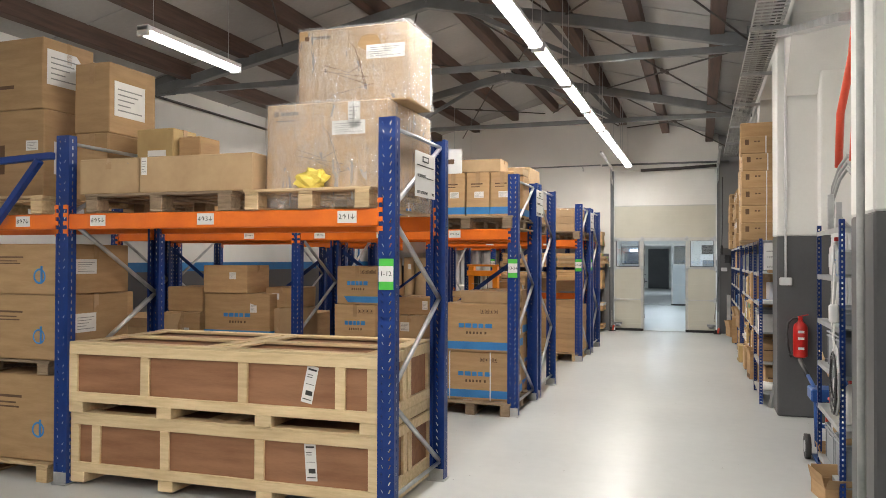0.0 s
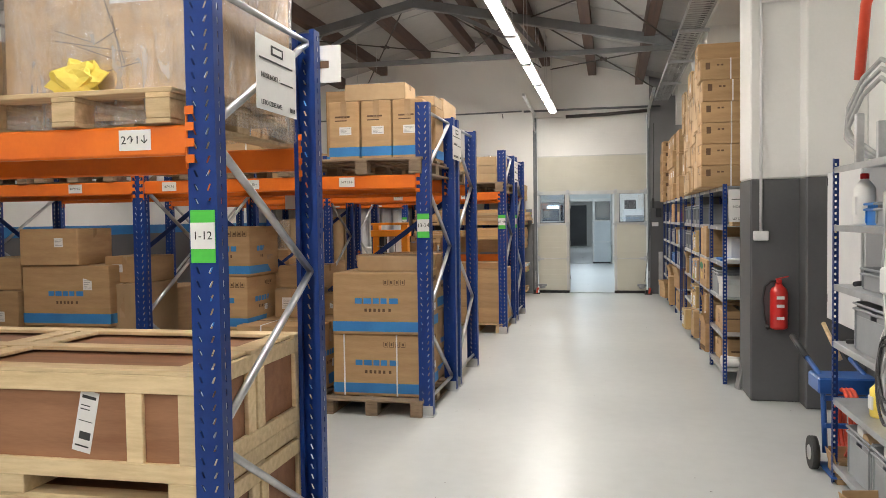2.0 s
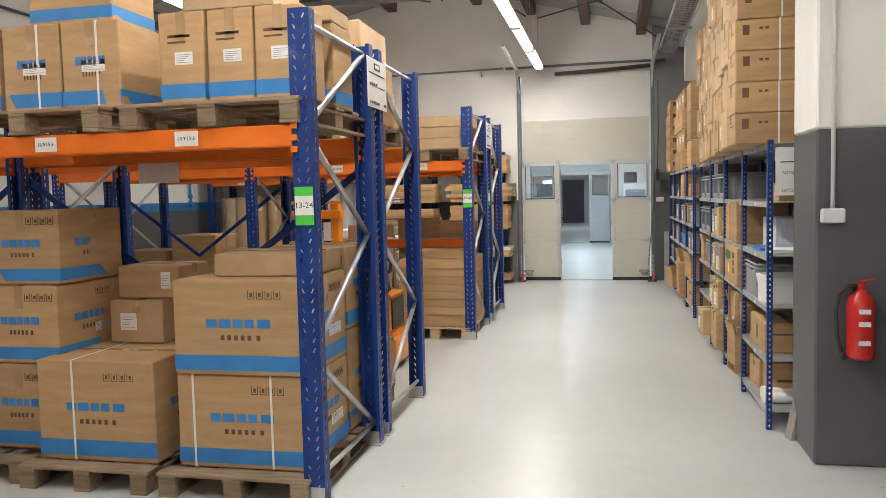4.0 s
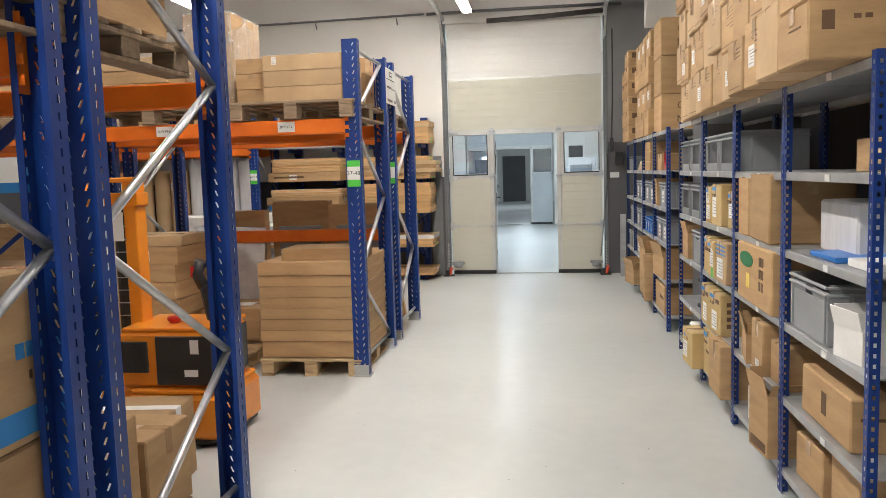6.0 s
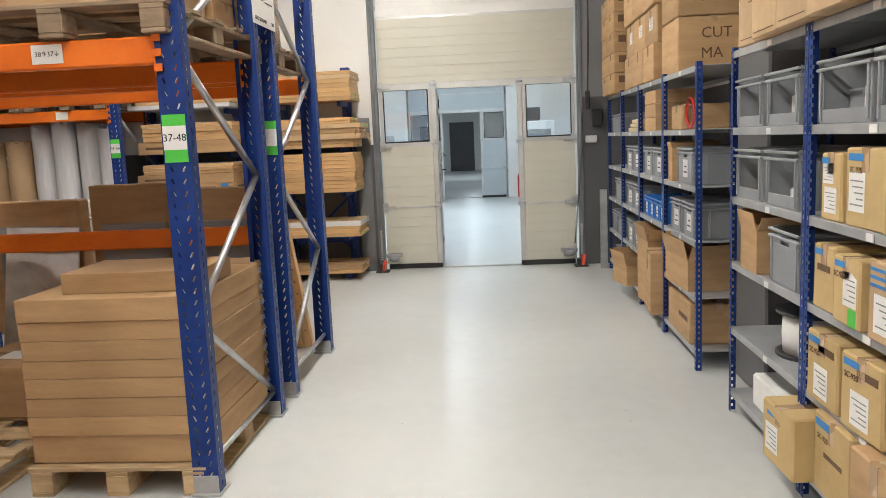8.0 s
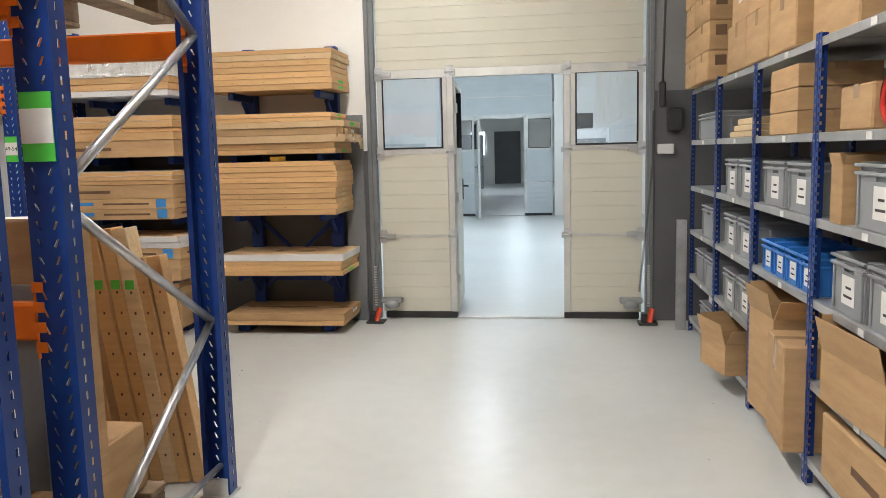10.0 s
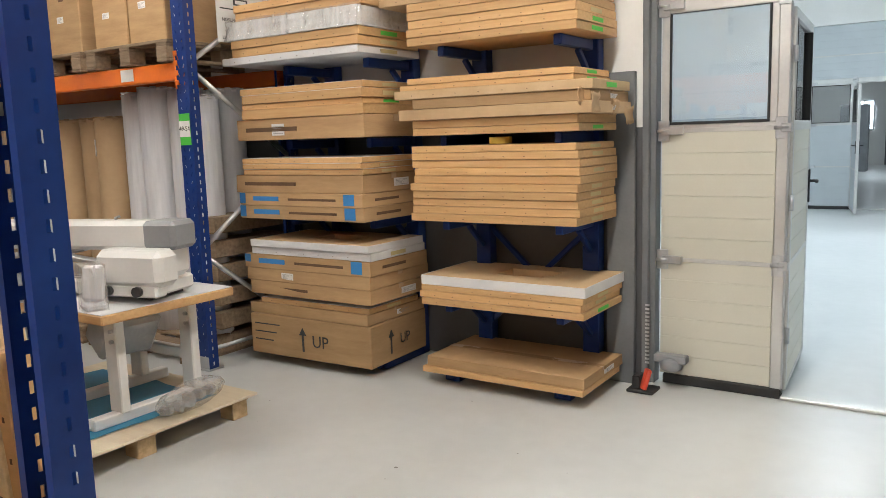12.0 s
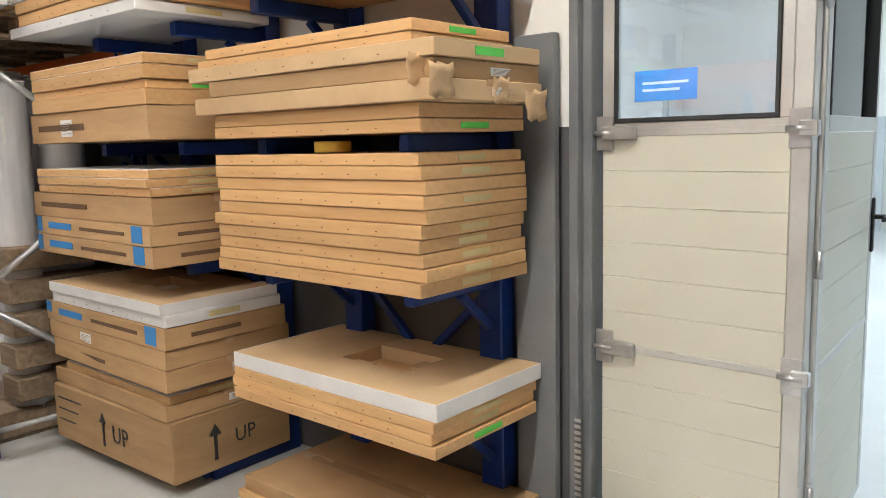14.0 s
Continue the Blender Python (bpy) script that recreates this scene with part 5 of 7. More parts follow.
# coiled cable on the door edge
bm = bmesh.new()
tube(bm, [(0.545 - 0.14 * max(0, k / 380 - 0.3) + 0.009 * math.cos(k * 1.1), YF - 0.1 + 0.009 * math.sin(k * 1.1), 1.7 - k * 0.0038) for k in range(381)], 0.0035, 4)
tagged(part("coiled_cable", bm, M_BLACK, label="black coiled cable hanging beside the door"), category="cable")
opn = empty("door_operator", 0.68, YF - 0.16, 1.5, 0, "dark chain operator and control box on the wall", "door control")
solid("housing", [(-0.1, -0.05, -0.02, 0.06, 0.22, 0.42)], M_BLACK, opn, c=0.012)
bm = bmesh.new()
tube(bm, [(-0.06, 0, 1.9), (-0.06, 0, 1.0), (-0.075, 0, 0.42)], 0.01, 6)
part("chain", bm, M_BLACK, opn)
solid("control_box", [(-0.02, 0.09, 0.06, 0.15, 0.04, 0.22)], M_BLACK, opn, c=0.008)
solid("wall_switch", [(0.59, 0.715, YF - 0.05, YF, 1.36, 1.44)], M_LAMWHITE, label="white switch box on the dark wall", category="switch", c=0.006)
solid("tall_panel", [(-1.97, -1.81, YF - 0.05, YF - 0.02, 0, 1.74)], M_STEELGREY, label="dark grey sheet panel leaning by the door", category="panel", c=0.003)
solid("corner_guard", [(0.70, 0.775, YF - 0.34, YF - 0.3, 0, 0.86)], M_GALV, label="bare metal corner guard standing at the shelf end", category="guard", c=0.003)

# ---- second hall ----
solid("ground", [(-300, 300, -200, 400, -0.6, -0.4)], M_STEELGREY, label="ground outside the building", category="ground", kind="structure", c=0)
d2 = sectional_door("door_2", Y2 + 0.08, D2A + 0.04, D2B - 0.04, (0.05, 0.72, 1.42, 2.1, 2.55, 3.05), O2A, O2B, 2.1, M_DOORGREY, label="grey sectional door with an open wicket in the far hall")
wicket_leaf(O2A, Y2 - 0.02, 0.95, 2.0, -80, M_DOORGREY)
solid("far_doorway", [(-2.6, -1.5, Y3 - 0.05, Y3, 0, 2.2)], M_GREY, label="dark grey double door in the far wall", category="door", kind="structure", c=0.005)
win = empty("window_1", -3.3, Y3 - 0.03, 1.2, 0, "bright window in the far room", "window", kind="structure")
solid("window_frame", [(-0.35, 0.35, -0.03, 0, 0, 0.05), (-0.35, 0.35, -0.03, 0, 1.0, 1.05), (-0.35, -0.3, -0.03, 0, 0.05, 1.0), (0.3, 0.35, -0.03, 0, 0.05, 1.0), (-0.02, 0.02, -0.03, 0, 0.05, 1.0)], M_LAMWHITE, win)
solid("pane", [(-0.3, 0.3, -0.01, 0, 0.05, 1.0)], glow_mat("day_window", (0.75, 0.88, 1.0), 4.0), win, "pane bright with daylight", c=0)
solid("wardrobe", [(-3.5, -2.75, 40.0, 40.6, 0, 2.0)], M_STEELGREY, label="dark grey cupboard in the far room", category="cupboard", c=0.01)
bm = bmesh.new()
lathe(bm, 0.12, Y2 - 0.12, [(0.06, 0.0), (0.065, 0.03), (0.065, 0.5), (0.03, 0.58), (0.03, 0.62)], 12)
tagged(part("fire_extinguisher", bm, M_RED, label="red fire extinguisher in the far hall"), category="extinguisher")
solid("grey_board", [(-5.9, -2.9, Y2 - 0.35, Y2 - 0.3, 0.0, 1.6)], M_DOORGREY, label="grey partition panel standing in the far hall", category="panel", c=0.005)
m2 = empty("display_case", 0.55, 26.4, 0, 0, "white machine cabinet with a dark screen in the far hall", "cabinet")
solid("case", [(-0.4, 0.3, -0.3, 0.3, 0, 1.78)], M_LAMWHITE, m2, c=0.02)
solid("window", [(-0.32, 0.22, -0.31, -0.29, 1.2, 1.6)], M_MGREY, m2, c=0.01)
solid("screen", [(-0.35, 0.0, -0.1, -0.05, 1.79, 2.08)], M_BLACK, m2, c=0.01)
for k in range(3):
    solid("wall_column", [(2.1 + 0.4 * k, 2.25 + 0.4 * k, Y2 - 0.2 - 2 * k, Y2 - 2 * k - 0.01, 0, 4.5)], M_WHITE, label="white pipe casing on the far hall wall", category="column", kind="structure")
banner = empty("banner", -4.43, 24.0, 0, 0, "small blue printed sign on a stand in the far hall", "sign")
solid("sheet", [(-0.38, 0.38, -0.01, 0, 1.81, 2.16)], M_PRINTBLUE, banner, c=0)
for k in range(2):
    solid("printed_line", [(-0.28, 0.28 - 0.1 * k, -0.013, -0.01, 2.0 - 0.08 * k, 2.03 - 0.08 * k)], M_PAPER, banner, c=0)
solid("post", [(-0.03, 0.03, 0.0, 0.04, 0, 1.9)], M_GALV, banner)


# ---- cantilever racks with tabletops ----
def cantilever(x0, x1, yb, levels, arm, name="cantilever_rack"):
    t = empty(name, (x0 + x1) / 2, yb, 0, 0, "dark blue cantilever rack holding stacks of tabletops", "rack", "cantilever racks")
    w = x1 - x0
    for u in (-0.32, 0.32):
        cx = u * w
        solid("column", [(cx - 0.05, cx + 0.05, -0.09, -0.01, 0, 2.3)], M_BLUE, t, c=0.005)
        solid("foot", [(cx - 0.05, cx + 0.05, -arm + 0.02, -0.09, 0, 0.07)], M_BLUE, t, c=0.005)
        for z in levels:
            bm = bmesh.new()
            bar(bm, (cx, -0.09, z - 0.03), (cx, -arm, z - 0.03), 0.045, 0.055, 0.005)
            bar(bm, (cx, -0.09, z - 0.2), (cx, -arm * 0.5, z - 0.06), 0.03, 0.03, 0.004)
            part("arm", bm, M_BLUE, t)
    for za, zb in ((0.25, 0.9), (0.9, 0.25)):
        bm = bmesh.new()
        bar(bm, (-0.32 * w, -0.05, za), (0.32 * w, -0.05, zb), 0.03, 0.03, 0.003)
        part("cross_brace", bm, M_BLUE, t)
    solid("tie", [(-0.32 * w, 0.32 * w, -0.06, -0.03, 0.35, 0.42)], M_BLUE, t, c=0.003)
    return t


BLV = (0.075, 0.475, 0.955, 1.43, 1.92)
cantilever(-2.95, -1.85, YF - 0.01, BLV, 0.5)
cantilever(-4.12, -3.1, YF - 0.01, (0.06, 0.45, 0.94, 1.43, 1.9), 0.5)


def tabletop(x, y, z, w, d, h, mat, rz=0.0, laminate=None, cutout=False, mark=True, label=""):
    """A tabletop blank: a board with edge band, perhaps a laminate face and a machine cutout; x, y is the centre."""
    t = empty("tabletop", x, y, z, rz, label or "sewing machine tabletop blank with a wooden edge", "tabletop", "tabletops")
    if cutout:
        cx0, cx1, cy0, cy1 = -0.12, 0.2, -0.08, 0.12
        boxes = [(-w / 2, cx0, -d / 2, d / 2, 0, h), (cx1, w / 2, -d / 2, d / 2, 0, h), (cx0, cx1, -d / 2, cy0, 0, h), (cx0, cx1, cy1, d / 2, 0, h), (cx0, -0.02, cy0, 0.0, 0, h * 0.5), (0.1, cx1, 0.04, cy1, 0, h * 0.5)]
        solid("board", boxes, mat, t, c=0.001)
        k = 0.004
        solid("edge_band", [(-w / 2 - k, w / 2 + k, -d / 2 - k, -d / 2, 0, h + 0.001), (w / 2, w / 2 + k, -d / 2, d / 2, 0, h + 0.001), (-w / 2 - k, -w / 2, -d / 2, d / 2, 0, h + 0.001)], laminate or M_LAMWHITE, t, c=0.001)
    else:
        solid("board", [(-w / 2, w / 2, -d / 2, d / 2, 0, h)], mat, t, c=0.0025)
        if laminate:
            solid("laminate", [(-w / 2 + 0.003, w / 2 - 0.003, -d / 2 + 0.003, d / 2 - 0.003, h, h + 0.002)], laminate, t, c=0)
    if mark:
        decal(t, "tape_mark", (w, d, h), "e", 0.35, 0.62, 0.25, 0.75, M_MASK if mark is True else M_GREEN)
        bm = bmesh.new()
        for k in range(7):
            cbox(bm, -w * 0.4 + k * w * 0.12, -w * 0.4 + k * w * 0.12 + 0.006, -d / 2 - 0.0015, -d / 2, h * 0.35, h * 0.42, 0)
        part("bolt_marks", bm, M_CARTDARK, t)
    return t


def stack(xr, yf, z, items):
    """Boards stacked from the bottom; each: width, depth, height, material, kind."""
    for w, d, h, mat, kind in items:
        dx, dy, rz = random.uniform(-0.011, 0.011), random.uniform(-0.009, 0.009), random.uniform(-0.45, 0.45)
        cx, cy = xr - w / 2 + dx, yf + d / 2 + dy
        if kind == "box":
            carton(cx, cy, z, w, d, h - 0.002, rz, mat, tape=True, band=False, labels=(("s", 0.3, 0.4, 0.2, 0.75),) if h > 0.07 and random.random() < 0.5 else (("e", 0.5, 0.75, 0.25, 0.7),), print_rows=(("s", 0.08, 0.5, 0.4, 0.6),) if random.random() < 0.5 else (), label="flat tabletop carton of brown cardboard", group="tabletop cartons")
        elif kind == "blue":
            c = carton(cx, cy, z, w, d, h - 0.002, rz, mat, tape=False, print_rows=(("s", 0.42, 0.8, 0.42, 0.6), ("e", 0.2, 0.6, 0.4, 0.6)), label="flat tabletop carton with blue corner print", group="tabletop cartons")
            for f, a, b in (("s", 0.0, 0.05), ("s", 0.86, 0.94), ("s", 0.12, 0.34)):
                decal(c, "printed_band", (w, d, h), f, a, b, 0.12 if b - a < 0.1 else 0.35, 0.95 if b - a < 0.1 else 0.7, M_PRINTBLUE)
        elif kind == "cut":
            tabletop(cx, cy, z, w, d, h - 0.002, mat, rz, M_LAMWHITE, True, False, "white-edged tabletop with a machine cutout")
        elif kind == "lam":
            tabletop(cx, cy, z, w, d, h - 0.003, mat, rz, M_LAMWHITE, False, True, "white laminate tabletop with a wooden edge")
        else:
            tabletop(cx, cy, z, w, d, h - 0.002, mat, rz, None, False, random.choice(("green", True, True, False)))
        z += h
    return z


W, C, C2, L = M_WOOD, M_CARTON, M_CARTON2, M_LAMWHITE
stack(-1.88, 17.0, 0.075, [(1.0, 0.52, 0.035, W, ""), (0.98, 0.54, 0.06, C, "box")])
stack(-1.88, 17.0, 0.475, [(1.0, 0.53, 0.04, W, ""), (1.0, 0.53, 0.04, W, ""), (1.0, 0.53, 0.035, W, ""), (1.0, 0.54, 0.055, M_MDF, "cut")])
stack(-1.9, 17.0, 0.955, [(1.02, 0.53, 0.045, W, "")] + [(1.02 - 0.01 * (k % 3), 0.5 + 0.01 * (k % 2), 0.042, W, "") for k in range(8)] + [(1.0, 0.5, 0.038, W, "")])
zw = stack(-1.9, 17.0, 1.43, [(1.0, 0.5, 0.04, W, ""), (1.0, 0.5, 0.045, W, "")])
zw = stack(-1.81, 16.97, zw, [(1.16, 0.5, 0.06, C2, "box"), (1.05, 0.5, 0.055, C, "box"), (1.18, 0.5, 0.05, M_MDF, "")])
stack(-1.92, 17.0, zw, [(1.05, 0.48, 0.03, W, ""), (1.0, 0.46, 0.035, W, "")])
# torn wrapping at the corner of the cartons
for k, (px, py, pz2, r) in enumerate(((-1.8, 16.98, 1.57, 0.05), (-1.8, 17.25, 1.55, 0.04), (-1.86, 16.96, 1.6, 0.045), (-1.795, 17.42, 1.51, 0.05))):
    bm = bmesh.new()
    g = [[bm.verts.new((0.02 * noise.noise(Vector((i * 0.9, j * 0.9, k * 5.1))) + 0.004 * (j % 2), (i - 2) * r * 0.5 + 0.01 * noise.noise(Vector((j, i, k))), (j - 2) * r * 0.45 - 0.01 * (i % 2))) for i in range(5)] for j in range(5)]
    for j in range(4):
        for i in range(4):
            bm.faces.new((g[j][i], g[j][i + 1], g[j + 1][i + 1], g[j + 1][i])).smooth = True
    scrap = tagged(part("torn_wrapping", bm, M_CARTON2, label="torn scrap of brown wrapping on a carton edge"), category="wrapping", group="torn wrapping")
    scrap.location = (px, py, pz2)
    sm = scrap.modifiers.new("thickness", "SOLIDIFY")
    sm.thickness = 0.002
stack(-1.9, 17.0, 1.92, [(1.02, 0.52, 0.045, W, ""), (1.02, 0.52, 0.045, W, ""), (1.0, 0.52, 0.045, W, ""), (1.0, 0.52, 0.045, W, ""), (1.0, 0.5, 0.045, W, ""), (1.2, 0.54, 0.045, M_MDF, ""), (1.05, 0.5, 0.035, W, "")])
upbox = carton(-3.68, 17.18, 0.062, 0.98, 0.6, 0.26, 2, C, tape=False, label="long cardboard box marked UP with an arrow")
text_part("printed_word", "UP", 0.11, M_INK, upbox, pose(0.1, -0.3045, 0.12, 90, 0, 0))
text_part("printed_word", "UP", 0.09, M_INK, upbox, pose(0.494, 0.05, 0.12, 90, 0, 90))
for face, m in (("arrow", pose(-0.04, -0.3045, 0.12, 90, 0, 0)), ("arrow", pose(0.494, -0.1, 0.12, 90, 0, 90))):
    bm = bmesh.new()
    cbox(bm, -0.008, 0.008, -0.07, 0.04, -0.0006, 0.0006, 0)
    vs = [bm.verts.new(q) for q in ((-0.03, 0.035, 0.0007), (0.03, 0.035, 0.0007), (0, 0.085, 0.0007))]
    bm.faces.new(vs)
    part("printed_arrow", bm, M_INK, upbox).matrix_basis = m
for k in range(3):
    decal(upbox, "handwriting", (0.98, 0.6, 0.26), "s", 0.04, 0.26 - 0.03 * k, 0.75 - 0.2 * k, 0.78 - 0.2 * k, M_INK)
stack(-3.2, 16.9, 0.325, [(0.98, 0.58, 0.07, C, "box"), (0.9, 0.5, 0.035, W, "lam")])
stack(-3.15, 16.88, 0.455, [(1.0, 0.6, 0.09, C, "box"), (1.02, 0.6, 0.08, C, "box"), (1.04, 0.58, 0.09, C, "blue"), (0.98, 0.55, 0.05, L, "lam"), (0.96, 0.55, 0.045, M_MDF, "cut")])
stack(-3.18, 16.88, 0.945, [(1.02, 0.6, 0.085, C, "blue"), (1.02, 0.58, 0.08, C, "blue"), (1.05, 0.6, 0.11, C, "box"), (0.98, 0.5, 0.035, W, "lam"), (0.98, 0.5, 0.035, W, "lam"), (0.98, 0.5, 0.035, W, "lam")])
stack(-3.15, 16.88, 1.435, [(1.05, 0.6, 0.13, C, "box"), (0.98, 0.55, 0.06, W, ""), (0.98, 0.55, 0.035, W, ""), (0.98, 0.55, 0.055, W, "lam"), (1.0, 0.52, 0.04, W, "lam")])
zt = stack(-3.15, 16.86, 1.905, [(1.1, 0.6, 0.045, L, "lam"), (1.02, 0.58, 0.05, W, ""), (1.02, 0.58, 0.05, W, "")])
sleeve = carton(-3.66, 17.15, zt, 1.05, 0.6, 0.11, 0, L, tape=False, label="white boards wrapped in shiny film")
film_wrap(sleeve, 1.05, 0.6, 0.11, 44, 0.0)
stack(-3.12, 16.86, zt + 0.115, [(1.0, 0.55, 0.05, W, ""), (1.0, 0.55, 0.045, W, "")])
bm = bmesh.new()
lathe(bm, -2.4, 17.12, [(0.048, 1.376), (0.06, 1.376), (0.062, 1.38), (0.062, 1.408), (0.06, 1.412), (0.046, 1.412)], 20)
tagged(part("tape_roll", bm, M_YELLOW, label="roll of yellow tape on the tabletops"), category="tape")


# ---- rolls behind the last rack row ----
def fabric_roll(x, y, r, h, mat, top=None, lean=0.0, z=0.13):
    t = empty("fabric_roll", x, y, z, random.uniform(0, 360), "tall roll of %s standing upright" % ("white fabric" if mat is M_FABRIC else "brown paper"), "roll", "fabric rolls")
    bm = bmesh.new()
    seg = 18
    rows = []
    for j in range(7):
        f = j / 6
        rows.append([bm.verts.new(((r * (1 + 0.05 * noise.noise(Vector((k * 1.3 + x * 9, f * 3, y))))) * math.cos(2 * math.pi * k / seg) + lean * f, (r * (1 + 0.05 * noise.noise(Vector((k * 1.3, f * 3, x * 7))))) * math.sin(2 * math.pi * k / seg), h * f)) for k in range(seg)])
    for ra, rb in zip(rows, rows[1:]):
        for k in range(seg):
            bm.faces.new((ra[k], ra[(k + 1) % seg], rb[(k + 1) % seg], rb[k])).smooth = True
    bm.faces.new(rows[0][::-1]), bm.faces.new(rows[-1])
    part("roll_body", bm, mat, t)
    bm = bmesh.new()
    for k in range(seg):
        a = 2 * math.pi * k / seg
        bar(bm, (lean + r * 0.5 * math.cos(a), r * 0.5 * math.sin(a), h + 0.008), (lean + r * 1.02 * math.cos(a), r * 1.02 * math.sin(a), h + 0.008 - 0.02 * (k % 2)), 0.035, 0.008, 0.001)
    part("crimped_end", bm, M_PAPER if mat is M_FABRIC else M_CARTON2, t)
    decal(t, "paper_label", (r * 1.4, r * 1.96, h), "s", 0.4, 0.75, 0.82, 0.9, M_PAPER)
    return t


for k, (x, r, h, m) in enumerate(((-4.52, 0.1, 1.6, M_FABRIC), (-4.75, 0.12, 1.66, M_FABRIC), (-5.0, 0.12, 1.68, M_FABRIC), (-5.26, 0.12, 1.66, M_FABRIC), (-5.52, 0.13, 1.5, M_CARTON2), (-5.8, 0.12, 1.5, M_CARTON2), (-6.1, 0.15, 1.5, M_CARTON2), (-6.42, 0.14, 1.5, M_CARTON2), (-6.75, 0.14, 1.48, M_CARTON2))):
    fabric_roll(x, 16.9 + 0.05 * (k % 2), r, h, m)
for x in (-4.62, -4.86, -5.12):
    fabric_roll(x, 17.2, 0.11, 1.66, M_FABRIC)
wrapped = fabric_roll(-6.98, 16.88, 0.16, 1.46, M_CARTON2)
film_wrap(wrapped, 0.36, 0.36, 1.46, 51, 0.0)
for x in (-5.0, -6.2):
    pallet(x, 17.0, 0, 1.15, 0.86, M_PALLETOLD)
solid("leaning_pallet_side", [(-4.62, -4.42, 16.7, 17.3, 0.02, 0.15)], M_PALLETOLD, label="dark timber offcut beside the rack", category="timber", c=0.005)
for k in range(5):
    solid("old_plank", [(-4.55, -4.35, 16.78, 17.4, 0.2 + 0.16 * k, 0.31 + 0.16 * k)], M_PALLETOLD, label="rough plank of a pallet standing on edge", category="plank", group="old planks", c=0.005)
for x, w in ((-4.75, 0.75), (-5.65, 0.8), (-6.55, 0.8)):
    pallet(x, 16.98, ZB, 0.85, 0.95, M_PALLETOLD)
    for j in range(2):
        cc = carton(x - w / 4 + j * w / 2, 16.9, ZB + 0.13, w / 2 - 0.02, 0.7, 0.62 + 0.08 * j, print_rows=(("s", 0.4, 0.8, 0.5, 0.54), ("s", 0.45, 0.6, 0.65, 0.7)), labels=(("s", 0.3, 0.5, 0.3, 0.36),))
        if x < -6:
            film_wrap(cc, w / 2 - 0.02, 0.7, 0.62, 61 + j, 0.02)
bm = bmesh.new()
tube(bm, [(XL + 0.05, 16.3, 4.2), (XL + 0.05, 16.3, 1.75), (XL + 0.05, 16.3, 1.45)], 0.022, 8)
for z in (1.85, 1.62, 1.5):
    tube(bm, [(XL + 0.05, 16.3, z), (XL + 0.05, 16.3, z + 0.06)], 0.04, 8)
tagged(part("air_pipe", bm, M_PRINTBLUE, label="blue compressed air pipe with a valve on the wall"), category="pipe")


# ---- electric stacker parked between the rack rows ----
trk = empty("electric_stacker", -2.41, 10.55, 0, 0, "orange electric pallet stacker with black panels, parked", "stacker")
bm = bmesh.new()
cbox(bm, -0.22, 0.36, -0.26, 0.3, 0.04, 0.30, 0.025)
cbox(bm, -0.2, 0.34, -0.24, 0.28, 0.30, 0.33, 0.012)
part("drive_cover", bm, M_TRUCK, trk)
solid("skirt", [(-0.2, 0.34, -0.25, 0.28, 0.02, 0.05)], M_BLACK, trk, c=0.01)
solid("body", [(-0.28, 0.3, -0.2, 0.26, 0.33, 0.65)], M_TRUCK, trk, c=0.02)
solid("side_panel", [(-0.05, 0.285, -0.215, -0.199, 0.35, 0.63)], M_BLACK, trk, "black plastic side panel", c=0.006)
solid("end_panel", [(0.299, 0.312, -0.16, 0.24, 0.36, 0.63)], M_BLACK, trk, c=0.006)
solid("battery_pocket", [(-0.26, -0.1, -0.215, -0.199, 0.42, 0.6)], M_BLACK, trk, c=0.006)
solid("top_cover", [(-0.26, 0.31, -0.19, 0.25, 0.65, 0.675)], M_TRUCK, trk, c=0.01)
solid("sticker", [(0.16, 0.21, -0.218, -0.2155, 0.53, 0.61)], M_PAPER, trk, c=0)
solid("sticker", [(0.12, 0.2, -0.218, -0.2155, 0.4, 0.44)], M_PAPER, trk, c=0)
bm = bmesh.new()
lathe(bm, -0.02, -0.02, [(0.03, 0.675), (0.045, 0.695), (0.04, 0.71), (0.015, 0.715)], 14)
part("stop_button", bm, M_RED, trk, "red stop button")
for x in (-0.62, -0.26):
    solid("mast_channel", [(x - 0.04, x + 0.04, -0.02, 0.1, 0.05, 1.5)], M_TRUCK, trk, c=0.006)
    solid("inner_mast", [(x - 0.03 + 0.07 * (1 if x < -0.4 else -1), x + 0.03 + 0.07 * (1 if x < -0.4 else -1), 0.0, 0.08, 0.1, 1.42)], M_BLACK, trk, c=0.005)
solid("mast_head", [(-0.68, -0.2, -0.03, 0.1, 1.36, 1.44), (-0.68, -0.2, -0.03, 0.0, 1.5, 1.53)], M_TRUCK, trk, c=0.006)
solid("mast_foot", [(-0.68, -0.2, -0.1, 0.14, 0.05, 0.3)], M_TRUCK, trk, c=0.01)
bm = bmesh.new()
tube(bm, [(-0.44, 0.05, 0.2), (-0.44, 0.05, 1.36)], 0.03, 10)
part("lift_cylinder", bm, M_GALV, trk)
for x in (-0.5, -0.38):
    bm = bmesh.new()
    tube(bm, [(x, 0.03, 0.25), (x, 0.03, 1.36)], 0.008, 6)
    part("lift_chain", bm, M_RODDARK, trk)
for k in range(8):
    bm = bmesh.new()
    tube(bm, [(-0.6, -0.035, 0.72 + k * 0.075), (-0.28, -0.035, 0.72 + k * 0.075)], 0.003, 5)
    part("guard_wire", bm, M_GALV, trk)
solid("tag", [(-0.36, -0.29, -0.045, -0.042, 1.16, 1.33)], M_PAPER, trk, "white hanging inspection tag", c=0)
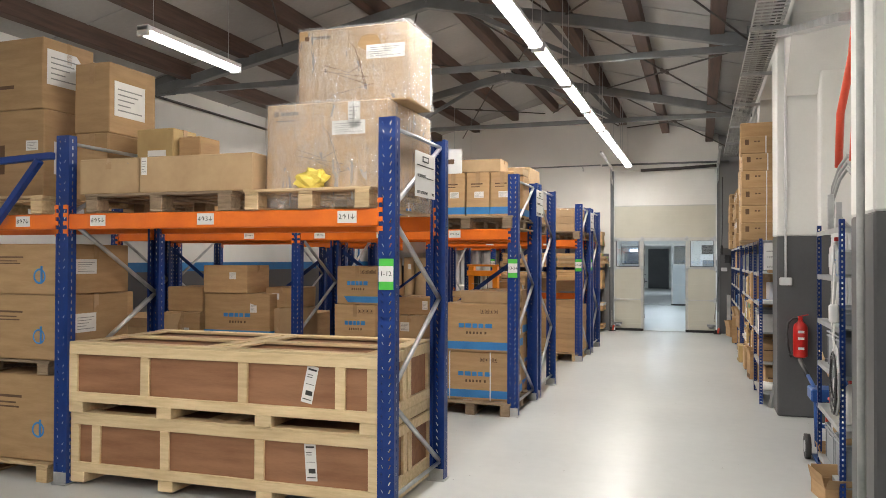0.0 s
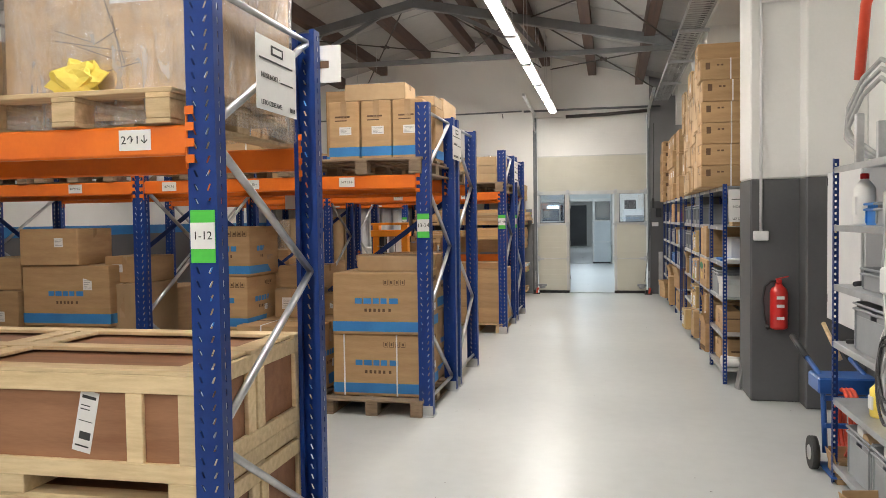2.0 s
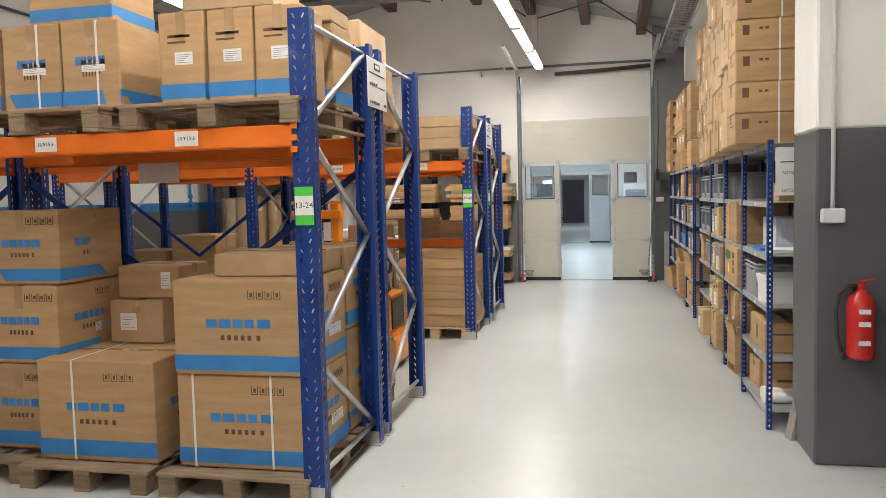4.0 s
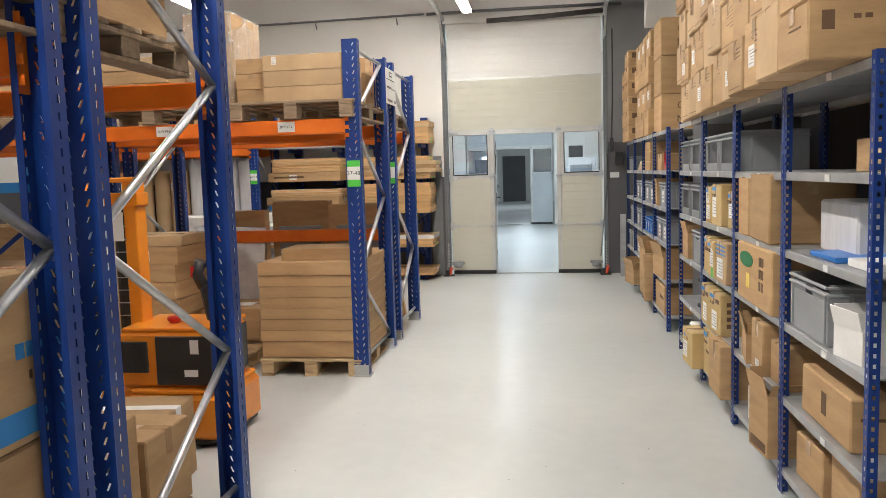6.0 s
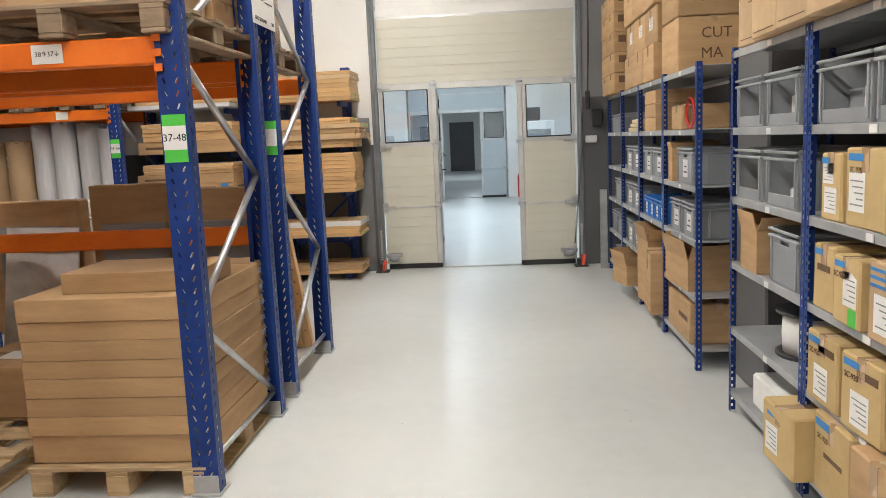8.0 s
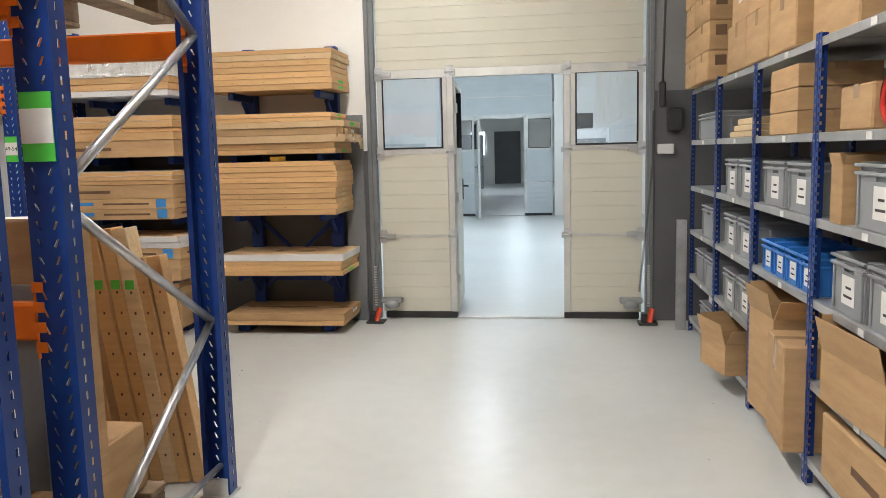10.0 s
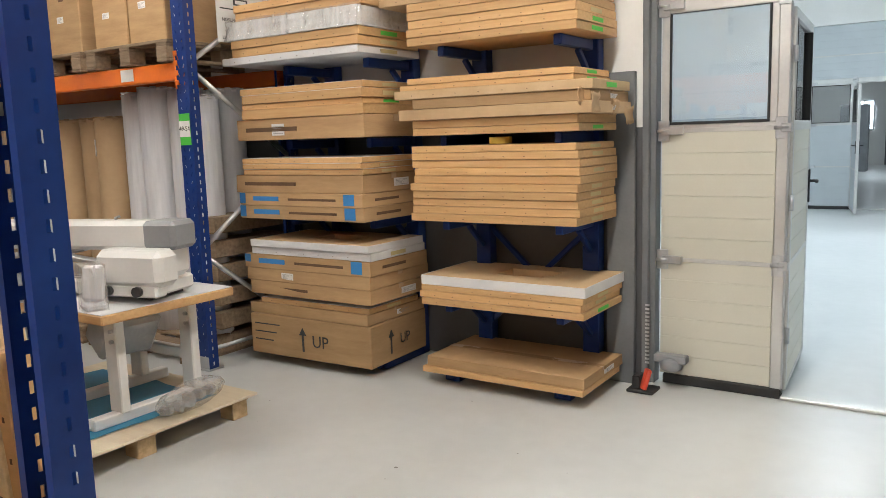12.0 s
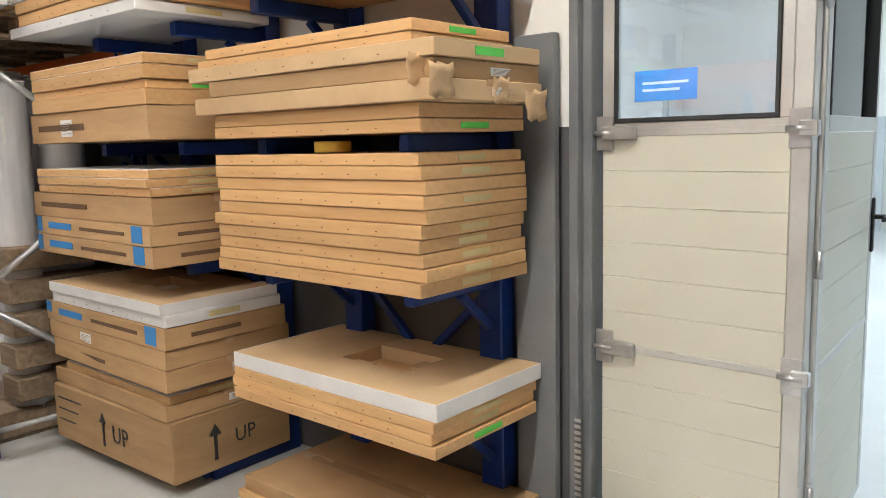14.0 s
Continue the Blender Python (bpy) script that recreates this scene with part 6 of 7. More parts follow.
for y in (-0.15, 0.2):
    solid("fork", [(-1.75, -0.6, y - 0.08, y + 0.08, 0.05, 0.1)], M_TRUCK, trk, c=0.008)
tiller = empty("tiller", 0, 0, -0.13)
tiller.parent = trk
bm = bmesh.new()
bar(bm, (0.2, 0.05, 0.8), (0.16, 0.05, 1.02), 0.09, 0.08, 0.02)
tube(bm, [(0.14, 0.05, 1.0), (0.1, 0.05, 1.08), (0.13, 0.05, 1.16)], 0.035, 10)
part("tiller_head", bm, M_BLACK, tiller)
bm = bmesh.new()
tube(bm, [(0.14, 0.05, 1.13), (0.2, 0.05, 1.14), (0.25, 0.05, 1.08), (0.24, 0.05, 1.0), (0.18, 0.05, 0.96)], 0.018, 8)
part("handle_loop", bm, M_BLACK, tiller)
solid("red_switch", [(0.07, 0.11, 0.02, 0.08, 1.06, 1.13)], M_RED, tiller, c=0.008)
for x, y in ((0.2, -0.2), (-0.1, -0.2), (0.2, 0.22)):
    bm = bmesh.new()
    tube(bm, [(x, y - 0.03, 0.05), (x, y + 0.03, 0.05)], 0.05, 14)
    part("wheel", bm, M_RUBBER, trk)
cx = carton(-2.3, 9.75, 0.0, 0.5, 0.42, 0.4, 6, C, tape=False, label="brown cardboard box sealed with printed white tape")
decal(cx, "printed_tape", (0.5, 0.42, 0.4), "t", 0, 1, 0.42, 0.58, M_PAPER)
decal(cx, "printed_tape", (0.5, 0.42, 0.4), "e", 0.42, 0.58, 0.6, 1, M_PAPER)
decal(cx, "printed_tape", (0.5, 0.42, 0.4), "s", 0.0, 1.0, 0.83, 0.97, M_PAPER)
text_part("printed_word", "DMAC", 0.05, M_INK, cx, pose(0.1, -0.213, 0.36, 90, 0, 0))

# ---- pattern sewing machine on a pallet ----
pal = empty("machine_pallet", -4.0, 15.5, 0, 0, "plywood-topped pallet under a sewing machine", "pallet")
for i in (-1, 0, 1):
    for j in (-1, 0, 1):
        solid("block", [(i * 0.56 - 0.05, i * 0.56 + 0.05, j * 0.56 - 0.05, j * 0.56 + 0.05, 0, 0.09)], M_PALLET, pal, c=0.004)
    solid("runner", [(-0.62, 0.62, i * 0.56 - 0.05, i * 0.56 + 0.05, 0.09, 0.108)], M_PALLET, pal, c=0.003)
solid("plywood_top", [(-0.65, 0.65, -0.65, 0.65, 0.108, 0.122)], M_PALEPLY, pal, c=0.002)
bm = bmesh.new()
g = [[bm.verts.new((-4.5 + 0.1 * i + 0.03 * noise.noise(Vector((i, j, 0.3))), 15.0 + 0.1 * j + 0.03 * noise.noise(Vector((j, i, 4.3))), 0.126 + 0.012 * abs(noise.noise(Vector((i * 0.9, j * 0.9, 7)))))) for i in range(11)] for j in range(11)]
for j in range(10):
    for i in range(10):
        bm.faces.new((g[j][i], g[j][i + 1], g[j + 1][i + 1], g[j + 1][i])).smooth = True
tagged(part("blue_sheet", bm, M_TEAL, label="crumpled blue plastic sheet on the pallet"), category="plastic sheet")
mc = empty("sewing_machine", -3.88, 15.72, 0.125, 0, "white pattern sewing machine on a wooden-edged table", "sewing machine")
ztab = 0.52
solid("tabletop", [(-0.42, 0.46, -0.37, 0.38, ztab, ztab + 0.045)], M_WOOD, mc, "white tabletop with a wooden edge", c=0.006)
solid("tabletop_laminate", [(-0.415, 0.455, -0.365, 0.375, ztab + 0.045, ztab + 0.048)], M_LAMWHITE, mc, c=0)
for x in (-0.16, 0.28):
    for y in (-0.2, 0.22):
        bm = bmesh.new()
        bar(bm, (x, y, 0.05), (x, y, ztab), 0.095, 0.05, 0.006, up=(0, 1, 0))
        part("leg", bm, M_MACHINE, mc)
        for z in (0.4, 0.45):
            bm = bmesh.new()
            tube(bm, [(x + 0.03, y - 0.03, z), (x + 0.03, y - 0.045, z)], 0.01, 8)
            part("bolt", bm, M_GALV, mc)
    solid("foot_bar", [(x - 0.03, x + 0.03, -0.36, 0.38, 0, 0.055)], M_MACHINE, mc, c=0.006)
solid("leg_rail", [(-0.16, 0.28, 0.2, 0.24, 0.2, 0.26)], M_MACHINE, mc, c=0.006)
bm = bmesh.new()
bar(bm, (0.0, 0.0, 0.3), (0.14, -0.02, 0.5), 0.28, 0.2, 0.02)
part("control_box", bm, M_CABLE, mc)
hd = empty("machine_head", 0.42, 0.08, ztab + 0.05, 14)
hd.parent = mc
hd.scale = (1.13, 1.15, 1.02)
solid("bed", [(-0.75, -0.02, -0.13, 0.13, 0.02, 0.09)], M_MACHINE, hd, c=0.012)
solid("bed_foot", [(-0.7, -0.62, -0.1, 0.1, 0, 0.02), (-0.14, -0.06, -0.1, 0.1, 0, 0.02)], M_BLACK, hd, c=0.004)
solid("needle_plate", [(-1.32, -0.52, -0.3, 0.22, 0.085, 0.1)], M_GALV, hd, "polished steel work plate", c=0.004)
bm = bmesh.new()
cbox(bm, -0.36, 0.0, -0.06, 0.1, 0.09, 0.3, 0.03)
bar(bm, (-0.06, 0, 0.295), (-1.14, 0, 0.285), 0.13, 0.14, 0.022)
cbox(bm, -1.24, -1.08, -0.06, 0.06, 0.16, 0.36, 0.018)
part("arm", bm, M_MACHINE, hd)
solid("motor_cover", [(-0.12, 0.05, -0.075, 0.085, 0.23, 0.365)], M_MGREY, hd, c=0.02)
solid("drive_housing", [(-0.27, 0.07, -0.2, -0.062, 0.075, 0.245)], M_MACHINE, hd, c=0.03)
solid("drive_cover_lower", [(-0.26, 0.04, -0.19, -0.12, 0.03, 0.09)], M_MACHINE, hd, c=0.01)
for q in (-0.2, -0.05):
    bm = bmesh.new()
    tube(bm, [(q, -0.19, 0.06), (q, -0.207, 0.06)], 0.024, 12)
    part("knob", bm, M_BLACK, hd)
solid("logo_mark", [(-0.34, -0.2, -0.0635, -0.0595, 0.31, 0.33)], M_PRINTBLUE, hd, c=0)
solid("name_plate", [(-0.3, -0.24, -0.0635, -0.0595, 0.255, 0.275)], M_MGREY, hd, c=0)
bm = bmesh.new()
tube(bm, [(-1.16, 0, 0.2), (-1.16, 0, 0.11)], 0.008, 8)
tube(bm, [(-1.2, -0.02, 0.2), (-1.2, -0.02, 0.13)], 0.006, 8)
part("needle_bar", bm, M_GALV, hd)
for a, b in (((-1.22, -0.08, 0.24), (-1.3, -0.1, 0.12)), ((-0.9, -0.1, 0.12), (-0.6, -0.06, 0.2)), ((-0.85, 0.04, 0.14), (-0.5, 0.02, 0.22)), ((-0.6, -0.08, 0.2), (-0.36, -0.05, 0.16))):
    bm = bmesh.new()
    bar(bm, a, b, 0.05, 0.025, 0.005)
    part("linkage", bm, M_GALV, hd)
solid("clamp_block", [(-0.86, -0.72, -0.1, 0.08, 0.1, 0.2)], M_GALV, hd, c=0.01)
solid("feed_frame", [(-1.26, -0.86, -0.16, -0.145, 0.1, 0.112), (-1.26, -0.86, 0.13, 0.145, 0.1, 0.112), (-1.26, -1.245, -0.145, 0.13, 0.1, 0.112), (-0.875, -0.86, -0.145, 0.13, 0.1, 0.112)], M_GALV, hd, "polished steel clamp frame", c=0.003)
for k in range(3):
    solid("bed_slot", [(-0.6, -0.3, -0.1 + 0.05 * k, -0.085 + 0.05 * k, 0.09, 0.092)], M_BLACK, hd, c=0)
for x in (-0.3, -0.7, -1.0, -1.12):
    bm = bmesh.new()
    tube(bm, [(x, -0.01, 0.34), (x, -0.01, 0.375), (x + 0.02, -0.01, 0.38)], 0.007, 6)
    part("thread_guide", bm, M_GALV, hd)
pn = empty("operating_panel", -3.58, 15.42, 0.693, -20, "translucent plastic-wrapped operating panel on the table", "control panel")
bm = bmesh.new()
bar(bm, (0, 0, 0.035), (-0.02, 0.02, 0.2), 0.1, 0.05, 0.02)
part("panel_body", bm, M_FABRIC, pn)
solid("panel_foot", [(-0.06, 0.06, -0.05, 0.05, 0, 0.035)], M_FABRIC, pn, c=0.012)
film_wrap(pn, 0.12, 0.1, 0.2, 71, 0.0)
bm = bmesh.new()
tube(bm, [(-4.05, 15.42, 0.6), (-4.02, 15.40, 0.5), (-4.04, 15.38, 0.36), (-4.0, 15.36, 0.25), (-3.99, 15.35, 0.14)], 0.009, 8)
tagged(part("hanging_cable", bm, M_CABLE, label="grey cable with plug hanging under the table"), category="cable")
solid("yellow_tag", [(-4.05, -3.96, 15.33, 15.335, 0.3, 0.335)], M_YELLOW, label="small yellow tag on a cable", category="tag", c=0)
bm = bmesh.new()
tube(bm, [(-4.3, 15.36, 0.62), (-4.36, 15.34, 0.56), (-4.37, 15.34, 0.47)], 0.01, 8)
tagged(part("hanging_cable", bm, M_BLACK, label="short black cable hanging under the table"), category="cable")
carton(-3.9, 15.08, 0.125, 0.42, 0.24, 0.17, -22, C, label="small brown cardboard box on the blue sheet")
bag = empty("plastic_bag", -3.5, 15.85, 0.125, 20, "clear plastic bag of grey parts on the pallet", "bag")
bm = bmesh.new()
bmesh.ops.create_icosphere(bm, subdivisions=3, radius=0.12)
for v in bm.verts:
    v.co = Vector((v.co.x * 0.9, v.co.y * 2.2, max(v.co.z * 0.5 + 0.05, 0.003))) * (1 + 0.12 * noise.noise(v.co * 20))
part("bag_film", bm, M_FILM, bag)
for k in range(6):
    solid("metal_part", [(-0.06 + 0.02 * (k % 3), 0.0 + 0.02 * (k % 3), -0.2 + 0.065 * k, -0.15 + 0.065 * k, 0.004, 0.05)], M_MGREY, bag, c=0.01)
solid("booklet", [(-3.78, -3.6, 15.27, 15.4, 0.14, 0.15)], M_PAPER, label="white printed booklet on the pallet", category="booklet", c=0.002)


# ---- bins and loads on the east shelving ----
def bin_box(x, y, z, w, d, h, mat=None, window=False, label_on=True, fill=True, rz=0.0):
    """An open plastic container; its front looks to the west; x, y is the centre, w runs along x and d along y."""
    mat = mat or M_BINGREY
    t = empty("plastic_bin", x, y, z, rz, ("blue" if mat is M_BINBLUE else "grey") + " plastic storage bin " + ("with an open front window" if window else "with a paper label"), "bin", "storage bins")
    k = 0.006
    lip = h * (0.22 if window else 0.72)
    slot = d / 2 - 0.028 if window else 0.045
    solid("front_wall", [(-w / 2, -w / 2 + k, -d / 2, d / 2, 0, lip)], mat, t)
    for y0, y1 in ((-d / 2, -slot), (slot, d / 2)):
        solid("front_post", [(-w / 2, -w / 2 + k, y0, y1, lip, h - 0.03)], mat, t)
    solid("back_wall", [(w / 2 - k, w / 2, -d / 2, d / 2, 0, h)], mat, t)
    for y0, y1 in ((-d / 2, -d / 2 + k), (d / 2 - k, d / 2)):
        solid("side_wall", [(-w / 2 + k, w / 2 - k, y0, y1, 0, h)], mat, t)
    solid("base", [(-w / 2 + k, w / 2 - k, -d / 2 + k, d / 2 - k, 0, k)], mat, t, c=0)
    bm = bmesh.new()
    for z0 in (h - 0.016, h - 0.045):
        cbox(bm, -w / 2 - 0.012, -w / 2, -d / 2 - 0.012, d / 2 + 0.012, z0, z0 + 0.012, 0.003)
        cbox(bm, -w / 2, w / 2, -d / 2 - 0.012, -d / 2, z0, z0 + 0.012, 0.003)
        cbox(bm, -w / 2, w / 2, d / 2, d / 2 + 0.012, z0, z0 + 0.012, 0.003)
    for yy in (-d / 2 + 0.01, d / 2 - 0.022):
        cbox(bm, -w / 2 - 0.008, -w / 2, yy, yy + 0.012, 0.01, h - 0.03, 0.003)
    for xx in (-w * 0.3, w * 0.1):
        cbox(bm, xx, xx + 0.012, -d / 2 - 0.008, -d / 2, 0.01, h - 0.03, 0.003)
    part("rim", bm, mat, t)
    if label_on and not window:
        solid("paper_label", [(-w / 2 - 0.002, -w / 2 - 0.0005, -min(d * 0.25, 0.06), min(d * 0.25, 0.06), h * 0.18, h * 0.66)], M_PAPER, t, c=0)
        solid("printed_line", [(-w / 2 - 0.003, -w / 2 - 0.002, -min(d * 0.15, 0.04), min(d * 0.15, 0.04), h * 0.3, h * 0.34)], M_INK, t, c=0)
        solid("printed_line", [(-w / 2 - 0.003, -w / 2 - 0.002, -min(d * 0.12, 0.03), min(d * 0.1, 0.02), h * 0.45, h * 0.49)], M_INK, t, c=0)
    if fill:
        for q in range(3):
            a = -d / 2 + 0.02 + q * (d - 0.04) / 3
            solid("content", [(-w / 2 + (0.09 if window else 0.02), w / 2 - 0.05, a, a + (d - 0.06) / 3, k, h * random.uniform(0.25, 0.68))], random.choice((M_PAPER, M_CARTON2, M_MGREY, M_PAPER)), t, c=0.006)
    return t


def sx(depth, out=0.02):
    """Centre x of a load of that depth whose front stands near the shelf's front edge."""
    return SX + out + depth / 2


Z0, Z1, Z2, Z3, Z4, Z5 = (z + 0.001 for z in LEVELS)


def ec(y, z, d, h, depth=0.36, out=0.02, rz=0.0, mat=None, **k):
    """A carton on the shelving: d along y, depth along x."""
    return carton(sx(depth, out), y, z, depth, d, h, rz, mat, **k)


before = set(scene.objects)
# first unit
ec(9.2, Z0, 0.3, 0.26, 0.3, 0.08, print_rows=(("s", 0.1, 0.9, 0.5, 0.56),), label="brown cardboard box with red print on the low shelf")
ec(9.55, Z0, 0.28, 0.2, 0.3, 0.05, 4)
for y, r in ((9.06, 0.05), (9.0, 0.04)):
    bm = bmesh.new()
    tube(bm, [(SX + 0.02, y, Z0 + r), (SX + 0.38, y + 0.03, Z0 + r)], r, 14)
    tagged(part("paper_roll", bm, M_PAPER, label="white paper roll lying on the low shelf"), category="paper roll")
ec(9.3, Z1, 0.55, 0.2, 0.36, 0.03, mat=M_CARTON, print_rows=(("w", 0.45, 0.55, 0.3, 0.75), ("s", 0.1, 0.5, 0.6, 0.66)), straps=(), label="long brown box with round red print")
bin_box(sx(0.4), 9.47, Z2, 0.4, 0.44, 0.24, label_on=False, fill=False)
ec(9.06, Z2, 0.2, 0.12, 0.26, 0.02, 8, mat=M_PAPER, flaps=True, label="open white cardboard tray on a shelf")
solid("storage_box", [(SX + 0.14, SX + 0.46, 9.3, 9.72, Z3, Z3 + 0.22)], M_FABRIC, label="milky plastic box on the shelf", category="box", c=0.01)
solid("document_tray", [(SX + 0.03, SX + 0.3, 9.2, 9.5, Z3, Z3 + 0.022)], M_BINBLUE, label="blue document tray on the shelf", category="tray", c=0.004)
solid("paper_pad", [(SX + 0.05, SX + 0.3, 8.93, 9.14, Z3, Z3 + 0.03)], M_PAPER, label="loose white papers on the shelf", category="paper", c=0.004)
for k in range(4):
    ec(9.0 + 0.16 * k, Z3 + 0.0, 0.15, 0.16, 0.16, 0.32, mat=M_CARTON2)
ec(9.15, Z4, 0.22, 0.12, 0.25, 0.12)
# second unit
for k in range(2):
    solid("foam_block", [(SX + 0.02, SX + 0.3, 10.3 - 0.16 * k, 10.44 - 0.16 * k + 0.01, Z0, Z0 + 0.2 - 0.06 * k)], M_PAPER, label="white polystyrene block on the low shelf", category="foam", c=0.01)
ec(9.98, Z0, 0.24, 0.3, 0.3, -0.05, 6, flaps=True, print_rows=(("w", 0.1, 0.9, 0.05, 0.2),))
ec(10.45, Z1, 0.24, 0.16, 0.3, 0.0, -8, flaps=True)
ec(10.2, Z1, 0.22, 0.26, 0.34, 0.0, labels=(("w", 0.3, 0.6, 0.1, 0.25),))
ec(9.95, Z1, 0.22, 0.2, 0.34, 0.03)
jp = ec(10.2, Z2, 0.66, 0.3, 0.36, -0.02, label="large brown carton with a green oval print and yellow note")
bm = bmesh.new()
lathe(bm, 0, 0, [(0.1, -0.001), (0.1, 0.001)], 20)
gm = part("printed_oval", bm, M_DARKGREEN, jp, "dark green printed oval")
gm.matrix_basis = pose(-0.1815, 0.14, 0.22, 0, 90, 0) @ Matrix.Diagonal((0.4, 1.35, 1.0, 1))
decal(jp, "yellow_note", (0.36, 0.66, 0.3), "w", 0.62, 0.72, 0.25, 0.5, M_YELLOW)
for k in range(3):
    for j in range(2):
        decal(jp, "handling_mark", (0.36, 0.66, 0.3), "w", 0.22 + 0.07 * j, 0.27 + 0.07 * j, 0.3 + 0.2 * k, 0.45 + 0.2 * k, M_CARTDARK)
ec(10.5, Z3, 0.22, 0.31, 0.36, 0.0, label="tall plain cardboard box on the shelf")
ec(10.14, Z3, 0.42, 0.33, 0.38, -0.01, -2, label="tall plain cardboard box on the shelf")
# third unit
ec(11.35, Z0, 0.3, 0.3, 0.3, -0.02, mat=M_CARTGOLD, print_rows=(("w", 0.2, 0.7, 0.5, 0.56),))
ec(10.95, Z0, 0.32, 0.32, 0.34, -0.06)
for k in range(2):
    ec(11.45 - 0.3 * k, Z1, 0.26, 0.26, 0.34, -0.02, 3 * k, mat=M_CARTGOLD, labels=(("w", 0.3, 0.75, 0.1, 0.55),), print_rows=(("w", 0.1, 0.6, 0.75, 0.85),))
ec(11.5, Z2, 0.18, 0.24, 0.32, 0.0, mat=M_CARTGOLD, print_rows=(("w", 0.2, 0.8, 0.6, 0.7),))
g3 = ec(11.27, Z2, 0.2, 0.23, 0.32, -0.02, mat=M_CARTGOLD, labels=(("w", 0.1, 0.6, 0.3, 0.8),))
decal(g3, "green_note", (0.32, 0.2, 0.23), "w", 0.1, 0.4, 0.02, 0.28, M_GREEN)
pc = ec(10.98, Z2, 0.26, 0.25, 0.32, -0.02, mat=M_CARTON2, labels=(("w", 0.25, 0.85, 0.12, 0.6),), label="carton with blue stripes and white labels on the shelf")
for v in (0.68, 0.78, 0.88):
    decal(pc, "printed_band", (0.32, 0.26, 0.25), "w", 0.04, 0.96, v, v + 0.04, M_PRINTBLUE)
    decal(pc, "printed_band", (0.32, 0.26, 0.25), "s", 0.04, 0.96, v, v + 0.03, M_PRINTBLUE)
ec(11.2, Z3, 0.28, 0.26, 0.34, 0.0, mat=M_CARTGOLD, labels=(("w", 0.5, 0.9, 0.2, 0.7),))
ec(11.46, Z3, 0.16, 0.24, 0.34, 0.0, mat=M_CARTGOLD, labels=(("w", 0.2, 0.8, 0.12, 0.5), ("w", 0.35, 0.9, 0.55, 0.85)))
ec(10.88, Z3, 0.2, 0.22, 0.34, 0.02, mat=M_CARTGOLD, labels=(("w", 0.2, 0.8, 0.3, 0.7),))
for y in (11.42, 10.98):
    bin_box(sx(0.4), y, Z4, 0.4, 0.4, 0.23, window=True)
for ob in [o for o in scene.objects if o.type == "EMPTY" and o.name.startswith("cardboard_box") and 10.7 < o.location.y < 11.7 and o.location.x > 0.7 and o.children and o.children[0].data.materials[0] is M_CARTGOLD]:
    bb = [Vector(c) for c in ob.children[0].bound_box]
    w, d, h = (max(c[i] for c in bb) - min(c[i] for c in bb) for i in range(3))
    decal(ob, "printed_mark", (w, d, h), "w", 0.55, 0.92, 0.84, 0.93, M_PRINTBLUE)
    for q in range(4):
        decal(ob, "handling_mark", (w, d, h), "s", 0.12, 0.22, 0.2 + 0.17 * q, 0.3 + 0.17 * q, M_CARTDARK)
    if d > 0.19:
        text_part("printed_word", "SC-920", 0.03, M_CARTDARK, ob, pose(-w / 2 - 0.002, d * 0.22, h * 0.72, 90, 0, -90))
# fourth unit
solid("foam_block", [(SX + 0.04, SX + 0.2, 11.9, 12.4, Z0, Z0 + 0.16)], M_PAPER, label="white polystyrene slabs on the low shelf", category="foam", c=0.01)
ec(11.66, Z0, 0.28, 0.25, 0.28, -0.1, 4, mat=M_CARTGOLD, label="small tan carton jutting from the low shelf", labels=(("w", 0.5, 0.9, 0.2, 0.65),))
sc = [o for o in scene.objects if o.name.startswith("cardboard_box") and o.parent is None][-1]
text_part("printed_word", "SC-920", 0.055, M_CARTDARK, sc, pose(0.02, -0.1425, 0.1, 90, 0, 0))
decal(sc, "printed_mark", (0.28, 0.28, 0.25), "s", 0.3, 0.7, 0.58, 0.72, M_PRINTBLUE)
decal(sc, "printed_mark", (0.28, 0.28, 0.25), "w", 0.45, 0.85, 0.78, 0.9, M_PRINTBLUE)
reel = empty("cable_reel", SX + 0.22, 12.1, Z1, 0, "white cable on a black reel standing on a shelf", "reel")
bm = bmesh.new()
lathe(bm, 0, 0, [(0.17, 0.0), (0.17, 0.012), (0.14, 0.013)], 24)
part("flange", bm, M_BLACK, reel)
bm = bmesh.new()
lathe(bm, 0, 0, [(0.14, 0.014), (0.145, 0.1), (0.14, 0.19)], 24)
part("cable_winding", bm, M_PAPER, reel)
bm = bmesh.new()
lathe(bm, 0, 0, [(0.17, 0.191), (0.17, 0.203)], 24)
part("flange", bm, M_BLACK, reel)
bin_box(sx(0.34), 11.95, Z2, 0.34, 0.32, 0.24, label_on=False)
ec(12.36, Z2, 0.24, 0.2, 0.34, 0.0, flaps=True, label="open cardboard box with papers on a shelf")
for y in (12.43, 12.0):
    bin_box(sx(0.4), y, Z3, 0.4, 0.36, 0.24, window=True)
    bin_box(sx(0.4), y, Z4, 0.4, 0.36, 0.23, window=True)
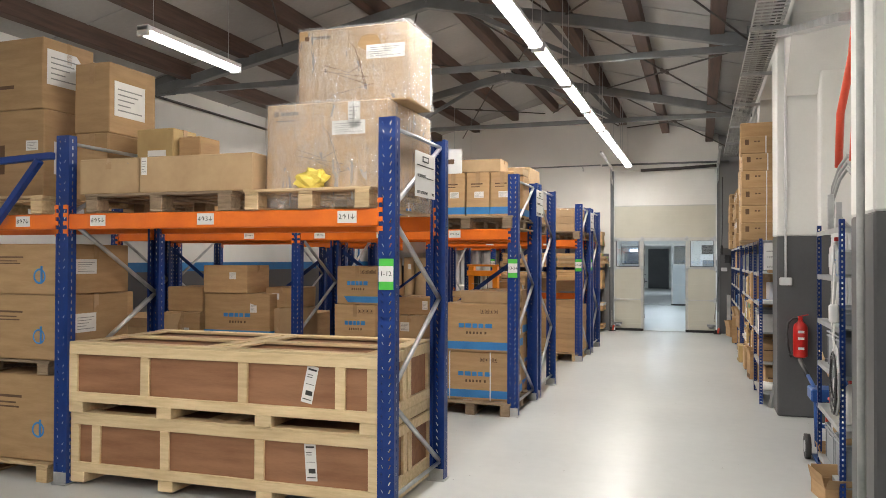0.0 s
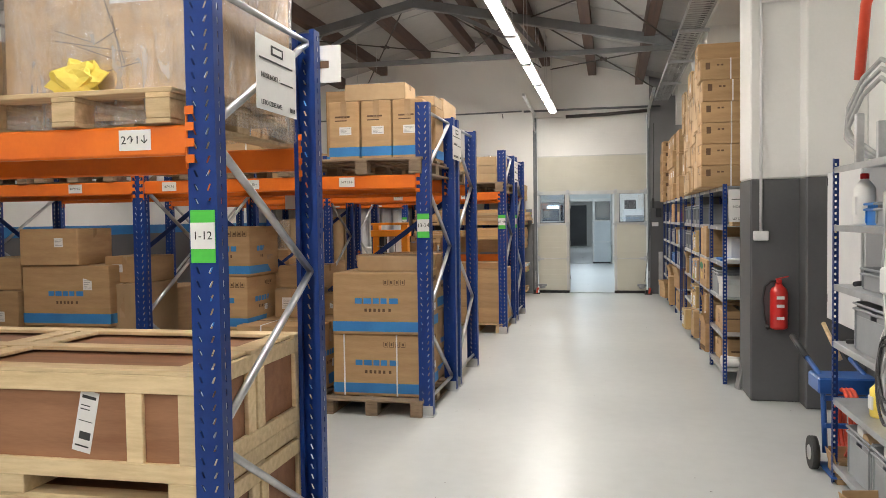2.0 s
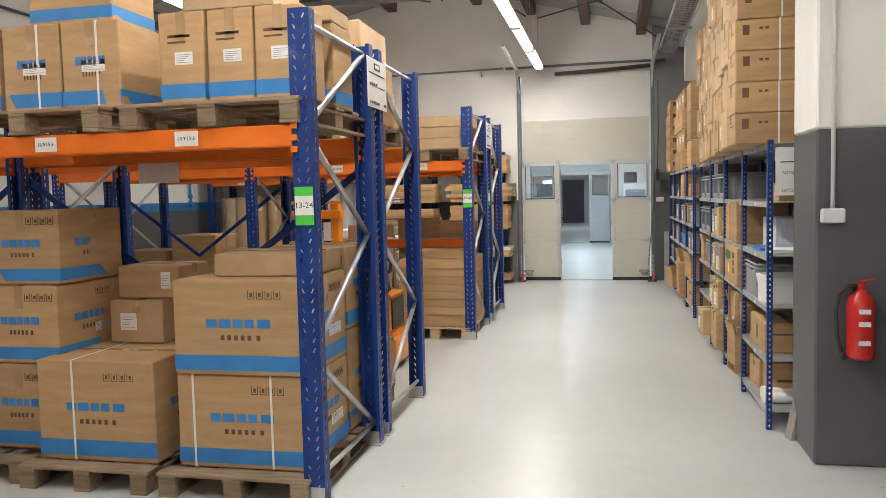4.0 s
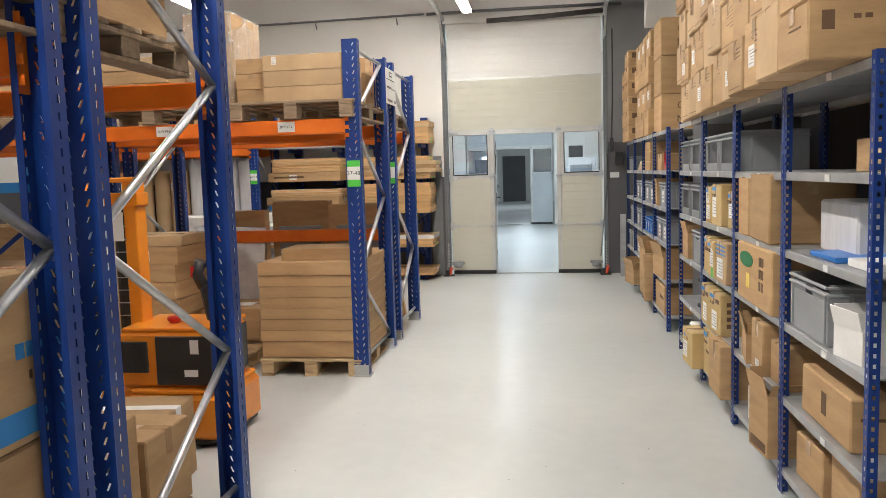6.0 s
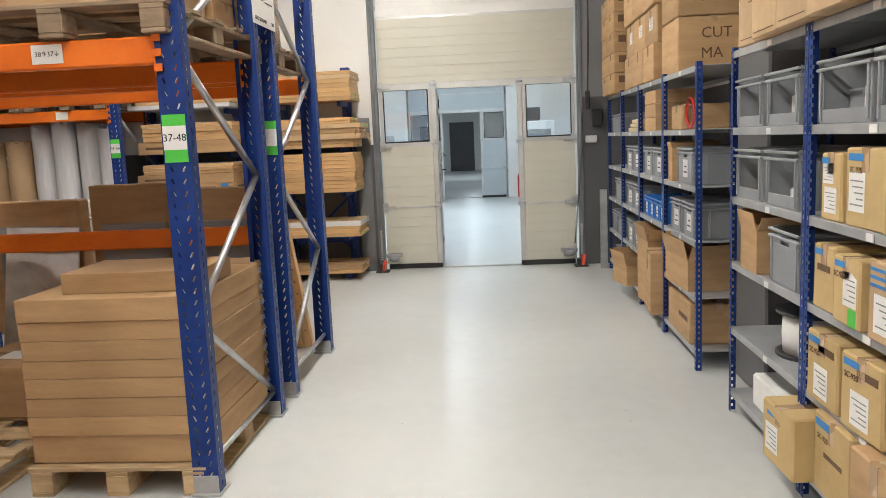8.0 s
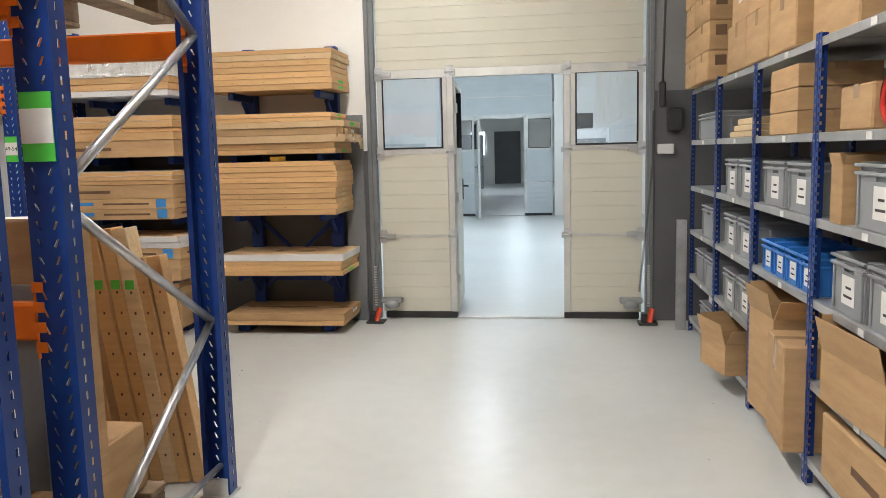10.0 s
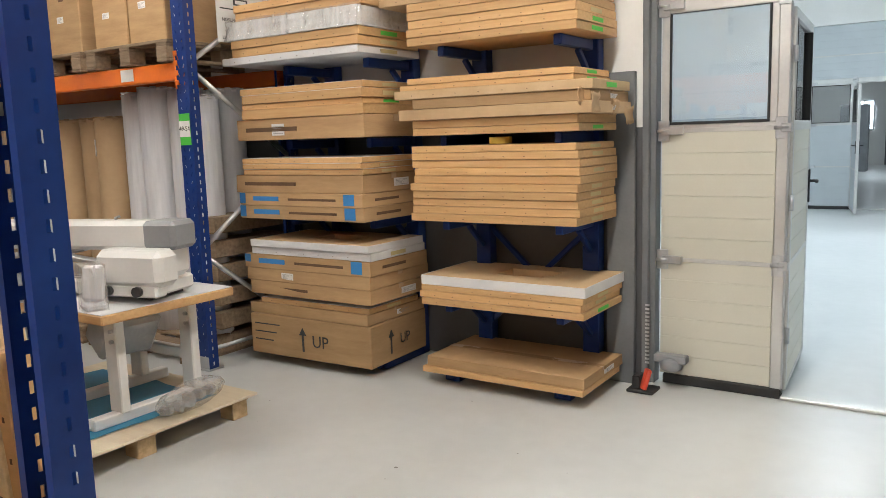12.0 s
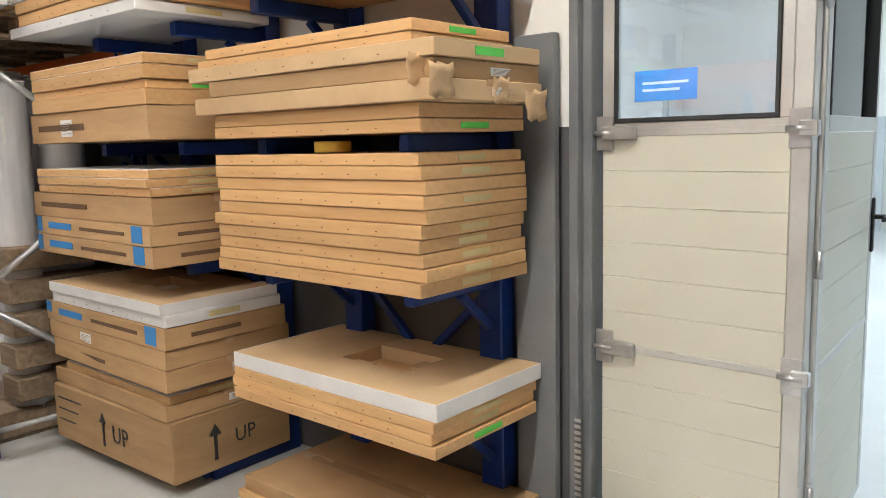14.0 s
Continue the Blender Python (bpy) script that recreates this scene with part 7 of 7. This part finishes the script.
# fifth to eighth units
ec(13.8, Z0, 0.6, 0.26, 0.36, 0.0, print_rows=(("w", 0.1, 0.5, 0.5, 0.62),))
ec(13.8, Z1, 0.5, 0.2, 0.36, -0.02, 4, flaps=True)
for y in (13.95, 13.6):
    bin_box(sx(0.4), y, Z2, 0.4, 0.3, 0.22)
bin_box(sx(0.4), 13.7, Z3, 0.4, 0.4, 0.23)
ec(14.05, Z3, 0.12, 0.22, 0.3, 0.0, flaps=True)
ec(13.95, Z4, 0.3, 0.16, 0.3, 0.02, mat=M_CARTON)
bm = bmesh.new()
tube(bm, [(SX + 0.05, 13.7 + 0.1 * math.cos(k * 0.5), Z4 + 0.1 + 0.09 * math.sin(k * 0.5)) for k in range(20)], 0.01, 6)
tagged(part("cable_coil", bm, M_RED, label="coiled dark red cable on a shelf"), category="cable")
ec(14.85, Z0, 0.36, 0.5, 0.34, -0.05, 3, flaps=True, label="tall open cardboard box on the low shelf")
ec(14.47, Z0, 0.32, 0.46, 0.34, -0.08, -3)
for k in range(4):
    bin_box(sx(0.3), 14.4 + 0.2 * k, Z2, 0.3, 0.17, 0.16, M_BINBLUE)
for k in range(2):
    bin_box(sx(0.4), 14.52 + 0.4 * k, Z3, 0.4, 0.34, 0.22)
for k in range(3):
    ec(14.75, Z4 + 0.1 * k, 0.42, 0.097, 0.34, 0.0, label="flat brown carton on a shelf", group="shelf cartons")
ec(15.65, Z0, 0.34, 0.18, 0.36, -0.12, 12, flaps=True, label="open cardboard box jutting from the low shelf")
for k in range(2):
    bin_box(sx(0.4), 15.45 + 0.36 * k, Z1, 0.4, 0.3, 0.22)
    bin_box(sx(0.4), 15.45 + 0.36 * k, Z2, 0.4, 0.3, 0.22)
    bin_box(sx(0.4), 15.45 + 0.36 * k, Z3, 0.4, 0.3, 0.22)
    bin_box(sx(0.4), 16.4 + 0.36 * k, Z1, 0.4, 0.3, 0.22, label_on=False)
bin_box(sx(0.4), 16.5, Z2, 0.4, 0.36, 0.22, label_on=False)
bin_box(sx(0.4), 16.5, Z0, 0.4, 0.4, 0.2, label_on=False)
solid("paper_pad", [(SX + 0.05, SX + 0.35, 16.38, 16.6, Z0 + 0.2, Z0 + 0.28)], M_PAPER, label="stack of white papers in a bin", category="paper", c=0.01)
for k in range(3):
    solid("wood_strip", [(SX + 0.03, SX + 0.33, 15.3 + 0.02 * k, 15.95 - 0.1 * k, Z4 + 0.035 * k, Z4 + 0.033 + 0.035 * k)], M_PINE, label="pale wooden strips on a shelf", category="wood", group="wood strips", c=0.004)
bin_box(sx(0.4), 16.55, Z4, 0.4, 0.6, 0.18, label_on=False)
# the loads were laid out from a shelf end at 8.8
for ob in scene.objects:
    if ob not in before and ob.parent is None:
        ob.location.y += 0.14
# cartons on top of the shelving
for j in range(6):
    carton(0.9 + random.uniform(-0.012, 0.012), 9.17, 1.832 + 0.197 * j, 0.58, 0.31, 0.194, random.uniform(-1, 1), M_CARTON, print_rows=(("s", 0.08, 0.15, 0.5, 0.82), ("s", 0.64, 0.74, 0.36, 0.8), ("s", 0.25, 0.29, 0.66, 0.74), ("s", 0.31, 0.35, 0.66, 0.74), ("w", 0.2, 0.6, 0.6, 0.63)), straps=(0.45,), group="cartons on the shelving", label="flat brown carton with a strap stacked on the shelving")
for k in range(10):
    y, z, x = 9.5 + 0.335 * k, 1.832, 0.905 + 0.016 * k
    for j in range(5):
        h = random.choice((0.25, 0.27, 0.29))
        pr = [("w", 0.12, 0.12 + random.uniform(0.2, 0.5), 0.8 - 0.075 * q, 0.818 - 0.075 * q) for q in range(random.randint(2, 6))] + [("w", 0.1, 0.9, 0.1, 0.115)] * (random.random() < 0.4)
        lb = (("w", 0.45, 0.75, 0.3, 0.62),) if random.random() < 0.3 else ()
        carton(x + random.uniform(-0.022, 0.022), y, z, 0.56, 0.322, h - 0.003, random.uniform(-2, 2), M_CARTON if random.random() < 0.65 else M_CARTON2, labels=lb, print_rows=tuple(pr), group="cartons on the shelving", label="brown printed carton stacked on the shelving")
        z += h
for j in range(3):
    cc = carton(1.06, 14.4, 1.832 + 0.365 * j, 0.46, 0.5, 0.36, random.uniform(-1, 1), M_CARTON, label="large brown carton with bold black print", group="cartons on the shelving")
    text_part("printed_word", "CUT", 0.1, M_CARTDARK, cc, pose(0.02, -0.2545, 0.25, 90, 0, 0))
    text_part("printed_word", "MA", 0.1, M_CARTDARK, cc, pose(-0.01, -0.2545, 0.12, 90, 0, 0))
for k in range(3):
    for j in range(4):
        carton(1.0 + 0.02 * (j % 2), 14.92 + 0.44 * k, 1.832 + 0.27 * j, 0.44, 0.44, 0.265, random.uniform(-2, 2), M_CARTON, labels=(("w", 0.3, 0.6, 0.4, 0.75),) if j % 2 else (), group="cartons on the shelving", label="brown carton stacked on the shelving")
for k in range(2):
    for j in range(6 - k):
        carton(0.96, 16.55 + 0.42 * k, 1.832 + 0.185 * j, 0.46, 0.4, 0.182, random.uniform(-1, 1), M_CARTON, straps=(0.5,), print_rows=(("s", 0.1, 0.25, 0.5, 0.85),), group="cartons on the shelving", label="flat brown carton stacked on the shelving")
for u in range(8):
    y = SHELF_Y[u][0]
    for z in LEVELS[1:]:
        solid("shelf_label", [(SX - 0.002, SX + 0.001, y + 0.4, y + 0.45, z - 0.032, z - 0.006)], M_PAPER, label="small white shelf label", category="label", group="shelf labels", c=0)
bm = bmesh.new()
bar(bm, (SX + 0.1, 8.75, 0.0), (SX + 0.34, 8.81, 1.15), 0.08, 0.03, 0.004)
tagged(part("steel_profile", bm, M_GALV, label="grey steel profile leaning at the shelf end"), category="profile")

# ---- niche with tools ----
ex = empty("fire_extinguisher", 1.13, 8.215, 0.62, 0, "red fire extinguisher with black hose on the pillar", "extinguisher")
ex.scale = (0.84, 0.84, 0.84)
bm = bmesh.new()
lathe(bm, 0, 0, [(0.06, 0.0), (0.08, 0.015), (0.083, 0.03), (0.083, 0.36), (0.07, 0.4), (0.035, 0.43), (0.03, 0.45)], 22)
part("cylinder", bm, M_RED, ex)
bm = bmesh.new()
bar(bm, (0, 0, 0.45), (0, 0, 0.49), 0.05, 0.04, 0.006)
bar(bm, (-0.03, 0, 0.49), (0.09, 0, 0.52), 0.02, 0.012, 0.003)
part("valve", bm, M_RED, ex)
bm = bmesh.new()
tube(bm, [(-0.02, 0, 0.47), (-0.08, -0.01, 0.47), (-0.13, -0.01, 0.42), (-0.15, -0.01, 0.3), (-0.14, -0.01, 0.15), (-0.11, -0.01, 0.03)], 0.013, 8)
tube(bm, [(-0.115, -0.01, 0.05), (-0.1, -0.01, 0.0)], 0.02, 8)
part("hose", bm, M_BLACK, ex)
solid("wall_hook", [(-0.03, 0.03, 0.05, 0.088, 0.36, 0.46)], M_BLACK, ex)
for zz in (0.3, 0.22, 0.1):
    solid("printed_line", [(-0.035, 0.035, -0.0848, -0.0815, zz, zz + 0.03)], M_PAPER, ex, c=0)
solid("wall_switch", [(0.94, 1.06, 8.245, 8.288, 1.35, 1.43)], M_LAMWHITE, label="white switch box on the dark pillar", category="switch", c=0.008)
bm = bmesh.new()
tube(bm, [(1.0, 8.27, 1.43), (1.0, 8.27, 2.6), (1.0, 8.27, 3.95)], 0.012, 8)
tagged(part("conduit", bm, M_LAMWHITE, label="white conduit running up the pillar"), category="conduit")
cab = empty("electric_cabinet", 1.5, 7.08, 0.81, 0, "white steel electric cabinet on the wall", "cabinet")
solid("body", [(-0.18, 0.25, -0.42, 0.36, 0, 1.05)], M_LAMWHITE, cab, c=0.008)
solid("cabinet_door", [(-0.2, -0.183, -0.415, 0.355, 0.005, 1.045)], M_LAMWHITE, cab, c=0.004)
for z in (0.12, 0.95):
    solid("hinge", [(-0.205, -0.17, 0.34, 0.37, z, z + 0.06)], M_BLACK, cab, c=0.004)
solid("warning_label", [(-0.2015, -0.2003, 0.08, 0.14, 0.58, 0.65)], M_YELLOW, cab, c=0)
ht = empty("hand_truck", 1.12, 6.5, 0, 0, "blue hand truck with black grips and a red hose coil", "hand truck")
for x in (-0.06, 0.2):
    bm = bmesh.new()
    tube(bm, [(x, 0, 0.1), (x, 0.06, 0.5), (x, 0.16, 0.56), (x - 0.04, 0.55, 0.68)], 0.017, 8)
    part("side_rail", bm, M_TOOLBLUE, ht)
    bm = bmesh.new()
    tube(bm, [(x - 0.025, 0.36, 0.625), (x - 0.05, 0.66, 0.72)], 0.02, 8)
    part("grip", bm, M_BLACK, ht)
    bm = bmesh.new()
    tube(bm, [(x - 0.09, 0.0, 0.1), (x - 0.05, 0.0, 0.1)], 0.1, 20)
    w_ = part("wheel", bm, M_RUBBER, ht)
    bm = bmesh.new()
    tube(bm, [(x - 0.095, 0.0, 0.1), (x - 0.045, 0.0, 0.1)], 0.045, 14)
    part("rim", bm, M_GALV, w_)
solid("tool_tray", [(-0.1, 0.24, 0.0, 0.26, 0.46, 0.56)], M_TOOLBLUE, ht, c=0.01)
solid("toe_plate", [(-0.1, 0.24, -0.3, 0.02, 0.03, 0.04)], M_TOOLBLUE, ht, c=0.003)
for z in (0.25, 0.42):
    solid("cross_bar", [(-0.06, 0.2, 0.0, 0.03, z, z + 0.03)], M_TOOLBLUE, ht, c=0.003)
bm = bmesh.new()
for q in range(3):
    tube(bm, [(0.03 + 0.025 * q, -0.04 + 0.16 * math.cos(k * 0.35), 0.3 + 0.2 * math.sin(k * 0.35)) for k in range(19)], 0.013, 6)
part("hose_coil", bm, M_HOSE, ht, "coiled red hose")
for a, b, m in (((0.05, 0.1, 0.66), (0.0, 0.3, 0.86), M_PALLET), ((0.14, 0.12, 0.66), (0.12, -0.15, 0.74), M_BLACK)):
    bm = bmesh.new()
    tube(bm, [a, b], 0.014, 8)
    part("tool_handle", bm, m, ht)
# goods on the near unit
NX = 1.05
for k in range(2):
    bin_box(NX + 0.22, 5.45 + 0.42 * k, 0.122, 0.4, 0.38, 0.27, label_on=False)
    for q in range(2):
        bm = bmesh.new()
        tube(bm, [(NX + 0.04, 5.4 + 0.42 * k + 0.1 * q, 0.36 + 0.03 * q), (NX + 0.36, 5.42 + 0.42 * k + 0.1 * q, 0.4)], 0.045, 12)
        tagged(part("paper_roll", bm, M_PAPER if q else M_CARTON2, label="roll of paper in a grey bin"), category="paper roll")


def bottle(x, y, z, r, h, mat, cap, label):
    t = empty("bottle", x, y, z, 0, label, "bottle", "bottles")
    bm = bmesh.new()
    lathe(bm, 0, 0, [(r * 0.95, 0), (r, 0.01), (r, h * 0.72), (r * 0.5, h * 0.86), (r * 0.35, h * 0.88), (r * 0.35, h * 0.92)], 18)
    part("flask", bm, mat, t)
    bm = bmesh.new()
    lathe(bm, 0, 0, [(r * 0.42, h * 0.9), (r * 0.42, h), (r * 0.3, h * 1.01)], 14)
    part("cap", bm, cap, t)
    solid("bottle_label", [(-r - 0.001, -r * 0.8, -r * 0.55, r * 0.55, h * 0.2, h * 0.55)], M_PAPER, t, c=0)


bottle(NX + 0.1, 6.08, 1.502, 0.055, 0.28, M_PAPER, M_RED, "white canister with a red cap on a shelf")
bottle(NX + 0.1, 5.45, 0.502, 0.07, 0.3, M_PAPER, M_RED, "white canister with a red cap on a shelf")
bottle(NX + 0.12, 5.62, 0.502, 0.06, 0.26, M_YELLOW, M_RED, "yellow oil bottle with a red cap")
bottle(NX + 0.1, 5.8, 0.502, 0.05, 0.2, M_YELLOW, M_BLACK, "yellow oil bottle on the shelf")
bin_box(NX + 0.2, 5.85, 1.502, 0.26, 0.2, 0.12, M_BINBLUE, label_on=False)
ec_tray = bin_box(NX + 0.2, 5.62, 1.502, 0.3, 0.2, 0.12, label_on=False)
bin_box(NX + 0.24, 5.65, 0.832, 0.44, 0.6, 0.26, label_on=False)
bin_box(NX + 0.24, 5.7, 1.162, 0.4, 0.4, 0.12, label_on=False)
for a, b in (((NX + 0.02, 6.1, 0.85), (NX + 0.2, 5.95, 0.87)), ((NX + 0.03, 6.0, 1.18), (NX + 0.25, 6.15, 1.19))):
    bm = bmesh.new()
    tube(bm, [a, b], 0.014, 8)
    tagged(part("hand_tool", bm, M_BLACK, label="black hand tool lying on the shelf"), category="tool")
solid("small_speaker", [(NX, NX + 0.12, 5.38, 5.48, 1.502, 1.68)], M_CABLE, label="grey power adapter box on the shelf", category="adapter", c=0.015)
carton(NX + 0.15, 6.3, 0.0, 0.3, 0.2, 0.1, 0, C, flaps=True, label="low open carton on the floor by the shelf")
carton(NX + 0.0, 5.4, 0.0, 0.26, 0.3, 0.1, 10, C, flaps=True, label="open carton of scrap under the shelf")
# cable coils hung on the post
coil = empty("cable_bundle", NX - 0.03, 5.22, 0.5, 0, "bundle of grey and white cables hung on a shelf post", "cable")
for q in range(9):
    bm = bmesh.new()
    r, zc = 0.1 + 0.012 * (q % 4), 0.26 + 0.012 * q
    tube(bm, [(0.012 * math.sin(q * 2.2) - 0.015, r * math.cos(k * 0.4) + 0.01 * math.sin(q * 1.1), zc + 1.5 * r * math.sin(k * 0.4)) for k in range(17)], 0.007, 6)
    part("cable_loop", bm, (M_CABLE, M_PAPER, M_BLACK)[q % 3], coil)
for q in range(4):
    bm = bmesh.new()
    tube(bm, [(-0.01, 0.02 * q - 0.03, 0.42), (-0.03, 0.03 * q - 0.04, 0.62 + 0.05 * q), (-0.01, 0.02 * q - 0.02, 0.85 + 0.12 * q)], 0.007, 6)
    part("cable_lead", bm, (M_PAPER, M_CABLE)[q % 2], coil)
solid("power_socket", [(NX - 0.08, NX - 0.03, 5.15, 5.25, 1.2, 1.32)], M_LAMWHITE, label="white socket outlet on the shelf post", category="socket", c=0.01)
# hoses hung from the tray
for q, (dx, dy) in enumerate(((0, 0), (0.03, -0.25))):
    bm = bmesh.new()
    tube(bm, [(1.24 + dx, 5.75 + dy, 3.5), (1.21 + dx, 5.8 + dy, 3.1), (1.2 + dx, 6.0 + dy + 0.25 * (q == 0), 2.75), (1.21 + dx, 6.2 + dy + 0.2 * (q == 0), 2.35)], 0.03, 12)
    tagged(part("duct_hose", bm, M_HOSE, label="orange-red flexible duct hanging from the cable tray"), category="hose", group="duct hoses")
for q in range(3):
    bm = bmesh.new()
    tube(bm, [(1.24, 5.8, 2.3 - 0.06 * q), (1.22, 6.05, 2.4 - 0.05 * q), (1.2, 6.3, 2.34 - 0.05 * q), (1.18, 6.5, 2.2 - 0.06 * q), (1.18, 6.55 - 0.06 * q, 2.02), (1.2, 6.3 - 0.1 * q, 1.9), (1.24, 6.1, 1.86)], 0.013, 8)
    tagged(part("grey_cable", bm, M_CABLE, label="thick grey cable looping down to the shelf"), category="cable", group="grey cables")
bm = bmesh.new()
bar(bm, (0.95, 8.3, 3.95), (1.2, 5.7, 3.35), 0.2, 0.06, 0.004)
tagged(part("cable_duct", bm, M_GALV, label="galvanised cable duct sloping along the wall"), category="cable duct", kind="structure")
for y, z in ((5.95, 2.1), (5.6, 2.02)):
    solid("slotted_post", [(NX + 0.02, NX + 0.06, y, y + 0.04, 1.83, z)], M_GALV, label="short galvanised slotted post on the shelf top", category="post", c=0.003)
bm = bmesh.new()
tube(bm, [(0.935, 3.94, 0.3), (0.935, 3.94, 2.4), (0.935, 3.94, 4.0)], 0.02, 8)
tagged(part("conduit", bm, M_CABLE, label="grey conduit running up the pillar edge"), category="conduit")
